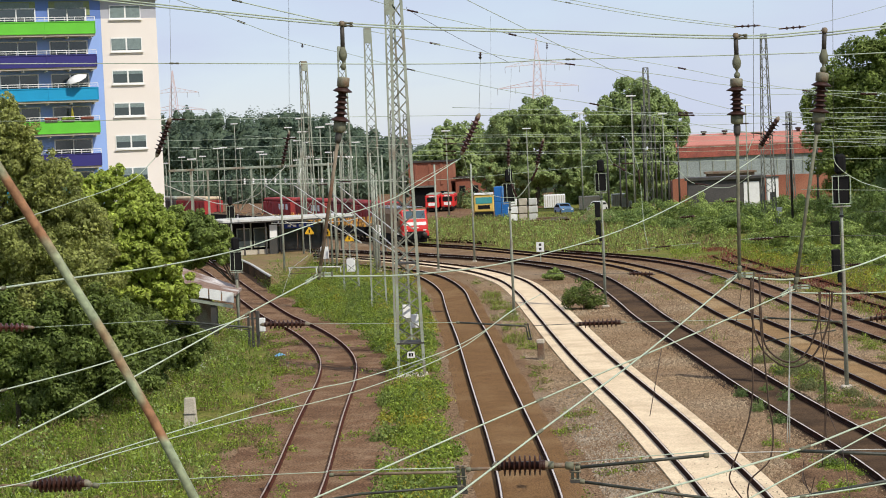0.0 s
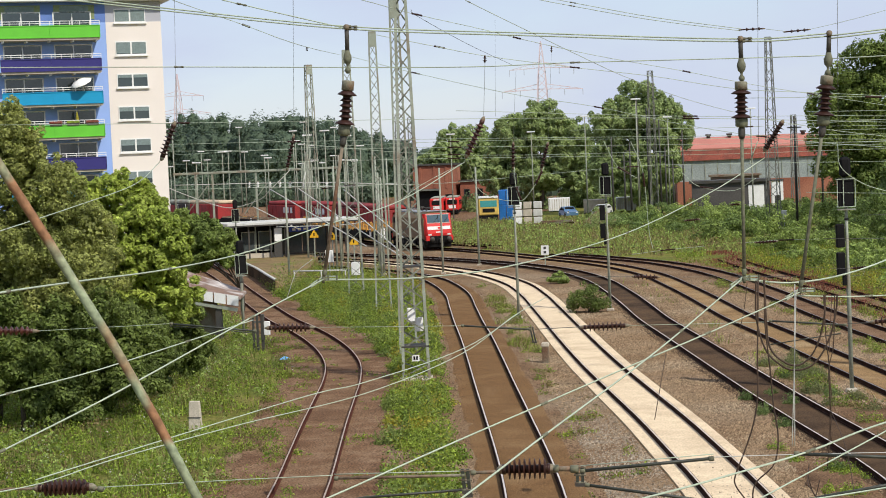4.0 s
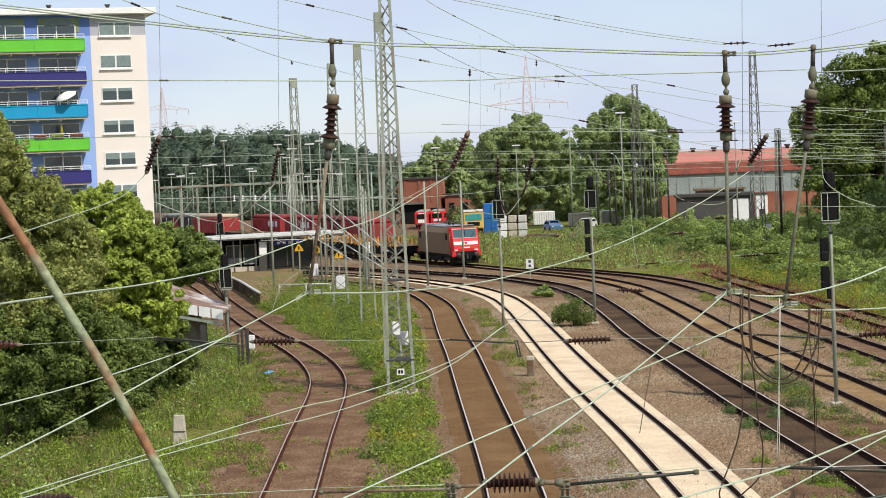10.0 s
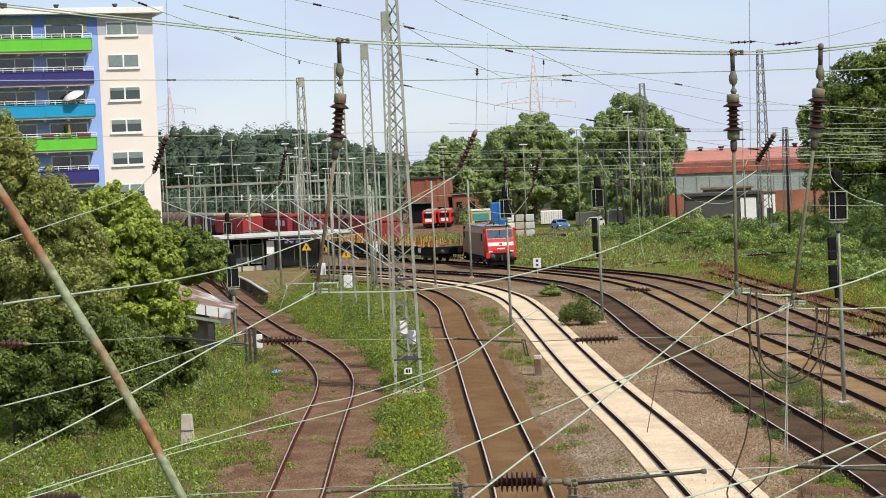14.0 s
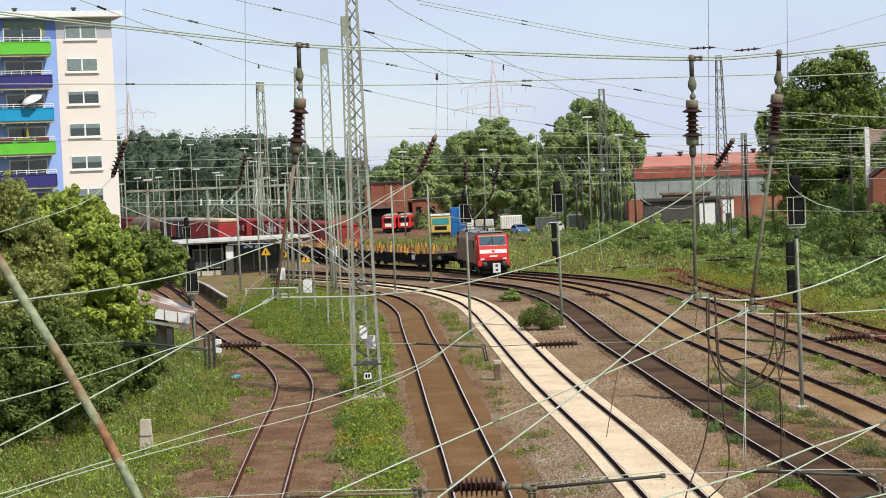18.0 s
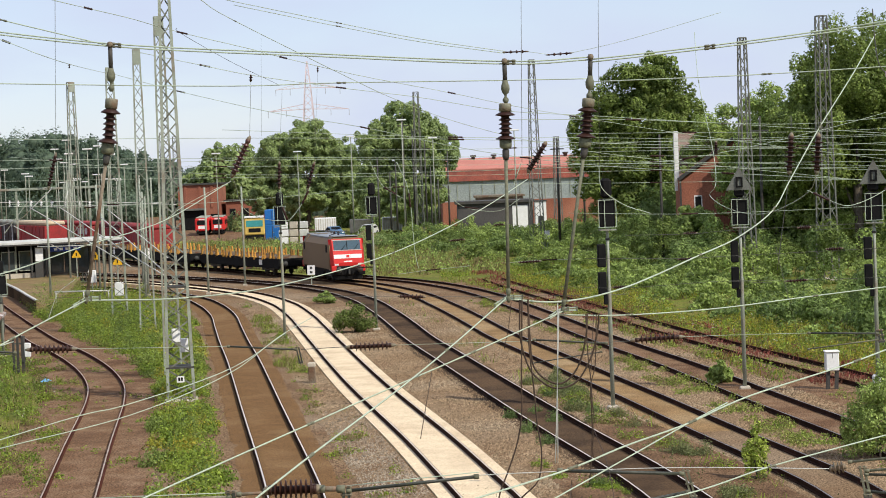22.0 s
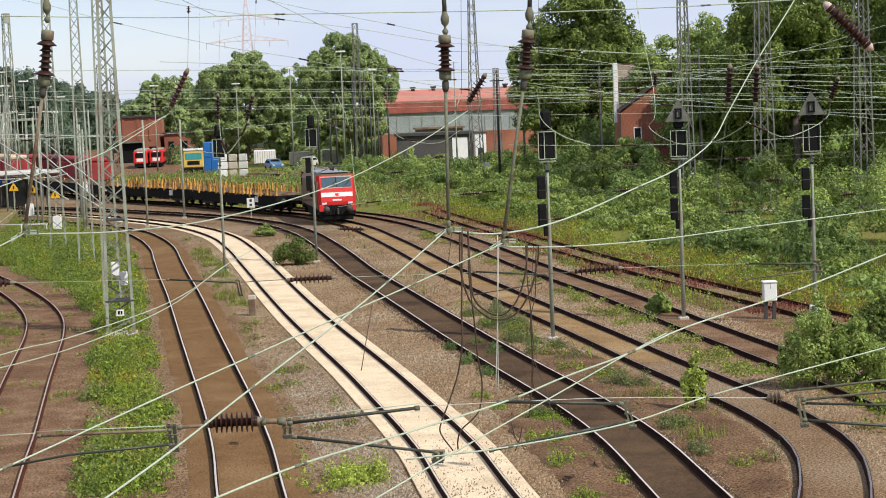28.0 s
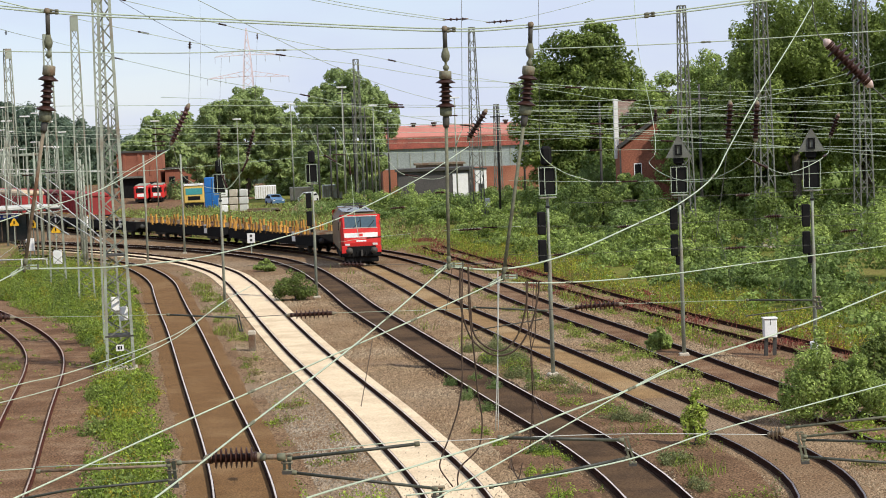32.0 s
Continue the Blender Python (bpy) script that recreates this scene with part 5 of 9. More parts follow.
    part("wall", mesh_of("wall", [(0.1, 0, -0.2), (11, 0, -0.2), (11, 0, 7.3), (5.6, 0, 11.0), (0.1, 0, 7.2), (0.1, 4, -0.2), (11, 4, -0.2), (11, 4, 7.3), (5.6, 4, 11.0), (0.1, 4, 7.2)],
                         [(0, 1, 2, 3, 4), (9, 8, 7, 6, 5), (0, 4, 9, 5), (1, 6, 7, 2), (4, 3, 8, 9), (3, 2, 7, 8)], brick), None, g, "red brick gable wall")
    part("verge", bars("verge", [((-0.2, -0.15, 7.05), (5.6, -0.15, 11.1), 0.28), ((11.2, -0.15, 7.1), (5.6, -0.15, 11.1), 0.28)], M["steel_dark"]), None, g, "dark verge of the roof")
    part("roof", mesh_of("roof", [(0.3, 4.0, 7.3), (8, 4.0, 7.3), (8, 9, 11.3), (0.3, 9, 11.3), (0.3, 4.0, 7.1), (8, 4.0, 7.1), (8, 9, 11.1), (0.3, 9, 11.1)], [(0, 1, 2, 3), (7, 6, 5, 4), (0, 4, 5, 1), (0, 3, 7, 4)], tiles), None, g, "brown tiled roof")
    part("rear_wall", boxes((0.4, 8, 4.4, 9, -0.2, 7.2)), brick, g)
    part("chimney", boxes((-0.12, 0.26, 3.4, 4.2, 6.0, 11.4)), M["white"], g, "white rendered chimney")
    part("downpipe", boxes((-0.05, 0.09, -0.14, -0.01, 0.0, 7.0)), M["steel_dark"], g)
    win = part("window", boxes((1.2, 1.9, -0.05, 0.03, 4.2, 5.6)), M["white"], g)
    part("pane", boxes((1.28, 1.82, -0.06, -0.052, 4.3, 5.5)), M["black"], win)


def rail_car(at, rz, length, label, front, size=1.0):
    red = bpy.data.materials.get("loco_red")
    t = thing("rail_car", at, label, "rail car", "parked rail vehicles", rz)
    t.matrix_basis = pose(*at, 0, 0, rz) @ Matrix.Scale(size, 4)
    bm = boxes((-1.42, 1.42, 0, length, 0.9, 3.5), bevel=0.18)
    part("body", bm, red, t)
    part("underframe", boxes((-1.2, 1.2, 0.3, length - 0.3, 0.3, 0.9)), M["black"], t)
    for y in (2.5, 5.0, length - 5.0, length - 2.5):
        part("wheelset", boxes((-0.8, 0.8, y - 0.45, y + 0.45, -0.02, 0.9), bevel=0.12), M["black"], t)
    part("roof", boxes((-1.2, 1.2, 0.4, length - 0.2, 3.5, 3.72), bevel=0.08), M["steel_green"], t)
    if front:
        part("windscreen", boxes((-1.0, 1.0, -0.04, 0.0, 2.15, 3.1), bevel=0.015), M["black"], t)
        part("front_panel", boxes((-0.75, 0.75, -0.03, 0.0, 1.35, 2.0), bevel=0.01), M["white"], t)
        part("destination_box", boxes((-0.6, 0.6, -0.05, 0.0, 3.16, 3.36)), M["white"], t)
    for x in (-0.875, 0.875):
        part("buffer", lathe("buffer", [(0.12, 0), (0.12, 0.3), (0.22, 0.31), (0.22, 0.36)], M["steel_dark"], 10, (x, 0, 1.0), (x, -0.4, 1.0)), None, t)
    for i in range(int(length / 2.2)):
        y = 1.4 + i * 2.2
        for s in (-1, 1):
            part("window", boxes((s * 1.43 - 0.012, s * 1.43 + 0.012, y, y + 1.3, 2.0, 2.9)), M["black"], t)
    return t


def parked_wagons():
    """Red wagons left standing on the siding behind the train."""
    l = LINES["eight"]
    s = np.concatenate([[0], np.cumsum(np.linalg.norm(np.diff(l, axis=0), axis=1))])
    start = float(np.interp(207.0, l[:, 1], s))
    for k, kind in enumerate(("red", "maroon", "red", "red")):
        mid = start + 7.5 + 15.2 * k
        a, b = (np.array([np.interp(mid + q, s, l[:, 0]), np.interp(mid + q, s, l[:, 1])]) for q in (-4.6, 4.6))
        w = covered_wagon(kind, "parked %s covered wagon on the siding behind the train" % ("dull maroon" if kind == "maroon" else "red"), "wagons on the siding")
        w.matrix_basis = pose((a[0] + b[0]) / 2, (a[1] + b[1]) / 2, 0.22, 0, 0, math.degrees(math.atan2(b[1] - a[1], b[0] - a[0]))) @ Matrix.Scale(0.93, 4)
        for i in range(3 if k > 1 else 0):
            part("pale_panel", boxes((-5.6 + 1.8 * i, -4.4 + 1.8 * i, 1.405, 1.42, 2.2, 3.0)), M["white"], w, "pale panel in the wagon side")


def parked_vehicles():
    parked_wagons()
    rail_car((-45.1, 287, 0), 6, 18, "parked red rail vehicle with white front panel", True, 0.74)
    rail_car((-43.0, 289, 0), 6, 15, "parked red rail vehicle with white front panel", True, 0.74)
    yel = material("works_yellow", (0.66, 0.44, 0.11), 0.5, 0, (0.52, 0.34, 0.09), 1.0, 0.6, 12, 0.1, 0.0)
    teal = glass("teal_glass", (0.06, 0.30, 0.30), 0.1)
    t = thing("works_vehicle", (-32.6, 252, 0), "yellow track maintenance vehicle with teal windscreen", "works vehicle", rz=8)
    part("cab", boxes((-1.35, 1.35, 0, 2.6, 0.9, 3.2), bevel=0.12), yel, t)
    part("windscreen", boxes((-1.1, 1.1, -0.04, 0.0, 2.0, 2.85), bevel=0.015), teal, t)
    part("grille", boxes((-0.8, 0.8, -0.05, 0.0, 1.3, 1.8)), M["black"], t)
    part("roof_cover", boxes((-1.3, 1.3, -0.1, 2.6, 3.2, 3.4)), M["white"], t)
    part("deck", boxes((-1.3, 1.3, 2.6, 10, 0.8, 1.4)), yel, t)
    part("underframe", boxes((-1.25, 1.25, 0.1, 10, 0.2, 0.9)), M["black"], t)
    blue = material("container_blue", (0.02, 0.15, 0.45), 0.5, 0, (0.02, 0.12, 0.36), 1.0, 0.6, 12, 0.1, 0.0)
    for k in range(2):
        c = thing("container", (-30.7, 256, 0.02 + 2.05 * k), "blue steel container in a stack of two", "container", "blue containers", rz=4)
        part("body", boxes((-1.0, 1.0, 0, 5, 0, 2.0), bevel=0.03), blue, c)
        for i in range(7):
            part("rib", boxes((-0.9 + 0.3 * i - 0.04, -0.9 + 0.3 * i + 0.04, -0.04, 0.0, 0.12, 1.9)), blue, c)
        part("door_bar", boxes((-0.03, 0.03, -0.07, -0.041, 0.1, 1.9)), M["steel_dark"], c)
    # pale containers further back
    for x, y, w, h, d in ((-20.0, 272, 3.0, 1.9, 4), (-15.6, 275, 2.8, 2.0, 4), (-26.2, 285, 3.2, 2.0, 4)):
        c = thing("container", (x, y, 0), "pale storage container in the yard", "container", "pale containers", rz=5)
        part("body", boxes((-w / 2, w / 2, 0, d, 0.1, h), bevel=0.04), M[("concrete", "wire_pale", "white")[int(w * 10) % 3]], c)
        for i in range(9):
            xx = -w / 2 + 0.2 + (w - 0.4) * i / 8
            part("rib", boxes((xx - 0.04, xx + 0.04, -0.03, 0.0, 0.2, h - 0.1)), M["concrete"], c)
        for xx in (-w / 2 + 0.15, w / 2 - 0.15):
            part("skid", boxes((xx - 0.1, xx + 0.1, 0, d, -0.05, 0.1)), M["steel_dark"], c)
    rng = random.Random(8)
    for k in range(9):
        w, h = rng.uniform(0.95, 1.2), 0.95
        x, lift = -27.0 + (k % 3) * 1.25, (k // 3) * (0.12 + h * 0.88)
        c = thing("crate", (x, 237, lift), "pale wrapped block in a stack at the yard's edge", "crate", "stacked pale blocks", rz=rng.uniform(-3, 3))
        part("block", boxes((-w / 2, w / 2, -0.5, 0.5, 0.12, 0.12 + h * 0.88), bevel=0.05), M[("white", "concrete", "wire_pale")[k % 3]], c)
        for q in (-0.4, 0.3):
            part("pallet_board", boxes((-w / 2, w / 2, q, q + 0.12, 0.0, 0.12)), M["steel_rust"], c)
    # timber baulks lying before the stacks
    for k in range(9):
        b = thing("timber_baulk", (-22.6 + rng.uniform(-1.6, 1.6), 229 + rng.uniform(-0.8, 0.8), 0.02 + 0.24 * (k // 4)), "dark old timber baulk lying in a pile", "timber", "old timber baulks", rz=rng.uniform(-12, 12))
        part("baulk", boxes((-1.9, 1.9, -0.13, 0.13, 0, 0.22), bevel=0.02), M["steel_rust"] if k % 3 else M["rail_side"], b)
        part("end_face", boxes((1.9, 1.91, -0.11, 0.11, 0.02, 0.2)), M["concrete"], b)
    # heap of tipped spoil
    V, F, n = [], [], 20
    for j in range(7):
        for i in range(n):
            q, f = 2 * math.pi * i / n, j / 6
            r = 2.5 * f * (1 + 0.18 * noise.noise(Vector((math.cos(q) * 2, math.sin(q) * 2, f))))
            V.append((r * math.cos(q) * 1.15, r * math.sin(q), 2.1 * (1 - f) ** 1.15 + 0.14 * noise.noise(Vector((math.cos(q) * 3 * f, math.sin(q) * 3 * f, 7))) - 0.12))
    F = [(j * n + i, j * n + (i + 1) % n, (j + 1) * n + (i + 1) % n, (j + 1) * n + i) for j in range(6) for i in range(n)]
    h = thing("spoil_heap", (-16.3, 231, 0), "grey-brown heap of tipped earth in the yard", "earth heap")
    part("heap", mesh_of("heap", V, F, M["gravel"], True), None, h)
    # parked cars
    for x, y, rz, col, label in ((-22.6, 259, 20, (0.10, 0.20, 0.34), "parked blue hatchback in the yard"), (-18.3, 263, -15, (0.72, 0.72, 0.70), "parked white car in the yard")):
        paint = material("car_paint", col, 0.3, 0.2, tuple(q * 0.85 for q in col), 1.0, 0.4, 20, 0.05, 0.0, spec=0.5)
        c = thing("car", (x, y, 0), label, "car", "cars parked in the yard", rz=rz)
        prof = [(-0.85, -2.0, 0.28), (-0.85, -2.05, 0.75), (-0.84, -1.0, 0.92), (-0.68, -0.35, 1.42), (-0.68, 1.2, 1.45), (-0.82, 1.9, 0.95), (-0.85, 2.0, 0.5), (-0.85, 1.95, 0.28)]
        k = len(prof)
        W = prof + [(-q[0], q[1], q[2]) for q in prof]
        part("body", mesh_of("body", W, [tuple(range(k))[::-1], tuple(range(k, 2 * k))] + [(i, (i + 1) % k, (i + 1) % k + k, i + k) for i in range(k)], paint), None, c)
        part("windscreen", mesh_of("windscreen", [(-0.72, -0.93, 0.965), (0.72, -0.93, 0.965), (0.6, -0.42, 1.385), (-0.6, -0.42, 1.385)], [(0, 1, 2, 3)], M["black"]), None, c)
        for sd in (-1, 1):
            part("side_window", mesh_of("side_window", [(sd * 0.853, -0.85, 0.95), (sd * 0.69, -0.35, 1.36), (sd * 0.69, 1.15, 1.38), (sd * 0.83, 1.6, 0.98)], [(0, 1, 2, 3)], M["black"]), None, c)
            for yy in (-1.3, 1.3):
                part("wheel", lathe("wheel", [(0.18, 0), (0.3, 0.02), (0.3, 0.18), (0.18, 0.2)], M["black"], 14, (sd * 0.9 - 0.1 * sd - 0.1, yy, 0.3), (sd * 0.9 - 0.1 * sd + 0.1, yy, 0.3)), None, c)
            part("headlight", boxes((sd * 0.62 - 0.14, sd * 0.62 + 0.14, -2.07, -2.04, 0.6, 0.74)), M["white"], c)


def station():
    t = thing("platform", (0, 0, 0), "station platform with pale edge and tan paving", "platform", kind="structure")
    l = offset_line("one", 127.2, 197, -2.25)
    n = len(l)
    w = np.clip(np.linspace(0.8, 15.0, n), 0.8, 6.5)
    nr = normals_of(l)
    V = []
    for i, (p, q, k) in enumerate(zip(l, nr, w)):
        a, b = p, p - q * k
        low = float(np.interp(i / n, (0, 0.12, 0.3), (0.1, 0.25, 0.9)))
        V += [(a[0], a[1], -0.1), (a[0], a[1], 0.9), (b[0], b[1], low), (b[0], b[1], -0.1)]
    F = [(i * 4 + j, i * 4 + j + 1, i * 4 + j + 5, i * 4 + j + 4) for i in range(n - 1) for j in (1, 2)] + [(3, 2, 1, 0)]
    part("slab", mesh_of("slab", V, F, M["paving"]), None, t)
    # dark material paints in the shade under the platform's lip
    part("side_wall", mesh_of("side_wall", V, [(i * 4, i * 4 + 1, i * 4 + 5, i * 4 + 4) for i in range(n - 1)], M["dirt_dark"]), None, t, "platform wall facing the track, darkened for shade")
    part("edge", sweep("edge", l, [(0.03, -0.06), (0.03, 0.04), (-0.15, 0.04), (-0.15, 0.0)], M["wire_pale"], 0.902), None, t, "white platform edge line")
    k = thing("platform_kiosk", (-41.0, 160, 0.9), "dark glazed waiting room on the platform", "waiting room", rz=28)
    part("wall", boxes((-2.0, 2.0, 0.6, 5, 0, 2.7)), M["black"], k)
    part("plinth", boxes((-2.0, 2.0, 0, 0.6, 0, 0.4)), M["concrete"], k)
    for x in (-1.95, -0.02, 1.9):
        part("mullion", boxes((x - 0.05, x + 0.05, -0.02, 0.08, 0.4, 2.7)), M["steel_green"], k)
    for x in (-1.3, 0.2):
        win = part("window", boxes((x, x + 1.2, -0.05, 0.0, 0.6, 2.3)), M["steel_green"], k)
        part("pane", boxes((x + 0.07, x + 1.13, -0.06, -0.051, 0.68, 2.22)), glass("kiosk_pane", (0.05, 0.06, 0.06)), win)
    c = thing("platform_canopy", (-41.0, 160, 0.9), "long pale platform canopy on steel posts", "canopy", rz=28)
    part("roof", boxes((-2.8, 9.0, -1.4, 4.4, 2.85, 3.1), bevel=0.03), M["wire_pale"], c)
    for x in (3.2, 5.0, 6.8, 8.5):
        part("post", boxes((x - 0.08, x + 0.08, 1.4, 1.56, 0, 2.85)), M["steel_dark"], c)
    part("name_board", boxes((2.9, 5.5, -0.2, -0.15, 2.1, 2.5)), material("sign_blue", (0.02, 0.05, 0.30), 0.5), c, "dark blue station board with pale bars")
    for x in (3.2, 3.7, 4.2, 4.9):
        part("board_bar", boxes((x, x + 0.28, -0.215, -0.201, 2.2, 2.4)), M["white"], c, "pale bar of lettering")
    for x in (-2.5, -0.9, 1.0, 2.3):
        part("post", boxes((x - 0.06, x + 0.06, -1.2, -1.08, 0, 2.85)), M["steel_dark"], c)
    pane = glass("screen_pane", (0.035, 0.05, 0.055))
    for i in range(4):
        x = 2.15 + 1.2 * i
        w_s = part("wind_screen", boxes((x, x + 1.16, 1.6, 1.66, 0.1, 2.3)), M["steel_dark"], c, "dark glazed wind screen")
        part("pane", boxes((x + 0.06, x + 1.1, 1.585, 1.599, 0.25, 2.2)), pane, w_s)
    part("gutter", boxes((-2.9, 9.1, -1.5, -1.4, 2.78, 2.9)), M["steel_dark"], c)
    p = thing("poster_case", (-39.1, 160.2, 0.9), "pale poster in a dark case by the waiting room", "poster", rz=28)
    part("case", boxes((-0.38, 0.38, -0.06, 0.06, 0.0, 2.6)), M["steel_dark"], p)
    part("poster", boxes((-0.33, 0.33, -0.07, -0.062, 1.4, 2.5)), M["white"], p)
    # shelter over the stairs, its roof falling with the steps
    s = thing("stair_shelter", (-26.6, 93.0, 0), "stair shelter with weathered pale roof and white fascia", "shelter")
    roofm = material("shelter_roof", (0.23, 0.15, 0.105), 0.8, 0, (0.17, 0.10, 0.07), 0.8, 0.9, 10, 0.25, 0.2, (0.62, 0.58, 0.54), 0.55)
    top = [(-2.3, 0, 3.15), (1.8, 0, 2.31), (0.95, 4.6, 2.32), (-3.0, 4.6, 3.75)]
    part("roof", mesh_of("roof", top + [(x, y, z - 0.12) for x, y, z in top], [(0, 1, 2, 3), (7, 6, 5, 4), (0, 4, 5, 1), (1, 5, 6, 2), (2, 6, 7, 3), (3, 7, 4, 0)], roofm), None, s)
    for k in range(6):
        a, b = k / 6 + 0.01, (k + 1) / 6 - 0.01
        P = [(-2.2 + 3.95 * f, -0.06, 3.10 - 0.73 * f) for f in (a, b)]
        part("fascia_panel", mesh_of("fascia_panel", [P[0], P[1], (P[1][0], -0.06, P[1][2] - 0.5), (P[0][0], -0.06, P[0][2] - 0.5), (P[0][0], -0.01, P[0][2]), (P[1][0], -0.01, P[1][2]), (P[1][0], -0.01, P[1][2] - 0.5), (P[0][0], -0.01, P[0][2] - 0.5)],
                                     [(0, 1, 2, 3), (7, 6, 5, 4), (0, 4, 5, 1), (3, 2, 6, 7)], M["white"]), None, s)
    part("lower_beam", bars("lower_beam", [((-2.2, 0.1, 2.4), (1.6, 0.1, 1.68), 0.16)], M["steel_green"]), None, s)
    for x, z in ((0.6, 1.85), (-1.6, 2.25)):
        part("post", boxes((x - 0.14, x + 0.14, 0.1, 0.4, 0, z)), M["steel_dark"], s)
    part("side_wall", boxes((-2.3, 0.2, 1.2, 1.4, 0, 2.2)), M["steel_rust"], s)


def pylons():
    """Far high-voltage masts in red and white, the paint paled to imitate haze."""
    pink = material("pylon_hazed_paint", (0.66, 0.60, 0.63), 0.8, 0, (0.62, 0.42, 0.42), 0.06, 0.7, 3, 0.1, 0.0)
    grey = material("pylon_grey", (0.45, 0.47, 0.52), 0.8, 0, (0.40, 0.42, 0.46), 0.06, 0.7, 3, 0.1, 0.0)
    for x, y, h, w in ((-78.7, 800, 55.5, 8), (-281, 950, 57, 7)):
        t = thing("power_pylon", (x, y, 0), "distant red and white high-voltage pylon", "pylon", "far pylons")
        waist = h - 13

        def half(z):
            return w / 2 + (1.3 - w / 2) * min(1, z / waist) if z < waist else 1.3 * (h - z) / (h - waist) + 0.1
        for sx, sy in ((-1, -1), (1, -1), (1, 1), (-1, 1)):
            part("leg", bars("leg", [((sx * half(a), sy * half(a), a), (sx * half(b), sy * half(b), b), 0.34) for a, b in ((0, waist), (waist, h))], pink), None, t)
        br = []
        zs = np.linspace(0, h - 1, 19)
        for z0, z1 in zip(zs, zs[1:]):
            br += [((-half(z0), -half(z0), z0), (half(z1), -half(z1), z1), 0.2), ((half(z0), -half(z0), z0), (-half(z1), -half(z1), z1), 0.2)]
        part("bracing", bars("bracing", br, pink), None, t)
        for z, l in ((h - 11, 13.5), (h - 20, 17)):
            for s in (-1, 1):
                rows = [((0, 0, z), (s * l, 0, z - 0.6), 0.3), ((s * 1.2, 0, z + 2.2), (s * l, 0, z - 0.6), 0.26)]
                rows += [((s * l * k / 5, 0, z - 0.12 * k), (s * (l * (k + 0.5) / 5), 0, z + 2.2 - 0.56 * (k + 0.5)), 0.18) for k in range(1, 5)]
                part("cross_arm", bars("cross_arm", rows, pink), None, t)
                part("insulator_string", bars("insulator_string", [((s * l, 0, z - 0.6), (s * l, 0, z - 3.2), 0.25)], grey), None, t)
                part("insulator_string", bars("insulator_string", [((s * l * 0.55, 0, z - 0.3), (s * l * 0.55, 0, z - 3.0), 0.25)], grey), None, t)


def floodlights():
    spots = [(-63, 210, 14), (-78, 235, 13), (-88, 290, 15), (-70, 300, 14), (-60, 285, 14), (-54, 250, 13), (-100, 320, 15), (-48, 235, 12), (-20, 260, 13.5), (-12, 240, 15), (-9, 265, 13), (2, 230, 13), (-40, 270, 12), (-30, 285, 12), (14, 215, 13), (-75, 330, 16), (-92, 350, 16)]
    rng = np.random.default_rng(41)
    for k in range(30):
        y = rng.uniform(215, 370)
        spots.append((y * rng.uniform(-0.335, -0.19), y, rng.uniform(8.5, 12.5)))
    for i, (x, y, h) in enumerate(spots):
        t = thing("yard_lamp", (x, y, 0), "tall slim yard lamp with flat white heads", "lamp post", "yard lamps")
        part("pole", lathe("pole", [(0.11, 0), (0.06, h)], M["steel_green"], 8), None, t)
        part("lamp_head", boxes((-0.62, 0.62, -0.2, 0.2, h, h + 0.18), bevel=0.03), M["white"], t)


def foliage(rng, blobs, n, size, hollow=0.55, jitter=0.55):
    pts, way = crown_points(rng, blobs, n, hollow)
    return leaf_quads(rng, pts, size, way, three=True, jitter=jitter)


def masses(rng, blobs, k=0.82):
    """Lumpy closed bodies that fill distant crowns."""
    V, F = [], []
    for b in blobs:
        o, seed = len(V), rng.uniform(0, 90)
        for j in range(1, 8):
            for i in range(12):
                q, f = 2 * math.pi * i / 12, math.pi * j / 8
                d = Vector((math.sin(f) * math.cos(q), math.sin(f) * math.sin(q), math.cos(f)))
                r = k * (1 + 0.35 * noise.noise(d * 1.9 + Vector((seed, 0, 0))))
                V.append((b[0] + d.x * b[3] * r, b[1] + d.y * b[4] * r, b[2] + d.z * b[5] * r))
        F += [(o + j * 12 + i, o + j * 12 + (i + 1) % 12, o + j * 12 + 12 + (i + 1) % 12, o + j * 12 + 12 + i) for j in range(6) for i in range(12)]
        F += [tuple(o + i for i in range(12))[::-1], tuple(o + 72 + i for i in range(12))]
    return V, [f[::-1] for f in F]


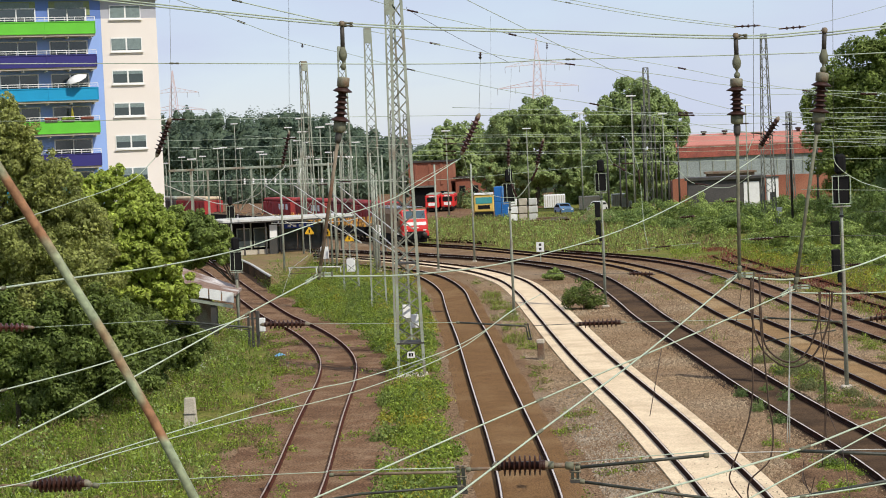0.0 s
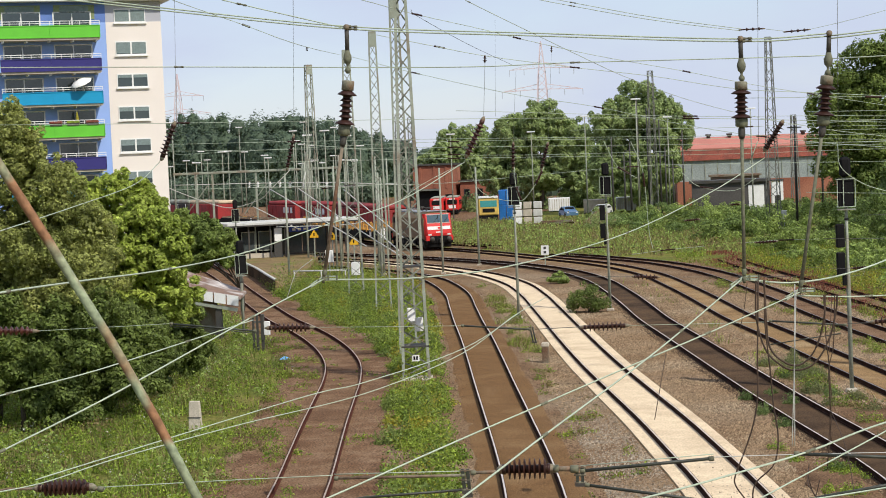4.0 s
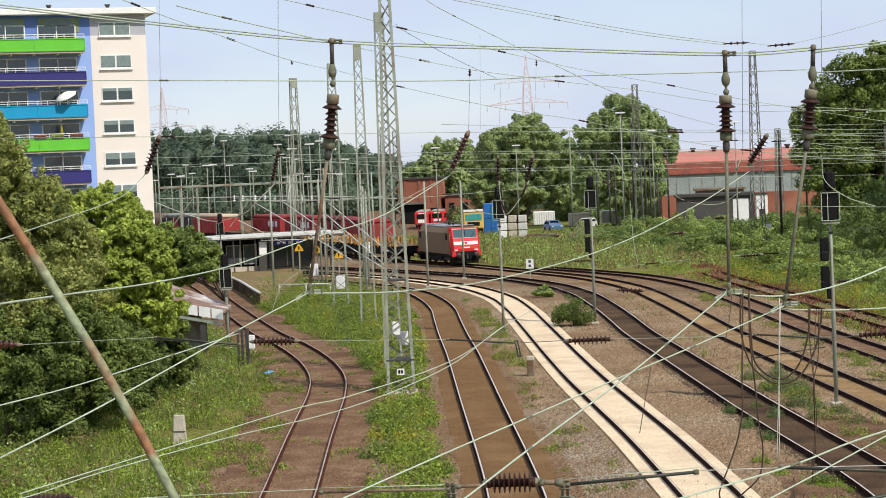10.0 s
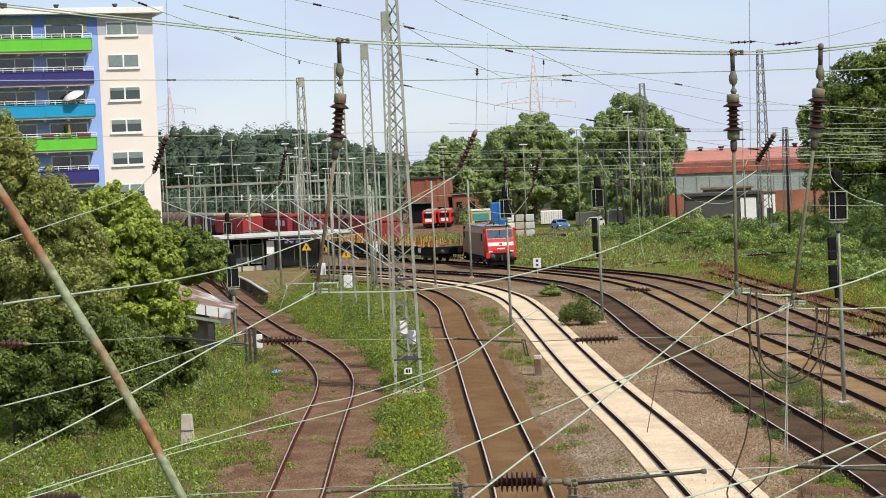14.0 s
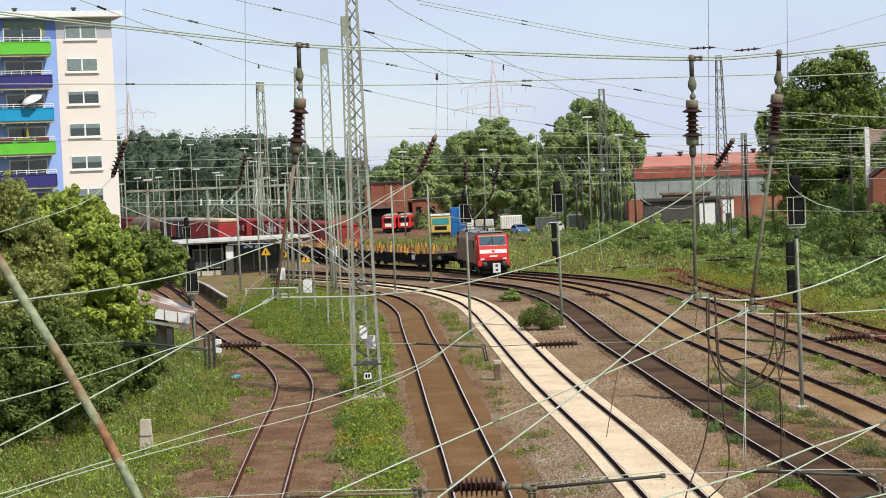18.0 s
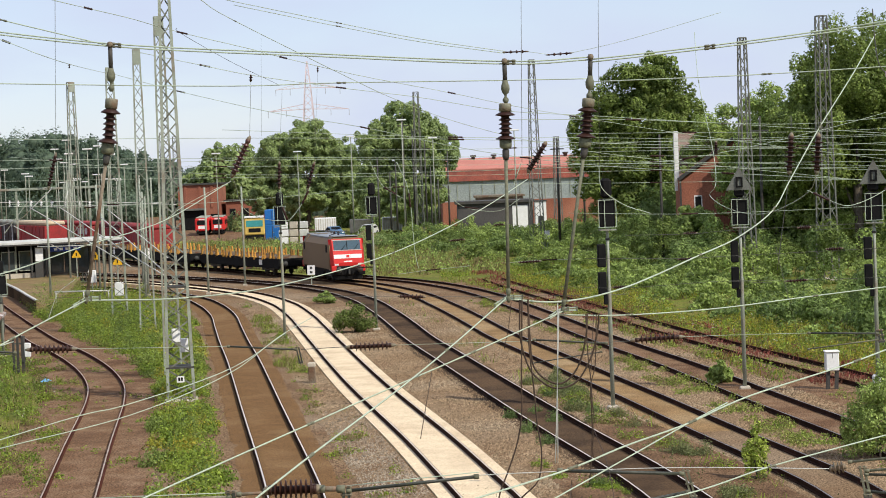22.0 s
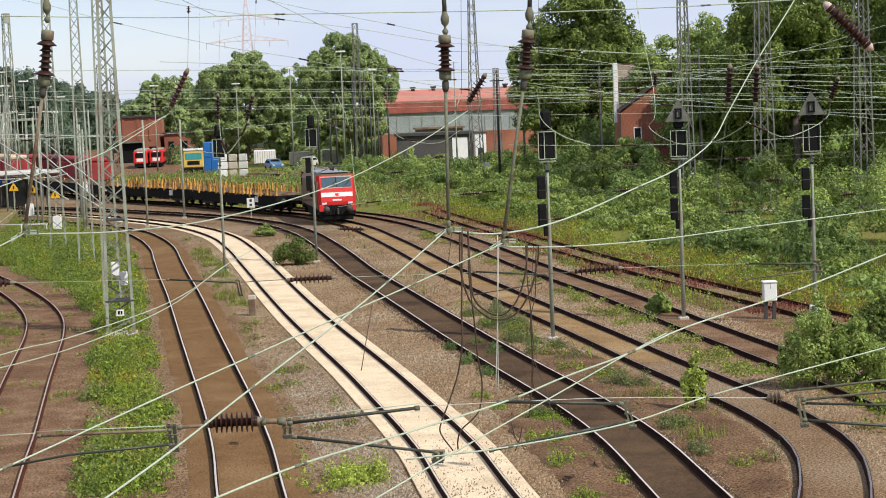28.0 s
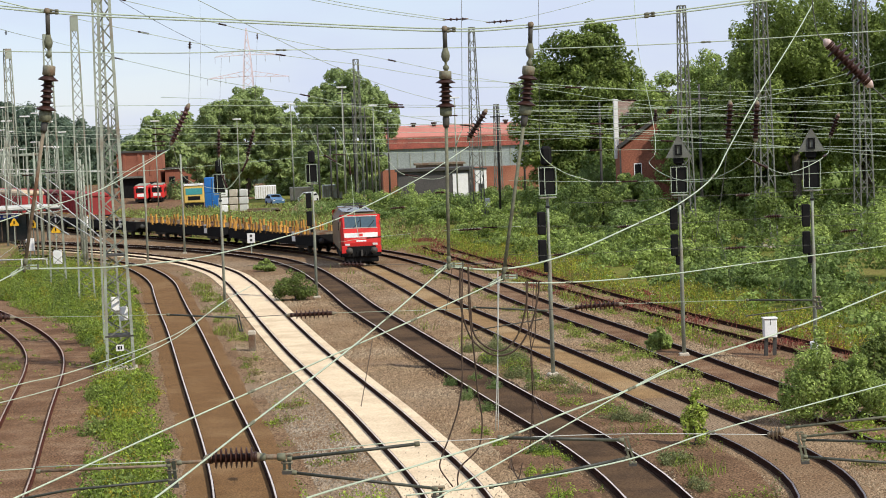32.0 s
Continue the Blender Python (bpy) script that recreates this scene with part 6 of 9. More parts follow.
def woods():
    rng = np.random.default_rng(7)
    # wooded ridge
    t = thing("wood", (0, 0, 0), "dark green wood behind the yard", "wood", kind="stuff")
    blobs = []
    for i in range(150):
        x = rng.uniform(-190, -62)
        y = rng.uniform(455, 560)
        # the ridge line falls towards the yard's throat
        f = np.interp(x * 500 / y, [-200, -150, -115, -108, -100, -92, -86, -60], [12.5, 15.2, 14.8, 13.2, 9.4, 7.2, 3.0, 0.5])
        h = (8.93 + f * y / 500) * rng.uniform(0.86, 1.0) / 1.03
        blobs.append((x, y, h * 0.55, rng.uniform(5, 9), 5, h * 0.5))
    small = sub_blobs(rng, blobs, 9, 0.34)
    part("crowns", quads("crowns", foliage(rng, small + blobs, 210000, 0.62, 0.6, 0.28), M["leaf_forest_hazed"]), None, t)
    part("inner_crowns", mesh_of("inner_crowns", *masses(rng, small + blobs, 0.58), M["leaf_forest_hazed"], True), None, t)

    t = thing("hedge", (0, 0, 0), "low dark shrubs at the far side of the yard", "shrubs", kind="stuff")
    blobs = [(rng.uniform(-175, -24), rng.uniform(385, 445), 2.2, rng.uniform(3, 6), 3, rng.uniform(3, 6.5)) for _ in range(90)]
    part("inner_thicket", mesh_of("inner_thicket", *masses(rng, blobs, 0.6), M["leaf_forest_hazed"], True), None, t)
    part("thicket", quads("thicket", foliage(rng, sub_blobs(rng, blobs, 4, 0.42) + blobs, 60000, 0.55, 0.5), M["leaf_forest_hazed"]), None, t)

    t = thing("hedge", (0, 0, 0), "low green shrubs before the brick sheds", "shrubs", kind="stuff")
    blobs = [(rng.uniform(-43, -7), rng.uniform(298, 312), 0.8, rng.uniform(1.0, 2.4), 1.2, rng.uniform(1.2, 2.6)) for _ in range(46)]
    part("thicket", quads("thicket", foliage(rng, sub_blobs(rng, blobs, 6, 0.36) + blobs, 30000, 0.3, 0.5), M["leaf_far_hazed"]), None, t)

    def grove(name, at, specs, leaves, size, mat, label, seed, trunk=0.35):
        return tree(name, at, specs, leaves, size, mat, label, "tree", trunk, seed, "large trees", 64, 0.205)

    grove("tree", (-30.2, 300, 0), [(0, 0, 12.9, 5.6, 4, 4.9), (-4.6, 0, 10, 4.2, 3.5, 4.8), (4.8, 0, 10.6, 4.3, 3.5, 4.8), (-1, 0, 5.5, 6, 4, 4), (6.8, 0, 6, 3.6, 3, 4.4), (-6.5, 0, 5.6, 3.2, 3, 3.6)], 105000, 0.27, M["leaf_far_hazed"], "broad leafy tree with full green crown", 11)
    grove("tree", (-13.3, 270, 0), [(0, 0, 13.6, 5.2, 4, 5), (-3.8, 0, 11, 3.8, 3, 5), (4.2, 0, 11, 3.6, 3, 5), (0, 0, 6, 6, 4, 4.4), (-4.6, 0, 6.5, 3.2, 3, 4)], 95000, 0.26, M["leaf_far_hazed"], "large leafy tree with loose crown", 12)
    grove("tree", (13.8, 190, 0), [(0.5, 0, 14, 5, 4, 5.6), (-3.6, 0, 11.5, 3.2, 3, 4.5), (4.4, 0, 12, 3.2, 3, 4.8), (-2, 0, 8, 5, 4, 5), (3, 0, 8, 4.5, 4, 5), (1.8, 0, 16.6, 3, 3, 3)], 80000, 0.22, M["leaf_near"], "tall dense dark green tree", 13)
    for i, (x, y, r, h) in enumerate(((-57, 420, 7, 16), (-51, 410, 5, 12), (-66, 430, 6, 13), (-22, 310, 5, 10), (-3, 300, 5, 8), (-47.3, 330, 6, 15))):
        grove("tree", (x, y, 0), [(0, 0, h * 0.62, r, 4, h * 0.38), (r * 0.6, 0, h * 0.4, r * 0.7, 4, h * 0.3), (-r * 0.6, 0, h * 0.42, r * 0.7, 4, h * 0.3)], 12000, 0.55, M["leaf_far_hazed"], "tree at the far edge of the yard", 20 + i)
    # right-hand tree belt
    for i, (x, y, r, h) in enumerate(((23.2, 160, 5.2, 14.8), (28, 150, 6, 20), (34, 152, 6, 21), (41, 150, 6, 19), (25, 168, 5, 16), (31, 165, 6, 21), (47, 160, 7, 20), (20.5, 175, 4, 14), (16.2, 160, 2.2, 5.2), (25.2, 157, 3.4, 13), (26.5, 156, 5, 17.5), (37, 146, 5, 18))):
        grove("tree", (x, y, 0), [(0, 0, h * 0.7, r * 0.75, 4, h * 0.3), (-r * 0.5, 0, h * 0.5, r * 0.6, 4, h * 0.28), (r * 0.5, 0, h * 0.48, r * 0.6, 4, h * 0.28), (0, -1, h * 0.25, r * 0.9, 4, h * 0.25)][:3 if x > 26 else 4], 40000, 0.19, M["leaf_scrub" if x < 26 else "leaf_near"], "tall dense tree of the belt beside the line", 40 + i)
    t = thing("undergrowth", (0, 0, 0), "shady undergrowth below the tree belt", "undergrowth", kind="stuff")
    blobs = [(rng.uniform(13, 54), rng.uniform(180, 194), 2.4, rng.uniform(1.6, 3.2), 1.8, rng.uniform(2.6, 4.8)) for _ in range(70)]
    part("thicket", quads("thicket", foliage(rng, sub_blobs(rng, blobs, 7, 0.38) + blobs, 90000, 0.24, 0.6), M["leaf_thicket"]), None, t)
    part("inner_thicket", mesh_of("inner_thicket", *masses(rng, blobs, 0.6), M["leaf_thicket"], True), None, t)
    # scrub right of the tracks
    t = thing("scrub", (0, 0, 0), "dense green scrub and brambles beside the sidings", "scrub", kind="stuff")
    edge = ([70, 92, 130, 160, 200, 235], [17, 14.5, 9, 2.5, -9, -18])
    tints = {"leaf_scrub": [], "leaf_thicket": [], "leaf_near": []}

    def tint(x, y):
        v = noise.noise(Vector((x * 0.16, y * 0.10, 4.0))) + rng.normal(0, 0.22)
        return tints["leaf_scrub" if v > 0.05 else "leaf_near" if v > -0.12 else "leaf_thicket"]

    for i in range(250):
        y = rng.uniform(88, 235)
        back = rng.uniform(0, 1) ** 0.9 * 32
        x = np.interp(y, *edge) + back
        r = rng.uniform(0.9, 2.5)
        h = r * rng.uniform(0.8, 1.35) + min(1.9, back * 0.24) * rng.uniform(0.0, 1.4)
        h *= np.interp(y, [150, 200], [1.0, 0.68])
        tint(x, y).append((x, y, h * 0.42, r, r * 0.9, h * 0.62))
    # low bramble mounds close to the overgrown siding
    for i in range(120):
        y = rng.uniform(74, 150)
        x = at_line("seven", np.array([y]))[0] + 4.6 + rng.uniform(0, 1) ** 0.7 * 8.5
        h, r = rng.uniform(0.7, 1.8), rng.uniform(0.7, 1.6)
        tint(x, y).append((x, y, h * 0.32, r, r * 0.9, h * 0.62))
    whole = sum(len(v) for v in tints.values())
    for m, blobs in tints.items():
        part("thicket", quads("thicket", foliage(rng, sub_blobs(rng, blobs, 10, 0.36), int(430000 * len(blobs) / whole), 0.15, 0.8, 0.3), M[m]), None, t)


def left_bank():
    tree("tree", (-26.5, 65, 0), [(1.3, 0, 9.9, 1.3, 1.4, 1.7), (2.2, 0, 8.2, 1.5, 1.5, 1.8), (1.2, 0, 6.4, 2.6, 2.2, 2.4), (3.2, 0, 5.2, 2.2, 2, 1.9), (-1, 0, 6.4, 3, 3, 3.6), (0.4, 0, 10.6, 1.3, 1.3, 1.5), (2.9, 1.5, 6.6, 1.6, 1.5, 1.6)],
         125000, 0.085, M["leaf_grey"], "grey-green birch-like tree with drooping fine foliage", trunk=0.2, seed=1, per=60, scale=0.19)
    # lower foliage split off the birch, its shade put into darker leaves
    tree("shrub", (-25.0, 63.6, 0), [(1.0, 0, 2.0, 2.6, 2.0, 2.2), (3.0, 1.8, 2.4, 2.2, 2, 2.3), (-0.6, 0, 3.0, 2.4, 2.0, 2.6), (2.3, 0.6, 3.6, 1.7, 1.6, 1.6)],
         70000, 0.10, M["leaf_dark"], "shrub below the birch, darkened for shade", "shrub", 0.1, 6, "", 44, 0.22)
    tree("tree", (-24.1, 74, 0), [(1.7, 0, 5.7, 0.9, 1, 1.2), (-0.3, 0, 8.2, 0.8, 0.8, 0.9), (-1.6, 0, 7.7, 1.3, 1.2, 1.4), (0.3, 0, 7.4, 1.2, 1.2, 1.2), (1.1, 0, 6.6, 1.0, 1, 1.3), (-0.5, 0, 6, 2.1, 1.8, 1.9), (1.0, 0, 4.9, 1.3, 1.3, 1.5), (1.6, 0, 3.7, 1.3, 1.2, 1.3), (-1, 0, 4, 2.4, 2, 2)],
         85000, 0.12, M["leaf_bright"], "bright green maple with broad leaves", trunk=0.16, seed=2, per=50, scale=0.2)
    # the shade at the bank's foot is in this thicket's leaf colour
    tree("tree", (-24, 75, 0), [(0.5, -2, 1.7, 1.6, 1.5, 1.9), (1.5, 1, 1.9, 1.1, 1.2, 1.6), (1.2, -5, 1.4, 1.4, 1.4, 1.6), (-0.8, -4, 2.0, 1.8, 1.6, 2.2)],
         60000, 0.095, M["leaf_dark"], "dense thicket at the foot of the bank, shade in its leaf colour", trunk=0.1, seed=4, per=50, scale=0.2)
    tree("tree", (-30, 113, 0), [(-3, 0, 5.3, 1.5, 1.35, 1.5), (-1.5, -1, 4.4, 1.45, 1.3, 1.5), (-0.5, -1, 3.5, 0.85, 0.75, 0.9), (-3.1, 0, 3.6, 1.8, 1.6, 1.9), (-4.7, 1, 5.1, 1.3, 1.2, 1.4)],
         34000, 0.13, M["leaf_near"], "rounded dark green tree beside the siding", trunk=0.14, seed=3, per=30, scale=0.26)


def bushes():
    for x, y, r, h, s, mat, label in ((-8.25, 104.6, 1.3, 1.75, 51, "leaf_dark", "round green bush between the tracks"), (-12.1, 128.5, 0.8, 0.9, 52, "leaf_scrub", "small bush between the tracks"),
                                      (10.7, 55.2, 1.1, 2.9, 53, "leaf_scrub", "leafy green bush at the end of the siding"), (11.9, 55.6, 1.0, 2.3, 54, "leaf_scrub", "leafy green bush at the end of the siding"),
                                      (6.75, 52.3, 0.42, 1.75, 55, "leaf_bright", "young seedling tree beside the tan track"), (13.8, 60.5, 1.0, 2.3, 56, "leaf_dark", "dark conifer bush beside the siding"),
                                      (-15.2, 214, 2.2, 2.7, 58, "leaf_far_hazed", "rounded bush before the spoil heap"), (8.4, 75.0, 0.55, 1.0, 57, "leaf_scrub", "low bush over the end of the siding")):
        tree("bush", (x, y, 0), [(0, 0, h * 0.42, r * 0.8, r * 0.8, h * 0.42), (r * 0.5, 0.1, h * 0.32, r * 0.55, r * 0.5, h * 0.36), (-r * 0.5, 0, h * 0.35, r * 0.5, r * 0.5, h * 0.38), (r * 0.1, 0, h * 0.75, r * 0.4, r * 0.4, h * 0.28)], 1500 if r < 0.5 else 8800 if y < 60 else 5200, 0.062 if y < 60 else 0.075, M[mat], label, "bush", 0.03, s, "bushes between the tracks")


def grass_field(name, xy, h, w, mat, label, lean=0.35, leafy_share=0.0, rng=None):
    q = stems(rng, xy, h, w, lean)
    if leafy_share:
        k = int(len(xy) * leafy_share)
        c = np.stack([xy[:k, 0], xy[:k, 1], rng.uniform(0.05, h, k)], 1)
        q = np.concatenate([q, leaf_quads(rng, c, w * 3.2)])
    o = part(name, quads(name, q, mat))
    return tagged(o, label, "plants", kind="stuff")


def mounds(name, rng, xy, h, r, per, size, mat, label, lumpy=0.0, seed=0):
    """Low leafy plants: each a small heap of leaves, higher in the middle of a clump."""
    n = len(xy)
    hh = h * rng.uniform(0.35, 1.2, n)
    if lumpy:
        hh *= np.clip(0.7 + lumpy * (lump(xy[:, 0], xy[:, 1], 0.7, seed) + 0.6 * lump(xy[:, 0], xy[:, 1], 1.7, seed + 1)), 0.2, 3.0)
    d = rng.normal(size=(n, per, 3))
    d /= np.linalg.norm(d, axis=2)[:, :, None]
    d[:, :, 2] = np.abs(d[:, :, 2])
    c = np.stack([xy[:, 0], xy[:, 1], np.zeros(n)], 1)[:, None] + d * np.stack([np.full(n, r), np.full(n, r), hh], 1)[:, None] * rng.uniform(0.5, 1.0, (n, per, 1))
    o = part(name, quads(name, leaf_quads(rng, c.reshape(-1, 3), size, d.reshape(-1, 3) * np.array([1.4, 1.4, 0.3]), three=True), mat))
    return tagged(o, label, "plants", kind="stuff")


def herbs():
    rng = np.random.default_rng(5)

    def island(x, y):
        a, b = at_line("one", y) + 2.1, at_line("two", y) - 1.9
        inside = (x > a) & (x < b)
        edge = np.minimum(x - a, b - x)
        return inside * np.clip(0.1 + edge * 0.55 + 1.1 * lump(x, y, 0.35, 1) + 0.5 * lump(x, y, 1.1, 2), 0, 1)

    for mat, n, h, w, label, sh in (("blade", 9000, 0.55, 0.012, "tall grass between the tracks", 0.0), ("weed_yellow", 2600, 0.55, 0.016, "yellow flowering weeds between the tracks", 0.8)):
        xy = patchy(rng, n * 3, -36, -5, 46, 152, island)[:n]
        if mat == "weed_yellow":
            xy = xy[lump(xy[:, 0], xy[:, 1], 0.5, 4) > 0.12]
        grass_field("weeds", xy, h, w, M[mat], label, 0.35, sh, rng)

    def near_island(x, y):
        return island(x, y) * np.clip(1.6 - (y - 46) / 70, 0.25, 1)

    mounds("weeds", rng, patchy(rng, 60000, -36, -5, 42, 152, near_island)[:4400], 1.05, 0.28, 36, 0.06, M["weed"], "lush green weeds on the strip between the tracks", 1.6, 3)
    mounds("weeds", rng, patchy(rng, 60000, -36, -5, 42, 152, lambda x, y: near_island(x, y) * (lump(x, y, 0.45, 14) > 0.08))[:1500], 1.3, 0.3, 36, 0.07, M["leaf_near"], "taller dark leafy weeds between the tracks", 1.6, 3)
    mounds("weeds", rng, patchy(rng, 20000, -36, -5, 46, 152, lambda x, y: island(x, y) * (lump(x, y, 0.4, 12) > 0.1))[:1900], 1.15, 0.24, 22, 0.045, M["weed_yellow"], "yellow-green flowering weeds between the tracks")

    for mat, seed, n, h, label in (("leaf_near", 14, 150, 1.05, "bushy dark green weeds on the strip between the tracks"), ("weed", 18, 170, 0.95, "bushy bright green weeds on the strip between the tracks"), ("weed_yellow", 12, 90, 0.85, "bushy yellow-green weeds in flower on the strip")):
        xy = patchy(rng, 20000, -36, -5, 44, 130, lambda x, y: near_island(x, y) * (lump(x, y, 0.45, seed) > 0.1))[:n]
        mounds("weeds", rng, xy, h, 0.5, 170, 0.085, M[mat], label, 0.8, seed)

    def bank(x, y):
        return np.clip((at_line("one", y) - 1.8 - x) / 3.2, 0.18, 1) * (x < at_line("one", y) - 2.4 + 0.5 * lump(x, y, 0.5, 2)) * np.clip(0.55 + 1.2 * lump(x, y, 0.3, 3), 0, 1)

    for mat, n, h, w, label, sh in (("weed", 9000, 0.4, 0.022, "green weeds on the bank", 0.8), ("blade", 9000, 0.5, 0.012, "long grass on the bank", 0.0), ("weed_dry", 9000, 0.5, 0.012, "dry yellowish grass on the bank", 0.0)):
        grass_field("weeds", patchy(rng, n * 3, -34, -11, 46, 130, bank)[:n], h, w, M[mat], label, 0.35, sh, rng)

    mounds("weeds", rng, patchy(rng, 60000, -34, -11, 46, 125, bank)[:5600], 0.6, 0.32, 24, 0.068, M["weed"], "leafy green weeds covering the bank", 1.8, 7)
    mounds("weeds", rng, patchy(rng, 60000, -34, -11, 46, 125, lambda x, y: bank(x, y) * (lump(x, y, 0.4, 15) > 0.05))[:1400], 0.75, 0.34, 26, 0.085, M["leaf_scrub"], "taller pale green herbs on the bank", 1.8, 7)
    mounds("weeds", rng, patchy(rng, 60000, -34, -11, 46, 125, lambda x, y: bank(x, y) * (lump(x, y, 0.3, 16) > 0.02))[:2000], 0.5, 0.34, 20, 0.07, M["weed_dry"], "withered brownish herbs on the bank", 1.5, 9)

    mounds("weeds", rng, patchy(rng, 30000, -34, -11, 46, 110, bank)[:420], 0.8, 0.16, 9, 0.05, M["flower"], "white flower heads on the bank", 1.0, 7)

    def right(x, y):
        return (x > at_line("six", y) + 2.0 + 0.5 * lump(x, y, 0.4, 5)) * (np.abs(x - at_line("seven", y)) > 1.3) * (x < at_line("seven", y) + 16) * np.clip(0.25 + 1.3 * lump(x, y, 0.22, 6) + 0.25 * (x > at_line("seven", y) + 1.5), 0, 1)

    for mat, n, h, w, label, sh in (("blade", 15000, 0.36, 0.014, "yellow-green grass along the sidings", 0.0), ("weed", 12000, 0.36, 0.025, "weeds along the sidings", 0.8), ("weed_dry", 11000, 0.4, 0.014, "dry grass along the sidings", 0.0), ("weed_yellow", 8000, 0.4, 0.022, "yellow weeds along the sidings", 0.8)):
        grass_field("weeds", patchy(rng, n * 4, -5, 34, 52, 165, right)[:n], h, w, M[mat], label, 0.35, sh, rng)

    mounds("weeds", rng, patchy(rng, 40000, -5, 34, 52, 165, right)[:4600], 0.55, 0.4, 22, 0.085, M["weed"], "leafy weeds along the sidings", 1.8, 11)
    mounds("weeds", rng, patchy(rng, 40000, -5, 34, 52, 130, right)[:1500], 0.5, 0.36, 16, 0.09, M["weed_dry"], "straw-coloured weeds along the sidings", 1.8, 19)
    mounds("weeds", rng, patchy(rng, 60000, -5, 34, 60, 150, lambda x, y: right(x, y) * (x > at_line("seven", y) + 1.2) * (x < at_line("seven", y) + 6.5))[:1900], 0.5, 0.38, 18, 0.075, M["weed_yellow"], "yellow-green meadow along the foot of the scrub", 1.6, 25)
    mounds("weeds", rng, patchy(rng, 40000, -5, 34, 52, 130, right)[:260], 0.7, 0.2, 10, 0.06, M["flower"], "white flower heads along the sidings", 1.0, 11)

    def reds(x, y):
        return (np.abs(x - at_line("seven", y) - 0.6) < 2.4) * np.clip(2.6 * lump(x, y, 0.3, 8) + 0.3, 0, 1)

    grass_field("weeds", patchy(rng, 90000, -3, 20, 70, 160, reds)[:9500], 0.22, 0.026, M["weed_red"], "dark red sorrel growing over the siding", 0.3, 0.7, rng)

    def on_seven(x, y):
        d = np.abs(x - at_line("seven", y))
        return (d < 2.6) * (np.abs(d - 0.75) > 0.08) * np.clip(2.6 * lump(x, y, 0.28, 41) + 0.25, 0, 1)

    mounds("weeds", rng, patchy(rng, 60000, -3, 20, 58, 150, on_seven)[:1500], 0.3, 0.26, 16, 0.06, M["blade"], "grass tufts over the overgrown siding", 1.2, 43)

    def far(x, y):
        return (x > at_line("five", y) + 3.5) * np.clip(0.5 + lump(x, y, 0.1, 9), 0, 1)

    for mat, n, h, w, label, sh in (("blade", 9000, 0.6, 0.03, "long grass behind the train", 0.0), ("weed_dry", 5000, 0.6, 0.04, "tall withered weeds behind the train", 0.8)):
        grass_field("weeds", patchy(rng, n * 3, -60, 0, 160, 252, far)[:n], h, w, M[mat], label, 0.3, sh, rng)

    mounds("weeds", rng, patchy(rng, 30000, -60, 0, 160, 252, far)[:1900], 0.75, 0.7, 18, 0.17, M["leaf_scrub"], "tall leafy weeds behind the train", 1.8, 13)
    mounds("weeds", rng, patchy(rng, 30000, -60, 0, 160, 252, far)[:600], 0.7, 0.8, 16, 0.2, M["weed_dry"], "brownish weeds behind the train", 1.8, 13)

    def between(x, y):
        m = (np.abs(x - at_line("four", y) - 2.3) < 0.9) * (y < 75) + (np.abs(x - at_line("three", y) + 2.6) < 0.7) * (y > 78) * (y < 125) + 0.25 * (np.abs(x - at_line("five", y) + 2.4) < 0.8)
        return np.clip(m, 0, 1) * np.clip(3.0 * lump(x, y, 0.45, 10) - 0.5, 0, 1)

    grass_field("weeds", patchy(rng, 120000, -16, 12, 46, 130, between)[:4500], 0.38, 0.014, M["weed_dry"], "tufts of dry weeds in the ballast", 0.35, 0.5, rng)
    grass_field("weeds", patchy(rng, 120000, -16, 12, 46, 130, between)[:3500], 0.38, 0.016, M["weed"], "tufts of green weeds in the ballast", 0.35, 0.6, rng)


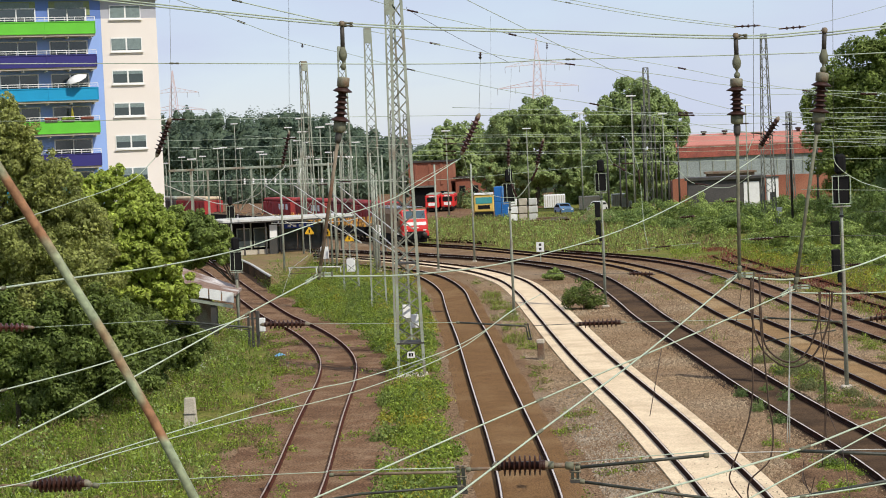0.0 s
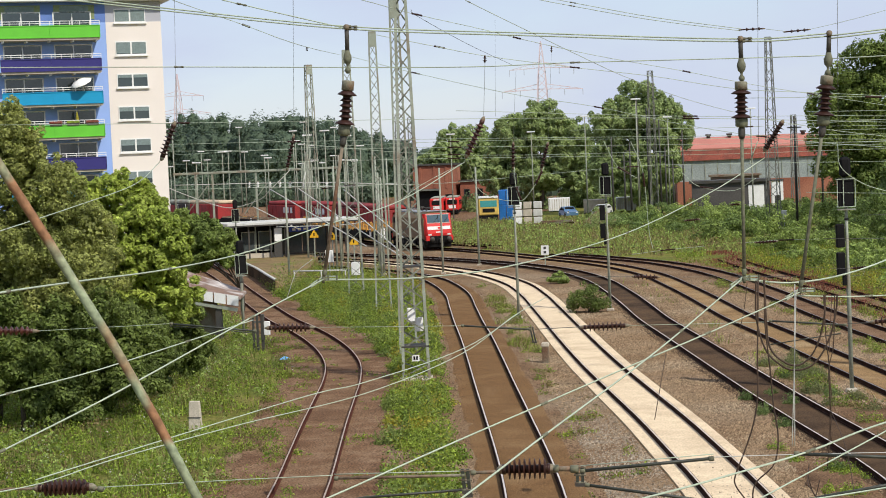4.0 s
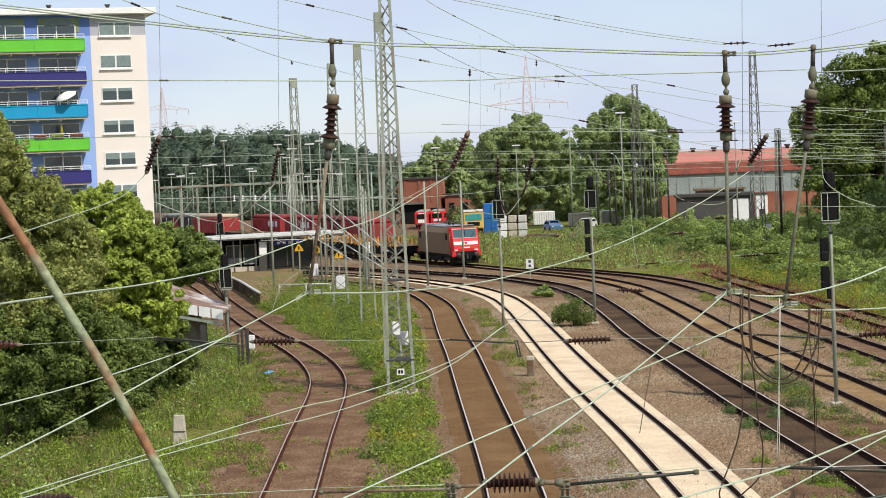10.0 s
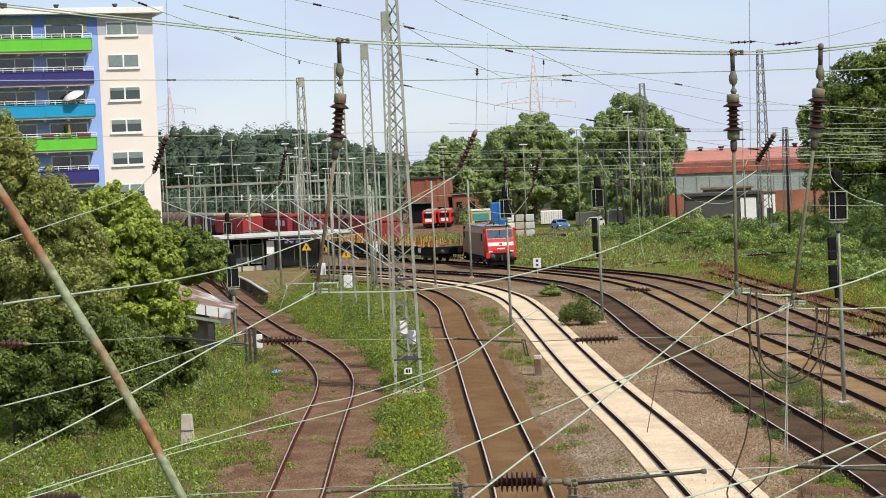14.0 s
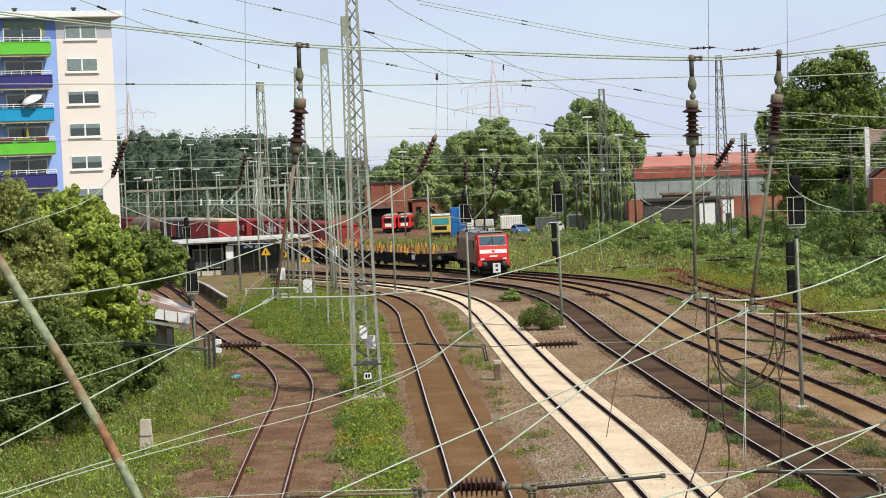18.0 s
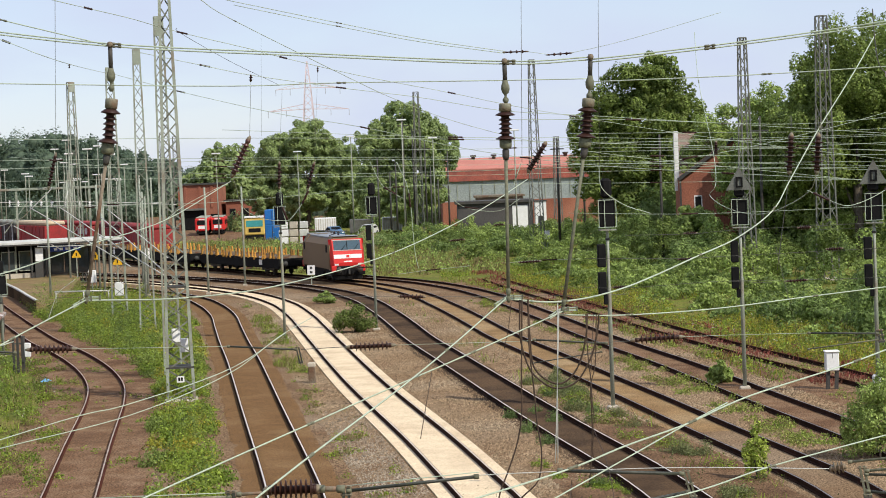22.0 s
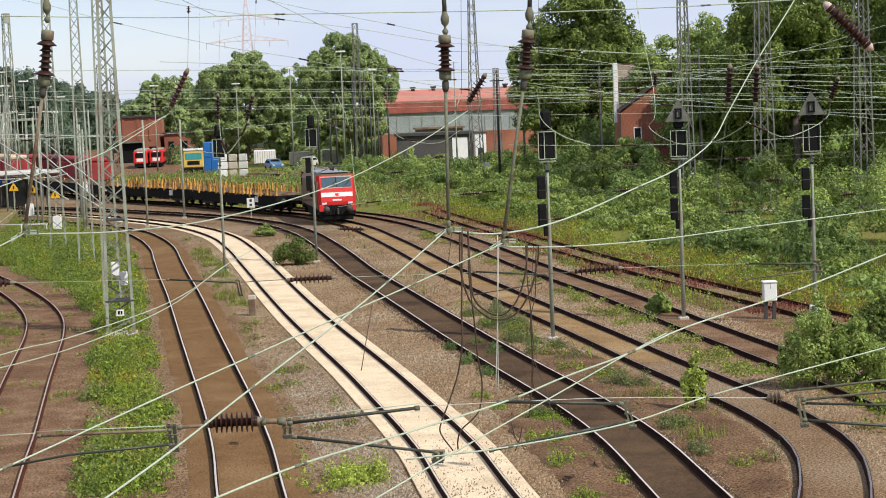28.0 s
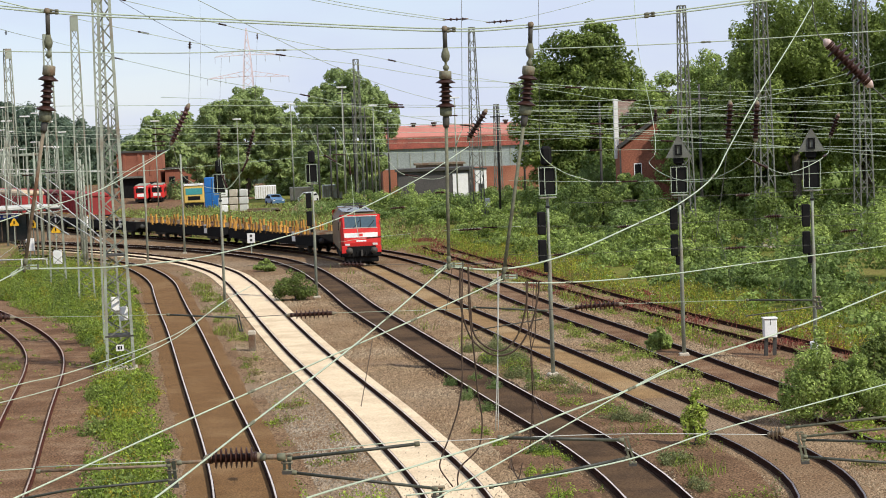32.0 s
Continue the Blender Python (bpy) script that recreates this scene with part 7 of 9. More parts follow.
def ballast_tufts():
    """Clumps of low weeds in the ballast, beside the rails."""
    rng = np.random.default_rng(17)

    def clumps(x, y):
        m = (np.abs(x - at_line("four", y) - 2.1) < 0.75) * (y < 82) + 0.7 * (np.abs(x - at_line("three", y) + 2.3) < 0.6) * (y > 70) * (y < 130) + 0.5 * (np.abs(x - at_line("six", y) + 1.6) < 0.5) + 0.35 * (np.abs(x - at_line("two", y) - 2.3) < 1.0) * (y < 70) + 0.6 * (np.abs(x - at_line("one", y) + 2.0) < 0.9)
        return np.clip(m, 0, 1) * np.clip(4.0 * lump(x, y, 0.55, 21) - 0.5, 0, 1)

    def beside_four(x, y):
        return (np.abs(x - at_line("four", y) - 2.1 - 0.3 * lump(x, y, 0.4, 5)) < 0.8) * np.clip(4.5 * lump(x, y, 0.6, 23) - 0.8, 0, 1)

    mounds("weeds", rng, patchy(rng, 60000, -2, 10, 43, 80, beside_four)[:900], 0.62, 0.2, 36, 0.042, M["herb_grey"], "grey-green bushy herbs in the ballast", 1.2, 4)
    mounds("weeds", rng, patchy(rng, 60000, -2, 10, 43, 80, beside_four)[:260], 0.22, 0.3, 26, 0.045, M["weed_dry"], "low withered mat of weeds in the ballast")

    def before_four(x, y):
        return (np.abs(x - at_line("four", y) + 1.7) < 0.75) * np.clip(4.5 * lump(x, y, 0.6, 47) - 0.8, 0, 1)

    mounds("weeds", rng, patchy(rng, 60000, -2, 8, 41, 58, before_four)[:170], 0.45, 0.2, 40, 0.045, M["weed"], "green tufts beside the dark main track", 1.2, 4)

    def beside_six(x, y):
        return (np.abs(x - at_line("six", np.maximum(y, 53)) + 1.5) < 0.9) * np.clip(3.5 * lump(x, y, 0.5, 27) + 0.1, 0, 1) * (y > 55)

    mounds("weeds", rng, patchy(rng, 60000, 2, 14, 55, 84, beside_six)[:420], 0.35, 0.26, 24, 0.06, M["blade"], "yellow-green grass tufts beside the siding", 1.2, 6)

    def corner(x, y):
        return ((x > 11.2) * (y < 56) + (x > 13.0) * (y < 64) > 0) * np.clip(0.7 + 1.5 * lump(x, y, 0.5, 29), 0, 1)

    mounds("weeds", rng, patchy(rng, 20000, 11, 18, 43, 64, corner)[:1500], 0.45, 0.3, 24, 0.07, M["weed"], "lush weeds beyond the end of the siding", 1.4, 8)

    spot = np.stack([rng.normal(-2.4, 0.42, 60), rng.normal(44.2, 0.6, 60)], 1)
    mounds("weeds", rng, spot, 0.8, 0.24, 60, 0.06, M["leaf_bright"], "bright green leafy weeds in the ballast", 0.8, 4)

    for x, y in ((0.1, 66.8), (0.7, 63.2), (1.0, 68.4), (1.6, 65.6), (1.6, 72.9), (1.2, 60.5), (2.4, 52.2), (3.1, 67.8), (2.5, 70.0)):
        xy = np.stack([rng.normal(x, 0.13, 22), rng.normal(y, 0.22, 22)], 1)
        mounds("weeds", rng, xy, 0.55, 0.11, 60, 0.034, M["herb_green"], "feathery green tuft beside the dark main track", 0.4, 5)

    def in_one(x, y):
        d = np.abs(x - at_line("one", y))
        return (d < 2.2) * (np.abs(d - 0.75) > 0.1) * np.clip(3.5 * lump(x, y, 0.7, 33) - 0.75, 0, 1)

    mounds("weeds", rng, patchy(rng, 90000, -26, -8, 46, 100, in_one)[:240], 0.22, 0.16, 18, 0.05, M["weed"], "small green weeds growing in the rusty siding")
    mounds("weeds", rng, patchy(rng, 90000, -24, 13, 44, 130, clumps)[:700], 0.45, 0.24, 30, 0.05, M["weed"], "clumps of low green weeds in the ballast")
    mounds("weeds", rng, patchy(rng, 90000, -24, 13, 44, 130, clumps)[:900], 0.28, 0.3, 24, 0.05, M["weed_dry"], "clumps of withered weeds in the ballast")


def small_things():
    s = thing("marker_stone", (-18.2, 61.7, 0), "pale concrete marker post with pointed top on the bank", "marker post")
    bm = bmesh.new()
    box(bm, -0.24, 0.24, -0.13, 0.13, -0.2, 1.1)
    for v in bm.verts:
        if v.co.z > 1:
            v.co.x *= 0.72
            v.co.y *= 0.72
    bmesh.ops.bevel(bm, geom=list(bm.edges), offset=0.02, segments=1, affect="EDGES")
    part("post", bm, M["concrete"], s)
    part("joint", boxes((-0.235, 0.235, -0.135, -0.128, 0.55, 0.575)), M["steel_dark"], s)
    s = thing("marker_stone", (-8.2, 80.2, 0), "short rust-brown post with pale concrete cap", "marker post")
    part("post", boxes((-0.14, 0.14, -0.14, 0.14, -0.1, 0.72), bevel=0.02), M["steel_rust"], s)
    part("cap", boxes((-0.16, 0.16, -0.16, 0.16, 0.72, 0.9), bevel=0.03), M["concrete"], s)
    c = thing("relay_cabinet", (12.3, 72.2, 0), "white relay cabinet on dark legs beside the siding", "cabinet")
    part("body", boxes((-0.25, 0.25, -0.2, 0.2, 0.72, 1.42), bevel=0.03), M["white"], c)
    part("lid", boxes((-0.28, 0.28, -0.24, 0.24, 1.42, 1.48), bevel=0.02), M["white"], c)
    part("seam", boxes((-0.01, 0.01, -0.206, -0.2, 1.2, 1.42)), M["steel_dark"], c)
    for x in (-0.17, 0.15):
        part("leg", bars("leg", [((x, 0, 0), (x + 0.03, 0, 0.72), 0.13)], M["steel_dark"]), None, c)
    b = thing("switch_box", (-22.7, 89.0, 0), "grey trackside box with white side on a post", "switch box")
    part("post", boxes((-0.06, 0.06, -0.06, 0.06, 0, 1.2)), M["steel_dark"], b)
    part("body", boxes((-0.06, 0.09, -0.12, 0.12, 0.5, 1.75), bevel=0.02), M["steel_dark"], b)
    part("side", boxes((0.10, 0.36, -0.12, 0.12, 0.75, 1.4), bevel=0.02), M["white"], b)
    for x in (-0.45, -0.25):
        part("rail_post", boxes((x - 0.05, x + 0.05, -0.05, 0.05, 0, 1.7)), M["steel_dark"], b)
    part("crossbar", boxes((-0.5, 0.1, -0.03, 0.03, 1.35, 1.43)), M["steel_grey"], b)
    f = thing("barrier", (-30.2, 136, 0), "low pale pipe barrier at the foot of the platform", "barrier")
    part("top_rail", tube("top_rail", [(-2.0, 0, 1.04), (2.0, 0, 1.0)], 0.05, M["wire_pale"], 8), None, f)
    part("lower_rail", tube("lower_rail", [(-2.0, 0, 0.62), (0.2, 0, 0.55)], 0.04, M["steel_rust"], 8), None, f)
    for x in (-1.9, 0.1, 1.9):
        part("post", tube("post", [(x, 0, -0.05), (x, 0, 1.04)], 0.045, M["wire_pale"], 8), None, f)
    p = thing("kilometre_post", (-15.07, 150.0, 0), "white kilometre board with dark bars", "marker post")
    part("board", boxes((-0.3, 0.3, -0.03, 0.03, 0.85, 1.6)), M["white"], p)
    part("post", boxes((-0.04, 0.04, 0.03, 0.09, -0.1, 1.5)), M["steel_green"], p)
    part("marking", boxes((-0.1, 0.1, -0.04, -0.031, 1.3, 1.5), (-0.1, 0.1, -0.04, -0.031, 0.97, 1.15)), M["steel_dark"], p)


def station_signs():
    yel = material("sign_yellow", (0.75, 0.42, 0.02), 0.6)
    for k, (x, y, z, c) in enumerate(((-43.6, 164, 1.9, yel), (-35.2, 157, 2.6, yel), (-33.0, 154, 2.5, yel), (-30.4, 150, 2.2, yel), (-30.3, 140, 1.4, M["white"]), (-25.9, 128, 1.1, M["white"]), (-29.6, 158, 2.2, M["white"]), (4.84, 200, 1.0, M["white"]))):
        t = thing("track_sign", (x, y, 0), "small yellow sign on a post by the platform" if c is yel else "white equipment box on a post", "sign" if c is yel else "equipment box", "signs by the platform" if c is yel else "white boxes by the tracks")
        part("post", boxes((-0.04, 0.04, -0.04, 0.04, -0.05, z)), M["steel_green"], t)
        if c is yel:
            V = [(x0, y0, z + z0) for y0 in (-0.04, 0.0) for x0, z0 in ((-0.36, 0.0), (0.36, 0.0), (0.36, 0.12), (0.05, 0.62), (-0.05, 0.62), (-0.36, 0.12))]
            F = [(0, 1, 2, 3, 4, 5), (11, 10, 9, 8, 7, 6)] + [(i, i + 6, (i + 1) % 6 + 6, (i + 1) % 6) for i in range(6)]
            part("board", mesh_of("board", V, F, c), None, t)
            part("mark", boxes((-0.05, 0.05, -0.05, -0.041, z + 0.14, z + 0.4)), M["black"], t)
        else:
            part("board", boxes((-0.28, 0.28, -0.15, 0.15, z, z + 0.9), bevel=0.02), c, t)
    # boxes on the tall mast
    for x, y, z in ((-13.1, 75.55, 2.36), (-12.8, 75.65, 1.95)):
        t = thing("equipment_box", (x, y, z), "white equipment box fixed to the lattice mast", "equipment box", "white boxes on the mast", rz=18)
        part("body", boxes((-0.16, 0.16, -0.08, 0.08, 0, 0.55), bevel=0.02), M["white"], t)
        part("bracket", boxes((-0.03, 0.03, 0.08, 0.34, 0.24, 0.3)), M["steel_dark"], t)
    # litter on the bank
    t = thing("plastic_bag", (-20.6, 84.6, 0.0), "crumpled pale blue plastic bag lying on the bank", "litter")
    V = [(0.26 * math.cos(a) * (1 + 0.3 * math.sin(5 * a)) * f, 0.2 * math.sin(a) * (1 + 0.25 * math.cos(3 * a)) * f, 0.02 + 0.16 * (1 - f) + 0.05 * math.sin(7 * a) * f) for f in (0.15, 0.55, 1.0) for a in (2 * math.pi * i / 14 for i in range(14))]
    F = [(j * 14 + i, j * 14 + (i + 1) % 14, (j + 1) * 14 + (i + 1) % 14, (j + 1) * 14 + i) for j in range(2) for i in range(14)] + [tuple(range(14))]
    part("film", mesh_of("film", V, F, material("bag_blue", (0.16, 0.38, 0.62), 0.4, 0, (0.12, 0.30, 0.52), 6.0, 0.6, 20, 0.1, 0.0)), None, t)


# ---- overhead line ----
def smooth_path(pts, n=7):
    """Rounded path through a few points."""
    if len(pts) < 3:
        return [Vector(p) for p in pts]
    c = [Vector(p) for p in pts]
    c = [c[0] * 2 - c[1]] + c + [c[-1] * 2 - c[-2]]
    out = []
    for i in range(1, len(c) - 2):
        for k in range(n):
            t = k / n
            out.append(0.5 * (2 * c[i] + (c[i + 1] - c[i - 1]) * t + (2 * c[i - 1] - 5 * c[i] + 4 * c[i + 1] - c[i + 2]) * t * t
                              + (3 * c[i] - c[i - 1] - 3 * c[i + 1] + c[i + 2]) * t ** 3))
    return out + [c[-2]]


WIRE_WORDS = {"wire_green": "pale green weathered overhead line wire", "wire_dark": "thin dark steel wire of the overhead line",
              "wire_pale": "pale grey overhead line wire", "jumper": "brown hanging jumper cable"}


SPAN = {"now": None}


def span(label):
    SPAN["now"] = thing("overhead_line", (0, 0, 0), label, "overhead line", "overhead lines of the yard")


def wire(r, mat, *pts, label=""):
    part("wire", tube("wire", smooth_path(pts), r, M[mat], 5), None, SPAN["now"], label or WIRE_WORDS[mat])
    if mat != "wire_green" or r < 0.0068 or len(pts) < 3:
        return
    far = pts[1][1] > 50
    for k in range(1, len(pts) - 1, 2):
        a, b = Vector(pts[k]), Vector(pts[k + 1])
        d = (b - a).normalized()
        if far:
            l, q = 0.28 + 0.004 * a.y, r * 2.4 + 0.012
            part("bead", lathe("bead", [(r, 0), (q, 0.04), (q * 0.7, l * 0.35), (q, l * 0.5), (q * 0.7, l * 0.65), (q, l - 0.04), (r, l)], M["ceramic"], 7, a, a + d), None, SPAN["now"], "small dark strain bead on the wire")
        else:
            part("clamp", lathe("clamp", [(r, 0), (r * 1.9, 0.008), (r * 1.9, 0.05), (r * 1.3, 0.06), (r * 1.3, 0.085), (r * 1.8, 0.09), (r * 1.8, 0.12), (r, 0.13)], M["steel_olive"], 8, a, a + d), None, SPAN["now"], "olive steel wire clamp")


def rod(r, mat, *pts, label=""):
    """A registration arm: slim tube with clamps at its ends, or a hinge of two plates with bolts."""
    mat = "arm_dark" if mat == "steel_dark" else mat
    o = Vector(pts[0])
    P = [Vector(p) - o for p in pts]
    t = thing("registration_arm", pts[0], label, "registration arm", "registration arms")
    d = (P[-1] - P[0]).normalized()
    if "hinge" in label:
        w = r * 0.9
        for s in (-1, 1):
            off = Vector((s * r * 0.85, 0, 0))
            part("plate", bars("plate", [(P[0] + off, P[-1] + off, w)], M[mat]), None, t)
        for f in (0.06, 0.5, 0.94):
            c = P[0].lerp(P[-1], f)
            part("bolt", lathe("bolt", [(r * 0.35, 0), (r * 0.5, 0.004), (r * 0.5, r * 3.6), (r * 0.35, r * 3.7)], M["cap"], 8, c - Vector((r * 1.8, 0, 0)), c + Vector((r * 1.8, 0, 0))), None, t)
        part("clip", bars("clip", [(P[-1] - Vector((r * 1.6, 0, 0.01)), P[-1] + Vector((r * 1.6, 0, -0.01)), r * 1.1)], M["steel_dark"]), None, t)
        return
    part("tube", tube("tube", P, r * 0.74, M[mat], 10), None, t)
    for e, g in ((P[0], d), (P[-1], -d)):
        part("clamp", lathe("clamp", [(r * 0.78, 0), (r * 1.15, 0.004), (r * 1.15, r * 2.2), (r * 0.78, r * 2.4)], M["steel_olive"], 8, e, e + g), None, t)


def stay(r, *pts):
    t = thing("stay_pipe", pts[-1], "long pale green pipe flaked with rust, leaning beside the bridge", "stay pipe")
    o = Vector(pts[-1])
    part("pipe", tube("pipe", [Vector(p) - o for p in pts], r, M["stay_green"], 12), None, t)


def shed_profile(length, r, n):
    core, out = r * 0.40, [(r * 0.5, 0.0), (r * 0.5, length * 0.06)]
    for k in range(n):
        z = length * (0.08 + 0.84 * k / n)
        s = length * 0.84 / n
        out += [(core, z), (core, z + s * 0.5), (r, z + s * 0.62), (r * 0.97, z + s * 0.72), (core * 1.1, z + s * 0.9)]
    return out + [(r * 0.5, length * 0.94), (r * 0.5, length)]


def insulator(a, b, r, n, mat, label):
    t = thing("insulator", a, label, "insulator", "line insulators")
    d = Vector(b) - Vector(a)
    l = d.length
    part("ribbed_body", lathe("ribbed_body", shed_profile(l, r, n), M[mat], 14, (0, 0, 0), d), None, t)
    u = d.normalized()
    for s, e in ((-0.12 * l, 0.07 * l), (0.93 * l, 1.12 * l)):
        part("end_cap", lathe("end_cap", [(r * 0.15, 0), (r * 0.42, (e - s) * 0.35), (r * 0.5, e - s)] if s < 0 else [(r * 0.5, 0), (r * 0.42, (e - s) * 0.65), (r * 0.15, e - s)], M["pale_cap"] if "pale caps" in label else M["cap"], 10, u * s, u * e), None, t)


def hanger(top, cap, a, b, foot, mat, label):
    """Clevis, ball, ribbed insulator with two wide end sheds, strut and clamp."""
    t = thing("line_hanger", top, label, "line hanger", "hangers of the near cross-span")
    o = Vector(top)
    top, cap, a, b, foot = (Vector(p) - o for p in (top, cap, a, b, foot))
    part("clevis", tube("clevis", [top + Vector((0, 0, 0.05)), top.lerp(cap, 0.5)], 0.026, M["steel_dark"], 8), None, t)
    part("hook", lathe("hook", [(0.012, -0.01), (0.034, 0.0), (0.034, 0.07), (0.012, 0.08)], M["steel_rust"], 10, top + Vector((0, -0.035, 0.02)), top + Vector((0, 0.035, 0.02))), None, t)
    part("shackle", lathe("shackle", [(0.03, 0), (0.034, 0.03), (0.047, 0.06), (0.05, 0.10), (0.04, 0.14), (0.016, 0.165), (0.014, 0.19), (0.034, 0.215), (0.036, 0.235), (0.016, 0.27)], M["steel_olive"], 12, top.lerp(cap, 0.45), cap), None, t)
    l = (b - a).length
    prof = [(0.046, l * 0.16), (0.062, l * 0.185), (0.112, l * 0.245), (0.114, l * 0.262), (0.06, l * 0.275), (0.045, l * 0.29)]
    for k in range(4):
        z = l * (0.315 + 0.102 * k)
        prof += [(0.045, z), (0.056, z + l * 0.022), (0.077, z + l * 0.048), (0.078, z + l * 0.058), (0.05, z + l * 0.066), (0.045, z + l * 0.08)]
    prof += [(0.045, l * 0.725), (0.062, l * 0.735), (0.113, l * 0.79), (0.116, l * 0.808), (0.07, l * 0.82), (0.06, l * 0.83)]
    part("insulator", lathe("insulator", prof, M["ceramic"], 20, a, b), None, t, "glossy dark brown ribbed porcelain")
    part("top_cap", lathe("top_cap", [(0.03, -0.01), (0.066, -0.005), (0.072, 0.004), (0.072, l * 0.165), (0.05, l * 0.18)], M["cap"], 18, a, b), None, t)
    part("bottom_cap", lathe("bottom_cap", [(0.06, l * 0.82), (0.072, l * 0.83), (0.071, l * 0.99), (0.05, l * 1.02), (0.02, l * 1.03)], M["steel_olive"], 18, a, b), None, t)
    part("joint", lathe("joint", [(0.025, 0), (0.04, 0.03), (0.04, 0.10), (0.03, 0.14)], M["steel_dark"], 12, b, foot), None, t)
    part("strut", tube("strut", [b.lerp(foot, 0.05), b.lerp(foot, 0.5), foot], 0.021, M[mat], 10), None, t)
    c = b.lerp(foot, 0.93)
    part("clamp", lathe("clamp", [(0.018, 0), (0.028, 0.02), (0.028, 0.06), (0.016, 0.08), (0.03, 0.11), (0.026, 0.14), (0.012, 0.17)], M["steel_olive"], 10, c, foot + (foot - c) * 0.1), None, t)
    for s in (-1, 1):
        part("turnbuckle", bars("turnbuckle", [(foot, foot + Vector((0.17 * s, -0.02, 0.0 if s > 0 else -0.095)), 0.018), (foot + Vector((0, 0, 0.032)), foot + Vector((0.17 * s, -0.02, 0.028 if s > 0 else -0.065)), 0.015)], M["wire_green"]), None, t)
        for f in (0.35, 0.95):
            part("shackle_pin", bars("shackle_pin", [(foot + Vector((0.17 * s * f, -0.02, -0.012 if s > 0 else -0.095 * f - 0.012)), foot + Vector((0.17 * s * f, -0.02, 0.045 if s > 0 else 0.04 - 0.1 * f)), 0.02)], M["steel_olive"]), None, t)


def overhead():
    M["jumper"] = material("jumper", (0.055, 0.036, 0.024), 0.8, 0.0, (0.09, 0.055, 0.035), 3.0, 0.7, 30, 0.2, 0.1)
    M["stay_green"] = material("stay_green", (0.27, 0.31, 0.19), 0.75, 0.1, (0.20, 0.215, 0.125), 7.0, 0.7, 34, 0.3, 0.15, (0.245, 0.095, 0.040), 2.1, third_at=(0.45, 0.53))
    # near cross-span with its three insulated hangers
    span("near pale green cross-span wires with hangers")
    wire(0.0087, "wire_green", (-10.73, 22.00, 11.48), (-8.59, 22.00, 11.15), (-6.67, 22.00, 10.84), (-4.43, 22.00, 10.50), (-2.15, 22.00, 10.30), (0.11, 22.00, 10.12), (1.10, 22.00, 10.13))
    wire(0.0087, "wire_green", (1.07, 22.00, 10.10), (2.40, 22.00, 10.20), (3.70, 22.00, 10.32), (6.04, 22.00, 10.58))
    wire(0.0087, "wire_green", (-10.73, 22.00, 11.45), (-8.59, 22.00, 11.12), (-6.67, 22.00, 10.81), (-4.43, 22.00, 10.47), (-2.15, 22.00, 10.27), (0.11, 22.00, 10.09), (1.10, 22.00, 10.10))
    wire(0.0087, "wire_green", (1.07, 22.00, 10.07), (2.40, 22.00, 10.17), (3.70, 22.00, 10.29), (6.04, 22.00, 10.55))
    wire(0.0068, "wire_green", (-10.20, 24.00, 10.38), (-7.13, 24.00, 10.24), (-3.55, 24.00, 10.06), (-2.00, 24.00, 10.04), (0.12, 24.00, 9.99), (1.20, 24.00, 9.97))
    wire(0.0068, "wire_green", (1.12, 24.00, 9.93), (3.32, 24.00, 9.94), (5.64, 24.00, 10.00), (6.58, 24.00, 10.01))
    # hangers
    hanger((-4.43, 22.00, 10.47), (-4.44, 22.00, 9.91), (-4.44, 22.00, 9.86), (-4.52, 22.00, 9.24), (-4.84, 22.00, 7.55), "steel_rust", "rusty hanger strut with ribbed insulator")
    hanger((0.11, 22.00, 10.10), (0.11, 22.00, 9.66), (0.10, 22.00, 9.63), (0.09, 22.00, 9.13), (0.06, 22.00, 7.39), "steel_olive", "olive green hanger strut with ribbed insulator")
    hanger((1.10, 22.00, 10.11), (1.07, 22.00, 9.68), (1.06, 22.00, 9.65), (1.00, 22.00, 9.11), (0.68, 22.00, 7.23), "steel_olive", "weathered hanger strut with ribbed insulator")
    # wires pulled off the hangers
    span("pale green pull-off wires slanting down to the tracks")
    wire(0.0087, "wire_green", (-4.84, 22.00, 7.55), (-5.19, 20.00, 7.30), (-5.74, 17.00, 6.88), (-6.07, 15.00, 6.66), (-6.38, 13.50, 6.47))
    wire(0.0105, "wire_green", (-4.84, 22.00, 7.54), (-4.15, 25.00, 7.34), (-3.32, 29.00, 7.24), (-2.01, 35.00, 7.39), (-0.51, 40.00, 7.96), (0.67, 44.00, 8.59))
    wire(0.0087, "wire_green", (0.03, 22.00, 7.39), (-0.60, 20.00, 7.02), (-1.03, 18.00, 6.84), (-1.60, 15.50, 6.63), (-2.07, 13.50, 6.44), (-2.60, 12.00, 6.22))
    wire(0.0081, "wire_green", (0.68, 22.00, 7.22), (-0.31, 20.00, 6.99), (-1.11, 18.50, 6.81), (-1.74, 17.00, 6.69), (-2.35, 15.50, 6.58), (-3.15, 13.50, 6.43), (-3.73, 12.00, 6.34))
    wire(0.0112, "wire_green", (-0.00, 22.00, 7.39), (0.71, 23.00, 7.26), (1.60, 25.00, 7.27), (2.88, 28.00, 7.50), (3.72, 30.00, 7.67), (4.55, 32.00, 8.01), (5.00, 33.00, 8.49), (5.68, 34.00, 9.36), (6.49, 35.00, 10.34), (7.12, 36.00, 11.11))
    wire(0.0081, "wire_green", (0.64, 22.00, 7.18), (1.43, 22.50, 7.11), (2.61, 23.50, 7.07), (4.04, 25.00, 7.07), (6.51, 28.00, 7.03), (8.60, 30.00, 7.06))
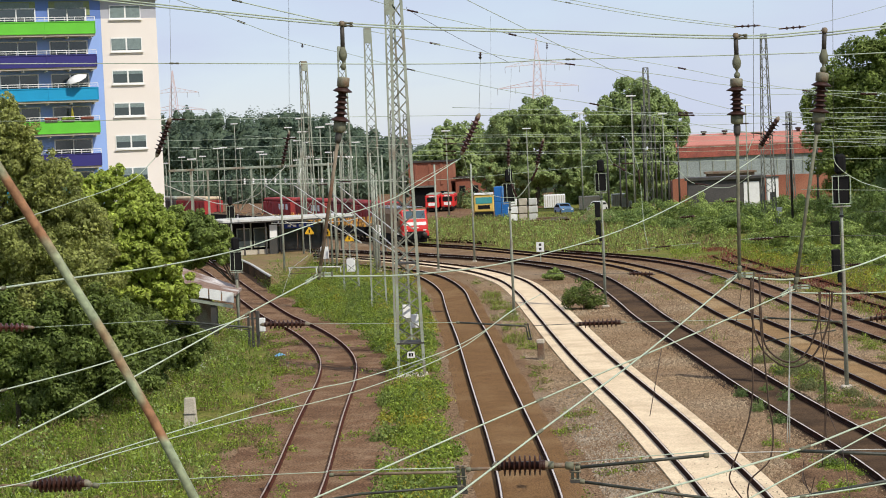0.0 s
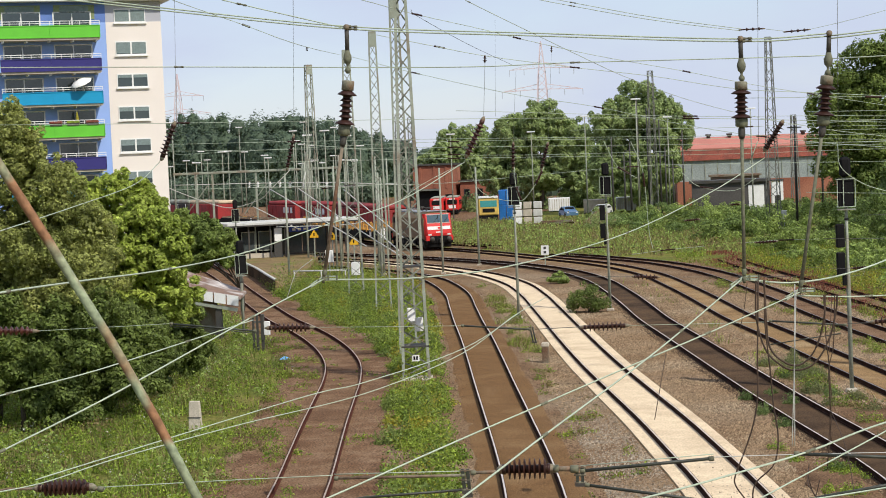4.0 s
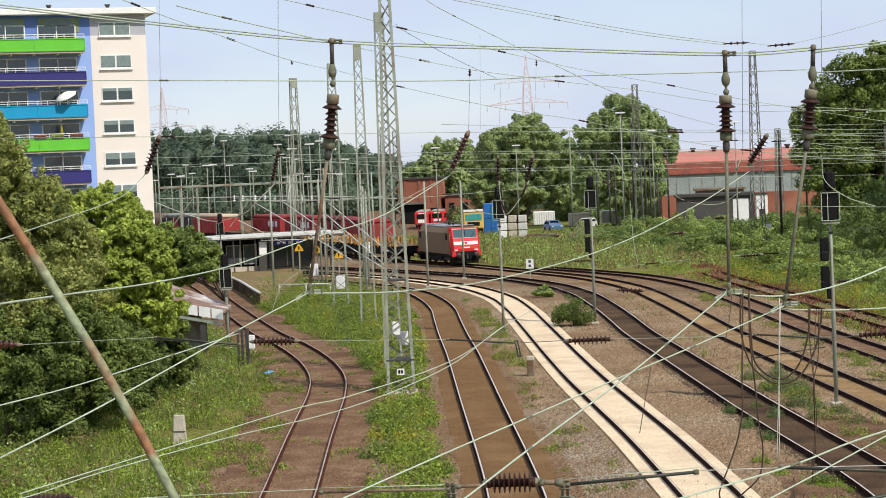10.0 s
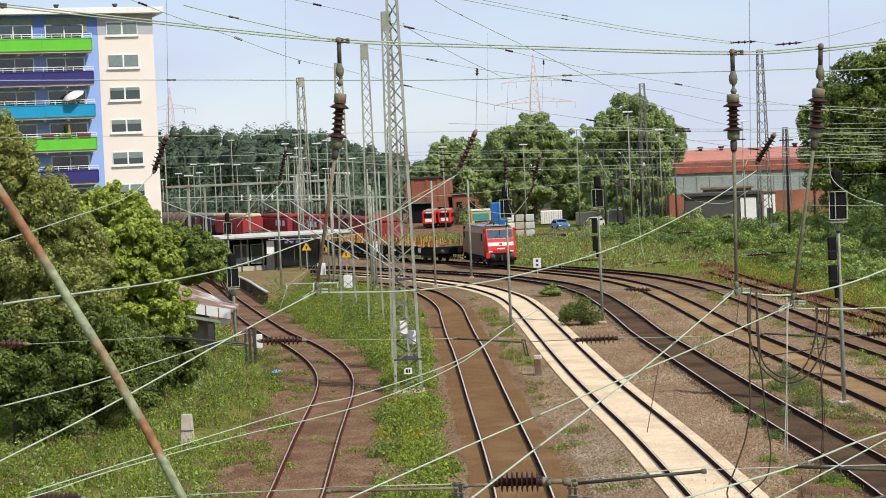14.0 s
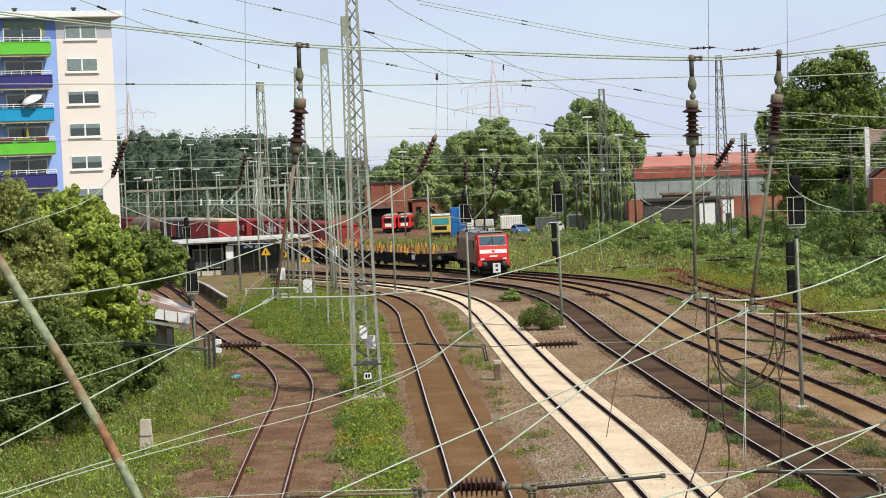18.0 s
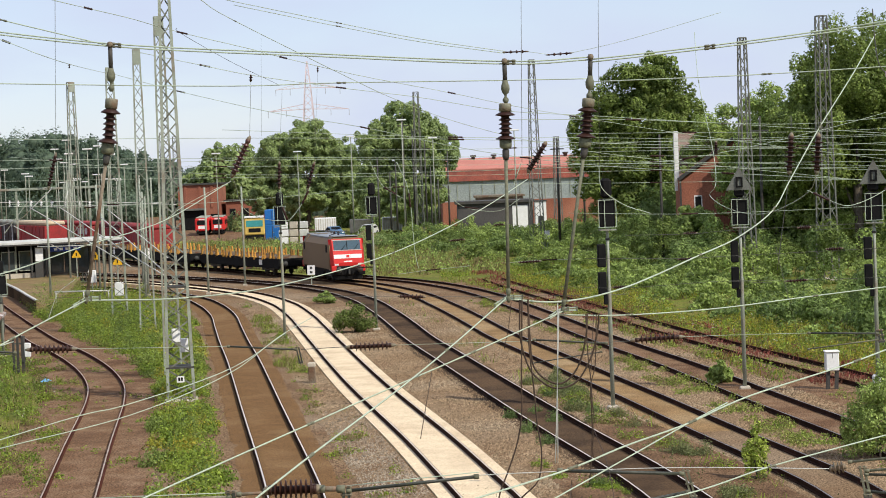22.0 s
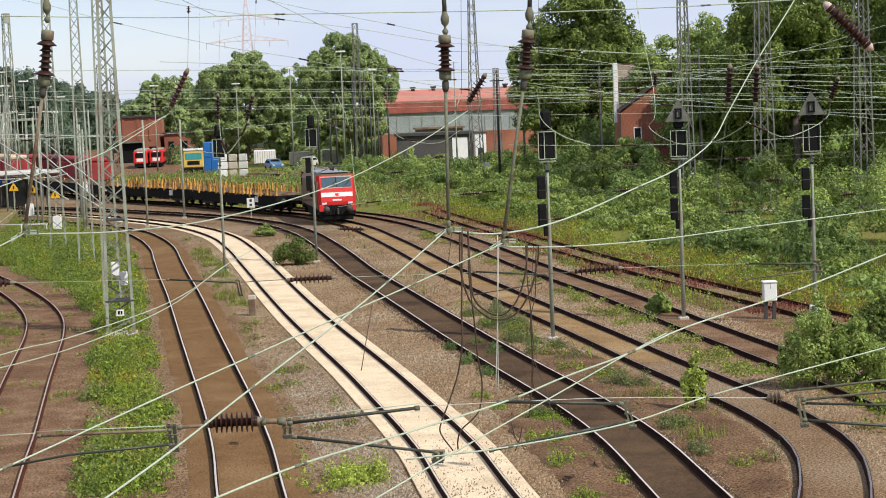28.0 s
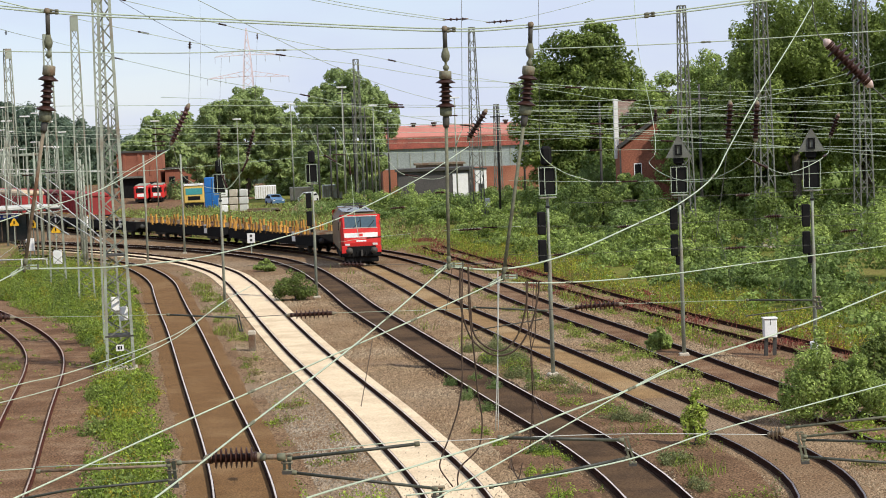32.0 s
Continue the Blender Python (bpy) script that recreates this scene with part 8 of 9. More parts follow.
    wire(0.0081, "wire_green", (-1.99, 12.00, 6.26), (-1.09, 13.00, 6.43), (-0.29, 14.00, 6.47), (0.46, 15.00, 6.51), (0.95, 15.60, 6.59), (1.55, 16.40, 6.65), (2.19, 17.20, 6.77), (3.36, 18.50, 6.90), (4.64, 20.00, 7.10), (6.16, 21.50, 7.40))
    wire(0.0062, "wire_green", (-0.64, 13.00, 6.13), (-0.00, 14.00, 6.29), (0.74, 15.20, 6.45), (1.55, 16.40, 6.65), (1.96, 17.00, 6.74))
    wire(0.0068, "wire_green", (-0.34, 14.00, 6.26), (0.43, 14.50, 6.23), (1.44, 15.50, 6.20), (2.23, 16.50, 6.23), (3.16, 17.50, 6.26), (4.38, 19.00, 6.25), (5.85, 20.50, 6.31))
    wire(0.0099, "wire_green", (-5.84, 13.00, 8.00), (-5.99, 15.00, 7.97), (-6.31, 18.00, 7.87), (-6.73, 22.00, 7.73), (-7.05, 27.00, 7.67), (-7.04, 32.00, 7.83), (-6.71, 38.00, 8.08), (-6.20, 44.00, 8.79))
    wire(0.0087, "wire_green", (-8.95, 20.00, 8.06), (-10.34, 26.00, 8.16), (-11.46, 32.00, 8.33), (-12.57, 39.00, 8.63), (-13.57, 44.00, 9.07))
    wire(0.0068, "wire_green", (-5.89, 13.00, 7.20), (-6.04, 15.00, 7.12), (-5.95, 17.00, 7.08), (-5.97, 20.00, 7.04), (-5.72, 22.00, 7.09))
    wire(0.005, "wire_green", (-5.71, 13.00, 6.60), (-5.40, 14.00, 6.54), (-5.10, 15.00, 6.57), (-4.57, 17.00, 6.55), (-3.79, 19.00, 6.56), (-3.08, 21.00, 6.73), (-2.85, 24.00, 6.87), (-2.71, 27.00, 6.88))
    wire(0.005, "wire_green", (-5.04, 13.00, 6.74), (-4.01, 17.00, 6.78), (-3.60, 18.00, 6.79), (-2.91, 20.00, 6.89), (-2.76, 24.00, 6.92))
    # slanting insulators on long pull-off wires
    span("thin pull-off wires carrying slanting brown insulators")
    insulator((-13.15, 44.00, 9.96), (-13.47, 44.00, 9.21), 0.12, 7, "ceramic", "slanting brown ribbed insulator on a pull-off wire")
    wire(0.0043, "wire_dark", (-12.97, 44.00, 13.36), (-13.09, 44.00, 10.09), (-13.15, 44.00, 9.96))
    wire(0.0074, "wire_green", (-13.47, 44.00, 9.21), (-13.57, 44.00, 9.07))
    insulator((-5.75, 44.00, 9.73), (-6.14, 44.00, 8.96), 0.12, 7, "ceramic_red", "slanting brown ribbed insulator on a pull-off wire")
    wire(0.0043, "wire_dark", (-5.63, 44.00, 11.16), (-5.72, 44.00, 9.83), (-5.75, 44.00, 9.73))
    wire(0.0074, "wire_green", (-6.14, 44.00, 8.96), (-6.21, 44.00, 8.80))
    insulator((-17.48, 75.00, 9.95), (-17.79, 75.00, 8.78), 0.13, 7, "ceramic", "slanting brown ribbed insulator on a pull-off wire")
    wire(0.0043, "wire_dark", (-17.21, 75.00, 16.21), (-17.45, 75.00, 10.17), (-17.48, 75.00, 9.95))
    wire(0.0074, "wire_green", (-17.79, 75.00, 8.78), (-17.90, 75.00, 8.56))
    insulator((-8.62, 75.00, 9.30), (-8.66, 75.00, 8.41), 0.12, 5, "ceramic", "slanting brown ribbed insulator on a pull-off wire")
    wire(0.0043, "wire_dark", (-8.39, 75.00, 12.18), (-8.61, 75.00, 9.52), (-8.62, 75.00, 9.30))
    wire(0.0074, "wire_green", (-8.66, 75.00, 8.41), (-8.68, 75.00, 7.96))
    insulator((-7.26, 75.00, 9.24), (-7.54, 75.00, 8.32), 0.12, 6, "ceramic", "slanting brown ribbed insulator on a pull-off wire")
    wire(0.0043, "wire_dark", (-6.96, 75.00, 12.88), (-7.23, 75.00, 9.35), (-7.26, 75.00, 9.24))
    wire(0.0074, "wire_green", (-7.54, 75.00, 8.32), (-7.69, 75.00, 8.01))
    insulator((1.08, 44.00, 9.37), (0.70, 44.00, 8.80), 0.12, 7, "ceramic", "slanting brown ribbed insulator on a pull-off wire")
    wire(0.0074, "wire_green", (0.70, 44.00, 8.80), (0.64, 44.00, 8.67))
    insulator((-5.63, 44.00, 11.22), (-5.64, 44.00, 11.08), 0.05, 2, "ceramic", "small black strain insulator")
    insulator((-6.95, 75.00, 13.06), (-6.96, 75.00, 12.86), 0.05, 2, "ceramic", "small black strain insulator")
    insulator((-16.76, 75.00, 13.53), (-16.76, 75.00, 13.40), 0.06, 2, "ceramic", "small black strain insulator")
    insulator((4.92, 24.00, 9.86), (5.40, 24.00, 9.36), 0.125, 7, "ceramic", "large slanting brown insulator with pale caps")
    wire(0.0074, "wire_dark", (4.72, 24.00, 10.70), (4.74, 24.00, 10.28), (4.79, 24.00, 9.99), (4.92, 24.00, 9.86))
    wire(0.0087, "wire_dark", (5.40, 24.00, 9.36), (5.70, 24.00, 9.06), (6.12, 24.00, 8.67))
    insulator((6.11, 40.00, 9.30), (6.05, 40.00, 8.59), 0.12, 6, "ceramic", "dark brown ribbed porcelain insulator")
    wire(0.0074, "wire_dark", (6.12, 40.00, 9.71), (6.11, 40.00, 9.30))
    insulator((6.67, 40.00, 9.28), (6.62, 40.00, 8.57), 0.12, 6, "ceramic", "dark brown ribbed porcelain insulator")
    wire(0.0074, "wire_dark", (6.68, 40.00, 9.69), (6.67, 40.00, 9.28))
    wire(0.0074, "wire_dark", (6.09, 40.00, 8.59), (6.03, 40.00, 8.39), (5.74, 40.00, 6.53))
    wire(0.0087, "wire_green", (6.63, 40.00, 8.57), (6.57, 41.00, 8.09), (6.12, 44.00, 7.60), (5.59, 46.00, 7.64), (5.27, 48.00, 7.96), (5.42, 48.00, 8.27), (5.60, 50.00, 9.10), (5.50, 52.00, 10.95), (5.63, 54.00, 12.46))
    insulator((11.49, 55.00, 9.00), (11.27, 55.00, 8.44), 0.13, 6, "ceramic", "dark brown ribbed porcelain insulator")
    wire(0.0099, "wire_green", (11.27, 55.00, 8.44), (11.12, 55.00, 7.88), (9.18, 50.00, 7.55), (8.59, 50.00, 7.69), (8.01, 50.00, 7.98))
    insulator((6.82, 60.00, 9.39), (6.81, 60.00, 9.04), 0.1, 4, "ceramic", "dark brown ribbed porcelain insulator")
    wire(0.0048, "wire_green", (-6.71, 38.00, 8.08), (-6.56, 40.00, 8.37), (-6.20, 44.00, 8.79))
    wire(0.0155, "wire_green", (-8.61, 75.00, 8.41), (-8.58, 75.00, 7.62), (-8.38, 75.00, 7.06), (-7.79, 75.00, 7.70), (-7.43, 75.00, 8.36))
    wire(0.0087, "wire_green", (-6.13, 44.00, 8.82), (-6.70, 50.00, 8.02), (-7.33, 60.00, 7.49), (-8.38, 75.00, 7.06))
    wire(0.0124, "wire_green", (-4.00, 75.00, 9.21), (-3.56, 75.00, 7.98), (-3.42, 75.00, 5.76), (-3.29, 75.00, 4.98))
    wire(0.0124, "wire_green", (-5.39, 80.00, 9.28), (-4.84, 80.00, 8.19), (-4.04, 80.00, 7.69))
    wire(0.0124, "wire_green", (-2.48, 90.00, 7.72), (-1.67, 90.00, 7.02), (-0.11, 90.00, 6.78), (0.95, 90.00, 7.32))
    # feeder lines above
    span("pale feeder wires high above the tracks")
    wire(0.0186, "wire_green", (-20.10, 107.50, 16.07), (-16.72, 108.00, 15.25), (-14.08, 110.00, 14.66), (-9.53, 114.00, 13.95), (-4.69, 118.00, 13.29), (0.42, 122.00, 12.40), (6.30, 128.00, 12.00), (16.32, 140.00, 11.37), (39.91, 150.00, 9.34))
    wire(0.0136, "wire_green", (-15.75, 66.00, 15.37), (-14.79, 69.00, 15.20), (-13.69, 72.00, 14.99), (-12.79, 77.00, 14.81), (-10.29, 80.00, 14.21), (-9.24, 82.00, 13.94), (-6.22, 88.00, 13.29), (-2.34, 93.00, 12.57), (0.35, 97.00, 12.03), (3.86, 102.00, 11.43), (13.38, 115.00, 10.01), (31.89, 120.00, 7.17))
    wire(0.0161, "wire_green", (-24.65, 120.50, 15.77), (-19.26, 115.00, 14.15), (-12.53, 110.00, 12.37), (-7.75, 108.00, 11.40), (-2.74, 105.00, 10.13), (1.16, 103.00, 9.33), (5.41, 100.00, 8.70), (11.36, 98.00, 8.11), (25.24, 95.00, 6.93))
    wire(0.0081, "wire_green", (-6.13, 40.00, 12.64), (-5.70, 42.00, 12.33), (-3.50, 50.00, 11.19), (-2.73, 53.00, 10.84), (-1.46, 57.00, 10.36), (0.18, 60.00, 9.89), (1.96, 62.00, 9.48), (5.81, 66.00, 8.87), (19.92, 75.00, 7.03))
    wire(0.0124, "wire_green", (-19.28, 58.00, 15.06), (-18.64, 60.00, 14.75), (-18.04, 62.00, 14.41), (-17.05, 66.00, 13.91), (-15.89, 70.00, 13.32), (-24.55, 120.00, 15.67))
    wire(0.0068, "wire_green", (-6.28, 22.00, 11.00), (-5.74, 22.00, 10.84), (-4.99, 22.00, 10.63), (-4.45, 22.00, 10.48))
    wire(0.0099, "wire_dark", (-12.79, 77.00, 14.94), (-12.75, 78.00, 14.78), (-11.65, 85.00, 13.93), (-10.76, 95.00, 13.33))
    wire(0.0074, "wire_green", (-5.65, 40.00, 12.62), (-3.29, 40.00, 12.04), (-1.55, 40.00, 11.63), (0.22, 40.00, 11.30))
    wire(0.0074, "wire_green", (-5.42, 40.00, 12.49), (-3.30, 40.00, 11.97), (-1.55, 40.00, 11.57), (0.21, 40.00, 11.26))
    wire(0.005, "wire_green", (0.66, 40.00, 11.28), (1.12, 40.00, 11.20))
    wire(0.005, "wire_green", (1.58, 40.00, 11.21), (2.35, 40.00, 11.35), (3.24, 40.00, 11.55), (4.73, 40.00, 11.93))
    insulator((0.22, 40.00, 11.28), (0.66, 40.00, 11.28), 0.035, 3, "ceramic", "thin dark strain insulator")
    insulator((1.12, 40.00, 11.19), (1.58, 40.00, 11.21), 0.035, 3, "ceramic", "thin dark strain insulator")
    # thin vertical droppers
    span("thin dark vertical dropper wires")
    wire(0.004, "wire_dark", (0.45, 30.00, 11.61), (0.37, 30.00, 8.96))
    wire(0.004, "wire_dark", (1.65, 30.00, 11.54), (1.58, 30.00, 8.86))
    wire(0.004, "wire_dark", (-17.16, 75.00, 16.66), (-17.42, 75.00, 10.81))
    wire(0.004, "wire_dark", (-10.96, 90.00, 15.32), (-11.13, 90.00, 10.74))
    wire(0.0062, "wire_green", (1.57, 30.00, 8.86), (1.61, 30.00, 8.51), (1.94, 30.00, 8.24), (2.35, 30.00, 8.09))
    wire(0.0074, "wire_green", (0.36, 30.00, 8.96), (0.29, 30.00, 8.79), (0.22, 30.00, 8.61))
    # cross-spans further back
    span("pale cross-span wires stretched between the distant masts")
    wire(0.0087, "wire_green", (-25.62, 60.00, 10.66), (-17.91, 60.00, 10.39), (-8.95, 60.00, 10.12), (-1.56, 60.00, 9.81), (4.76, 60.00, 9.40), (15.16, 60.00, 8.76))
    wire(0.0087, "wire_green", (-22.91, 75.00, 9.91), (-17.74, 75.00, 9.80), (-11.23, 75.00, 9.63), (5.93, 75.00, 9.07), (18.95, 75.00, 8.67))
    wire(0.0087, "wire_green", (-24.45, 80.00, 9.68), (-11.99, 80.00, 9.32), (6.32, 80.00, 8.76), (20.21, 80.00, 8.39))
    wire(0.0099, "wire_green", (-23.24, 90.00, 10.20), (-13.50, 90.00, 9.02), (-2.39, 90.00, 8.72), (7.11, 90.00, 8.63), (22.72, 90.00, 7.76))
    wire(0.0099, "wire_green", (-29.97, 100.00, 9.14), (-15.01, 100.00, 8.83), (-1.21, 100.00, 8.46), (7.89, 100.00, 8.37), (25.25, 100.00, 7.97))
    wire(0.0124, "wire_green", (-33.04, 110.00, 7.65), (-22.75, 110.00, 7.51), (-16.57, 110.00, 7.40), (-6.18, 110.00, 7.90), (-1.35, 110.00, 7.86), (8.66, 110.00, 7.61), (27.76, 110.00, 7.19))
    wire(0.0124, "wire_green", (-35.93, 120.00, 9.80), (-17.97, 120.00, 9.88), (0.31, 120.00, 9.27), (9.48, 120.00, 8.81), (30.30, 120.00, 7.64))
    wire(0.0087, "wire_green", (-10.10, 70.00, 10.61), (-1.82, 70.00, 10.03), (5.56, 70.00, 9.70), (17.69, 70.00, 8.93))
    wire(0.0087, "wire_green", (-7.22, 85.00, 9.87), (0.24, 85.00, 9.67), (6.74, 85.00, 9.72), (21.49, 85.00, 9.64))
    wire(0.0124, "wire_green", (-33.73, 130.00, 7.53), (-28.50, 130.00, 7.08), (-22.90, 130.00, 7.26))
    wire(0.0087, "wire_green", (0.47, 60.00, 10.34), (4.01, 60.00, 10.21), (9.31, 60.00, 9.87), (14.07, 60.00, 10.10), (16.41, 60.00, 10.28))
    wire(0.0087, "wire_green", (2.78, 75.00, 10.06), (7.20, 75.00, 9.94), (12.52, 75.00, 9.78), (17.57, 75.00, 9.84), (20.50, 75.00, 9.84))
    wire(0.0087, "wire_green", (3.89, 80.00, 9.74), (10.04, 80.00, 9.59), (18.74, 80.00, 9.55), (21.86, 80.00, 9.55))
    wire(0.0087, "wire_green", (4.37, 90.00, 9.58), (13.94, 90.00, 9.30), (21.07, 90.00, 9.36), (24.58, 90.00, 9.36))
    wire(0.0087, "wire_green", (2.19, 60.00, 8.86), (5.74, 60.00, 8.90), (10.02, 60.00, 9.63), (14.08, 60.00, 10.63), (16.43, 60.00, 11.25))
    wire(0.0074, "wire_green", (3.40, 70.00, 9.29), (10.84, 70.00, 9.14), (16.38, 70.00, 8.75))
    wire(0.0074, "wire_green", (2.14, 60.00, 7.35), (5.68, 60.00, 7.19), (9.24, 60.00, 7.18), (14.00, 60.00, 7.27))
    wire(0.005, "wire_dark", (2.18, 50.00, 6.41), (4.70, 50.00, 6.32), (6.18, 50.00, 6.34), (11.64, 50.00, 6.43))
    wire(0.005, "wire_dark", (1.56, 55.00, 5.38), (3.51, 55.00, 5.27), (6.29, 55.00, 5.36), (8.41, 55.00, 5.32), (12.79, 55.00, 5.29))
    wire(0.005, "wire_dark", (5.87, 50.00, 5.68), (7.05, 50.00, 5.59))
    wire(0.005, "wire_dark", (10.44, 52.00, 6.01), (12.10, 52.00, 6.03))
    wire(0.005, "wire_dark", (2.91, 45.00, 7.17), (4.51, 45.00, 7.15), (5.58, 45.00, 7.20), (10.49, 45.00, 7.28))
    wire(0.005, "wire_dark", (9.75, 60.00, 6.54), (13.99, 60.00, 6.56))
    insulator((2.90, 50.00, 5.62), (3.24, 50.00, 5.63), 0.06, 5, "ceramic", "brown ribbed insulator in a steady wire")
    insulator((4.81, 52.00, 6.19), (5.17, 52.00, 6.21), 0.06, 5, "ceramic", "brown ribbed insulator in a steady wire")
    insulator((8.17, 55.00, 5.29), (8.71, 55.00, 5.31), 0.06, 5, "ceramic", "brown ribbed insulator in a steady wire")
    insulator((8.48, 50.00, 6.42), (8.86, 50.00, 6.43), 0.06, 5, "ceramic", "brown ribbed insulator in a steady wire")
    insulator((10.89, 52.00, 5.84), (11.28, 52.00, 5.86), 0.06, 5, "ceramic", "brown ribbed insulator in a steady wire")
    insulator((6.98, 45.00, 7.20), (7.25, 45.00, 7.20), 0.06, 5, "ceramic", "brown ribbed insulator in a steady wire")
    insulator((5.75, 60.00, 6.58), (6.11, 60.00, 6.58), 0.06, 5, "ceramic", "brown ribbed insulator in a steady wire")
    wire(0.0074, "wire_green", (-3.84, 70.00, 5.06), (-2.81, 70.00, 5.17), (-1.17, 70.00, 5.28))
    wire(0.0074, "wire_green", (0.05, 70.00, 5.34), (1.47, 70.00, 5.40), (2.88, 70.00, 5.39))
    insulator((0.66, 70.00, 5.34), (1.37, 70.00, 5.36), 0.075, 5, "ceramic", "brown ribbed insulator in a steady wire")
    insulator((-0.22, 75.00, 6.59), (0.11, 75.00, 6.60), 0.075, 5, "ceramic", "brown ribbed insulator in a steady wire")
    insulator((-1.98, 75.00, 6.04), (-1.48, 75.00, 6.07), 0.075, 5, "ceramic", "brown ribbed insulator in a steady wire")
    insulator((-8.63, 110.00, 3.34), (-7.48, 110.00, 3.33), 0.075, 5, "ceramic", "brown ribbed insulator in a steady wire")
    # middle registration line
    span("steady wires of the middle registration line")
    wire(0.005, "wire_green", (-13.88, 33.00, 6.06), (-12.58, 33.00, 6.09), (-11.30, 33.00, 6.12), (-10.12, 33.00, 6.15))
    rod(0.0238, "steel_dark", (-10.12, 33.00, 6.15), (-8.53, 33.00, 5.97), label="tubular steel registration arm")
    rod(0.0119, "steel_dark", (-10.12, 33.00, 6.11), (-9.21, 33.00, 6.02), (-8.54, 33.00, 5.93), label="tubular steel registration arm")
    insulator((-13.66, 33.00, 6.12), (-12.69, 33.00, 6.09), 0.085, 8, "ceramic_red", "dark brown ribbed porcelain insulator")
    insulator((-8.29, 33.00, 6.02), (-7.55, 33.00, 6.01), 0.08, 8, "ceramic", "dark brown ribbed porcelain insulator")
    wire(0.0043, "wire_green", (-7.55, 33.00, 6.01), (-6.13, 33.00, 5.98), (-4.84, 33.00, 5.96))
    rod(0.0221, "steel_dark", (-4.84, 33.00, 5.96), (-3.61, 33.00, 5.86), label="tubular steel registration arm")
    rod(0.0255, "steel_dark", (-3.61, 33.00, 5.91), (-3.61, 33.00, 5.80), (-3.56, 33.00, 5.64), label="hinge of a registration arm")
    wire(0.0062, "wire_dark", (-3.55, 33.00, 5.86), (-2.74, 33.00, 5.88))
    insulator((-2.69, 33.00, 5.87), (-1.97, 33.00, 5.88), 0.08, 8, "ceramic", "dark brown ribbed porcelain insulator")
    wire(0.0043, "wire_green", (-1.97, 33.00, 5.88), (-0.02, 33.00, 5.87), (0.65, 33.00, 5.88))
    rod(0.0221, "steel_dark", (0.48, 33.00, 5.89), (1.78, 33.00, 5.78), label="tubular steel registration arm")
    rod(0.0136, "steel_dark", (0.46, 33.00, 5.48), (1.68, 33.00, 5.64), label="tubular steel registration arm")
    wire(0.005, "wire_dark", (1.73, 33.00, 5.80), (2.22, 33.00, 5.81))
    insulator((2.25, 33.00, 5.82), (3.01, 33.00, 5.85), 0.08, 8, "ceramic", "dark brown ribbed porcelain insulator")
    wire(0.0043, "wire_green", (3.01, 33.00, 5.85), (4.04, 33.00, 5.85), (5.22, 33.00, 5.84))
    rod(0.0221, "steel_dark", (5.22, 33.00, 5.84), (6.44, 33.00, 5.79), label="tubular steel registration arm")
    rod(0.017, "steel_olive", (5.21, 33.00, 5.56), (6.49, 33.00, 5.69), label="tubular steel registration arm")
    rod(0.034, "steel_dark", (6.45, 33.00, 5.86), (6.49, 33.00, 5.66), label="hinge of a registration arm")
    wire(0.0032, "wire_dark", (4.72, 33.00, 7.34), (5.11, 33.00, 5.56))
    wire(0.0074, "wire_dark", (-7.36, 70.00, 4.31), (-6.70, 70.00, 4.33), (-3.87, 70.00, 4.26))
    insulator((-3.79, 70.00, 4.25), (-2.94, 70.00, 4.20), 0.11, 5, "ceramic", "brown ribbed insulator in a steady wire")
    wire(0.0074, "wire_dark", (-2.86, 70.00, 4.20), (0.94, 70.00, 4.09), (4.47, 70.00, 4.03))
    # near registration arms
    span("thin wires of the near registration arms")
    wire(0.0048, "wire_green", (-6.34, 18.00, 5.81), (-4.98, 18.00, 5.86), (-3.96, 18.00, 5.89))
    insulator((-6.95, 18.00, 5.81), (-6.42, 18.00, 5.82), 0.082, 9, "ceramic", "dark brown ribbed porcelain insulator")
    rod(0.0255, "cap", (-6.42, 18.00, 5.81), (-6.28, 18.00, 5.79), label="tubular steel registration arm")
    rod(0.017, "steel_rust", (-7.66, 18.00, 5.75), (-7.27, 18.00, 5.81), (-6.95, 18.00, 5.81), label="tubular steel registration arm")
    rod(0.0187, "steel_rust", (-3.95, 18.00, 5.86), (-2.66, 18.00, 5.87), label="tubular steel registration arm")
    wire(0.0048, "wire_green", (-3.95, 18.00, 5.90), (-2.66, 18.00, 5.91))
    rod(0.0298, "steel_dark", (-2.66, 18.00, 5.93), (-2.65, 18.00, 5.72), label="hinge of a registration arm")
    insulator((-2.30, 18.00, 5.92), (-1.84, 18.00, 5.92), 0.1, 8, "ceramic", "dark brown ribbed porcelain insulator")
    rod(0.0213, "cap", (-2.61, 18.00, 5.89), (-2.30, 18.00, 5.90), label="tubular steel registration arm")
    rod(0.034, "cap", (-1.84, 18.00, 5.92), (-1.57, 18.00, 5.91), label="tubular steel registration arm")
    rod(0.0221, "steel_dark", (-1.56, 18.00, 5.89), (-0.29, 18.00, 5.99), label="tubular steel registration arm")
    wire(0.0048, "wire_green", (-1.56, 18.00, 5.94), (-0.29, 18.00, 6.03))
    rod(0.0298, "steel_dark", (-1.56, 18.00, 5.94), (-1.56, 18.00, 5.77), label="hinge of a registration arm")
    rod(0.0204, "steel_dark", (-1.52, 18.00, 5.76), (-0.13, 18.00, 5.55), label="tubular steel registration arm")
    rod(0.034, "steel_dark", (-0.13, 18.00, 5.57), (-0.14, 18.00, 5.48), label="hinge of a registration arm")
    rod(0.017, "steel_dark", (-4.30, 18.00, 5.57), (-3.65, 18.00, 5.67), (-2.66, 18.00, 5.73), label="tubular steel registration arm")
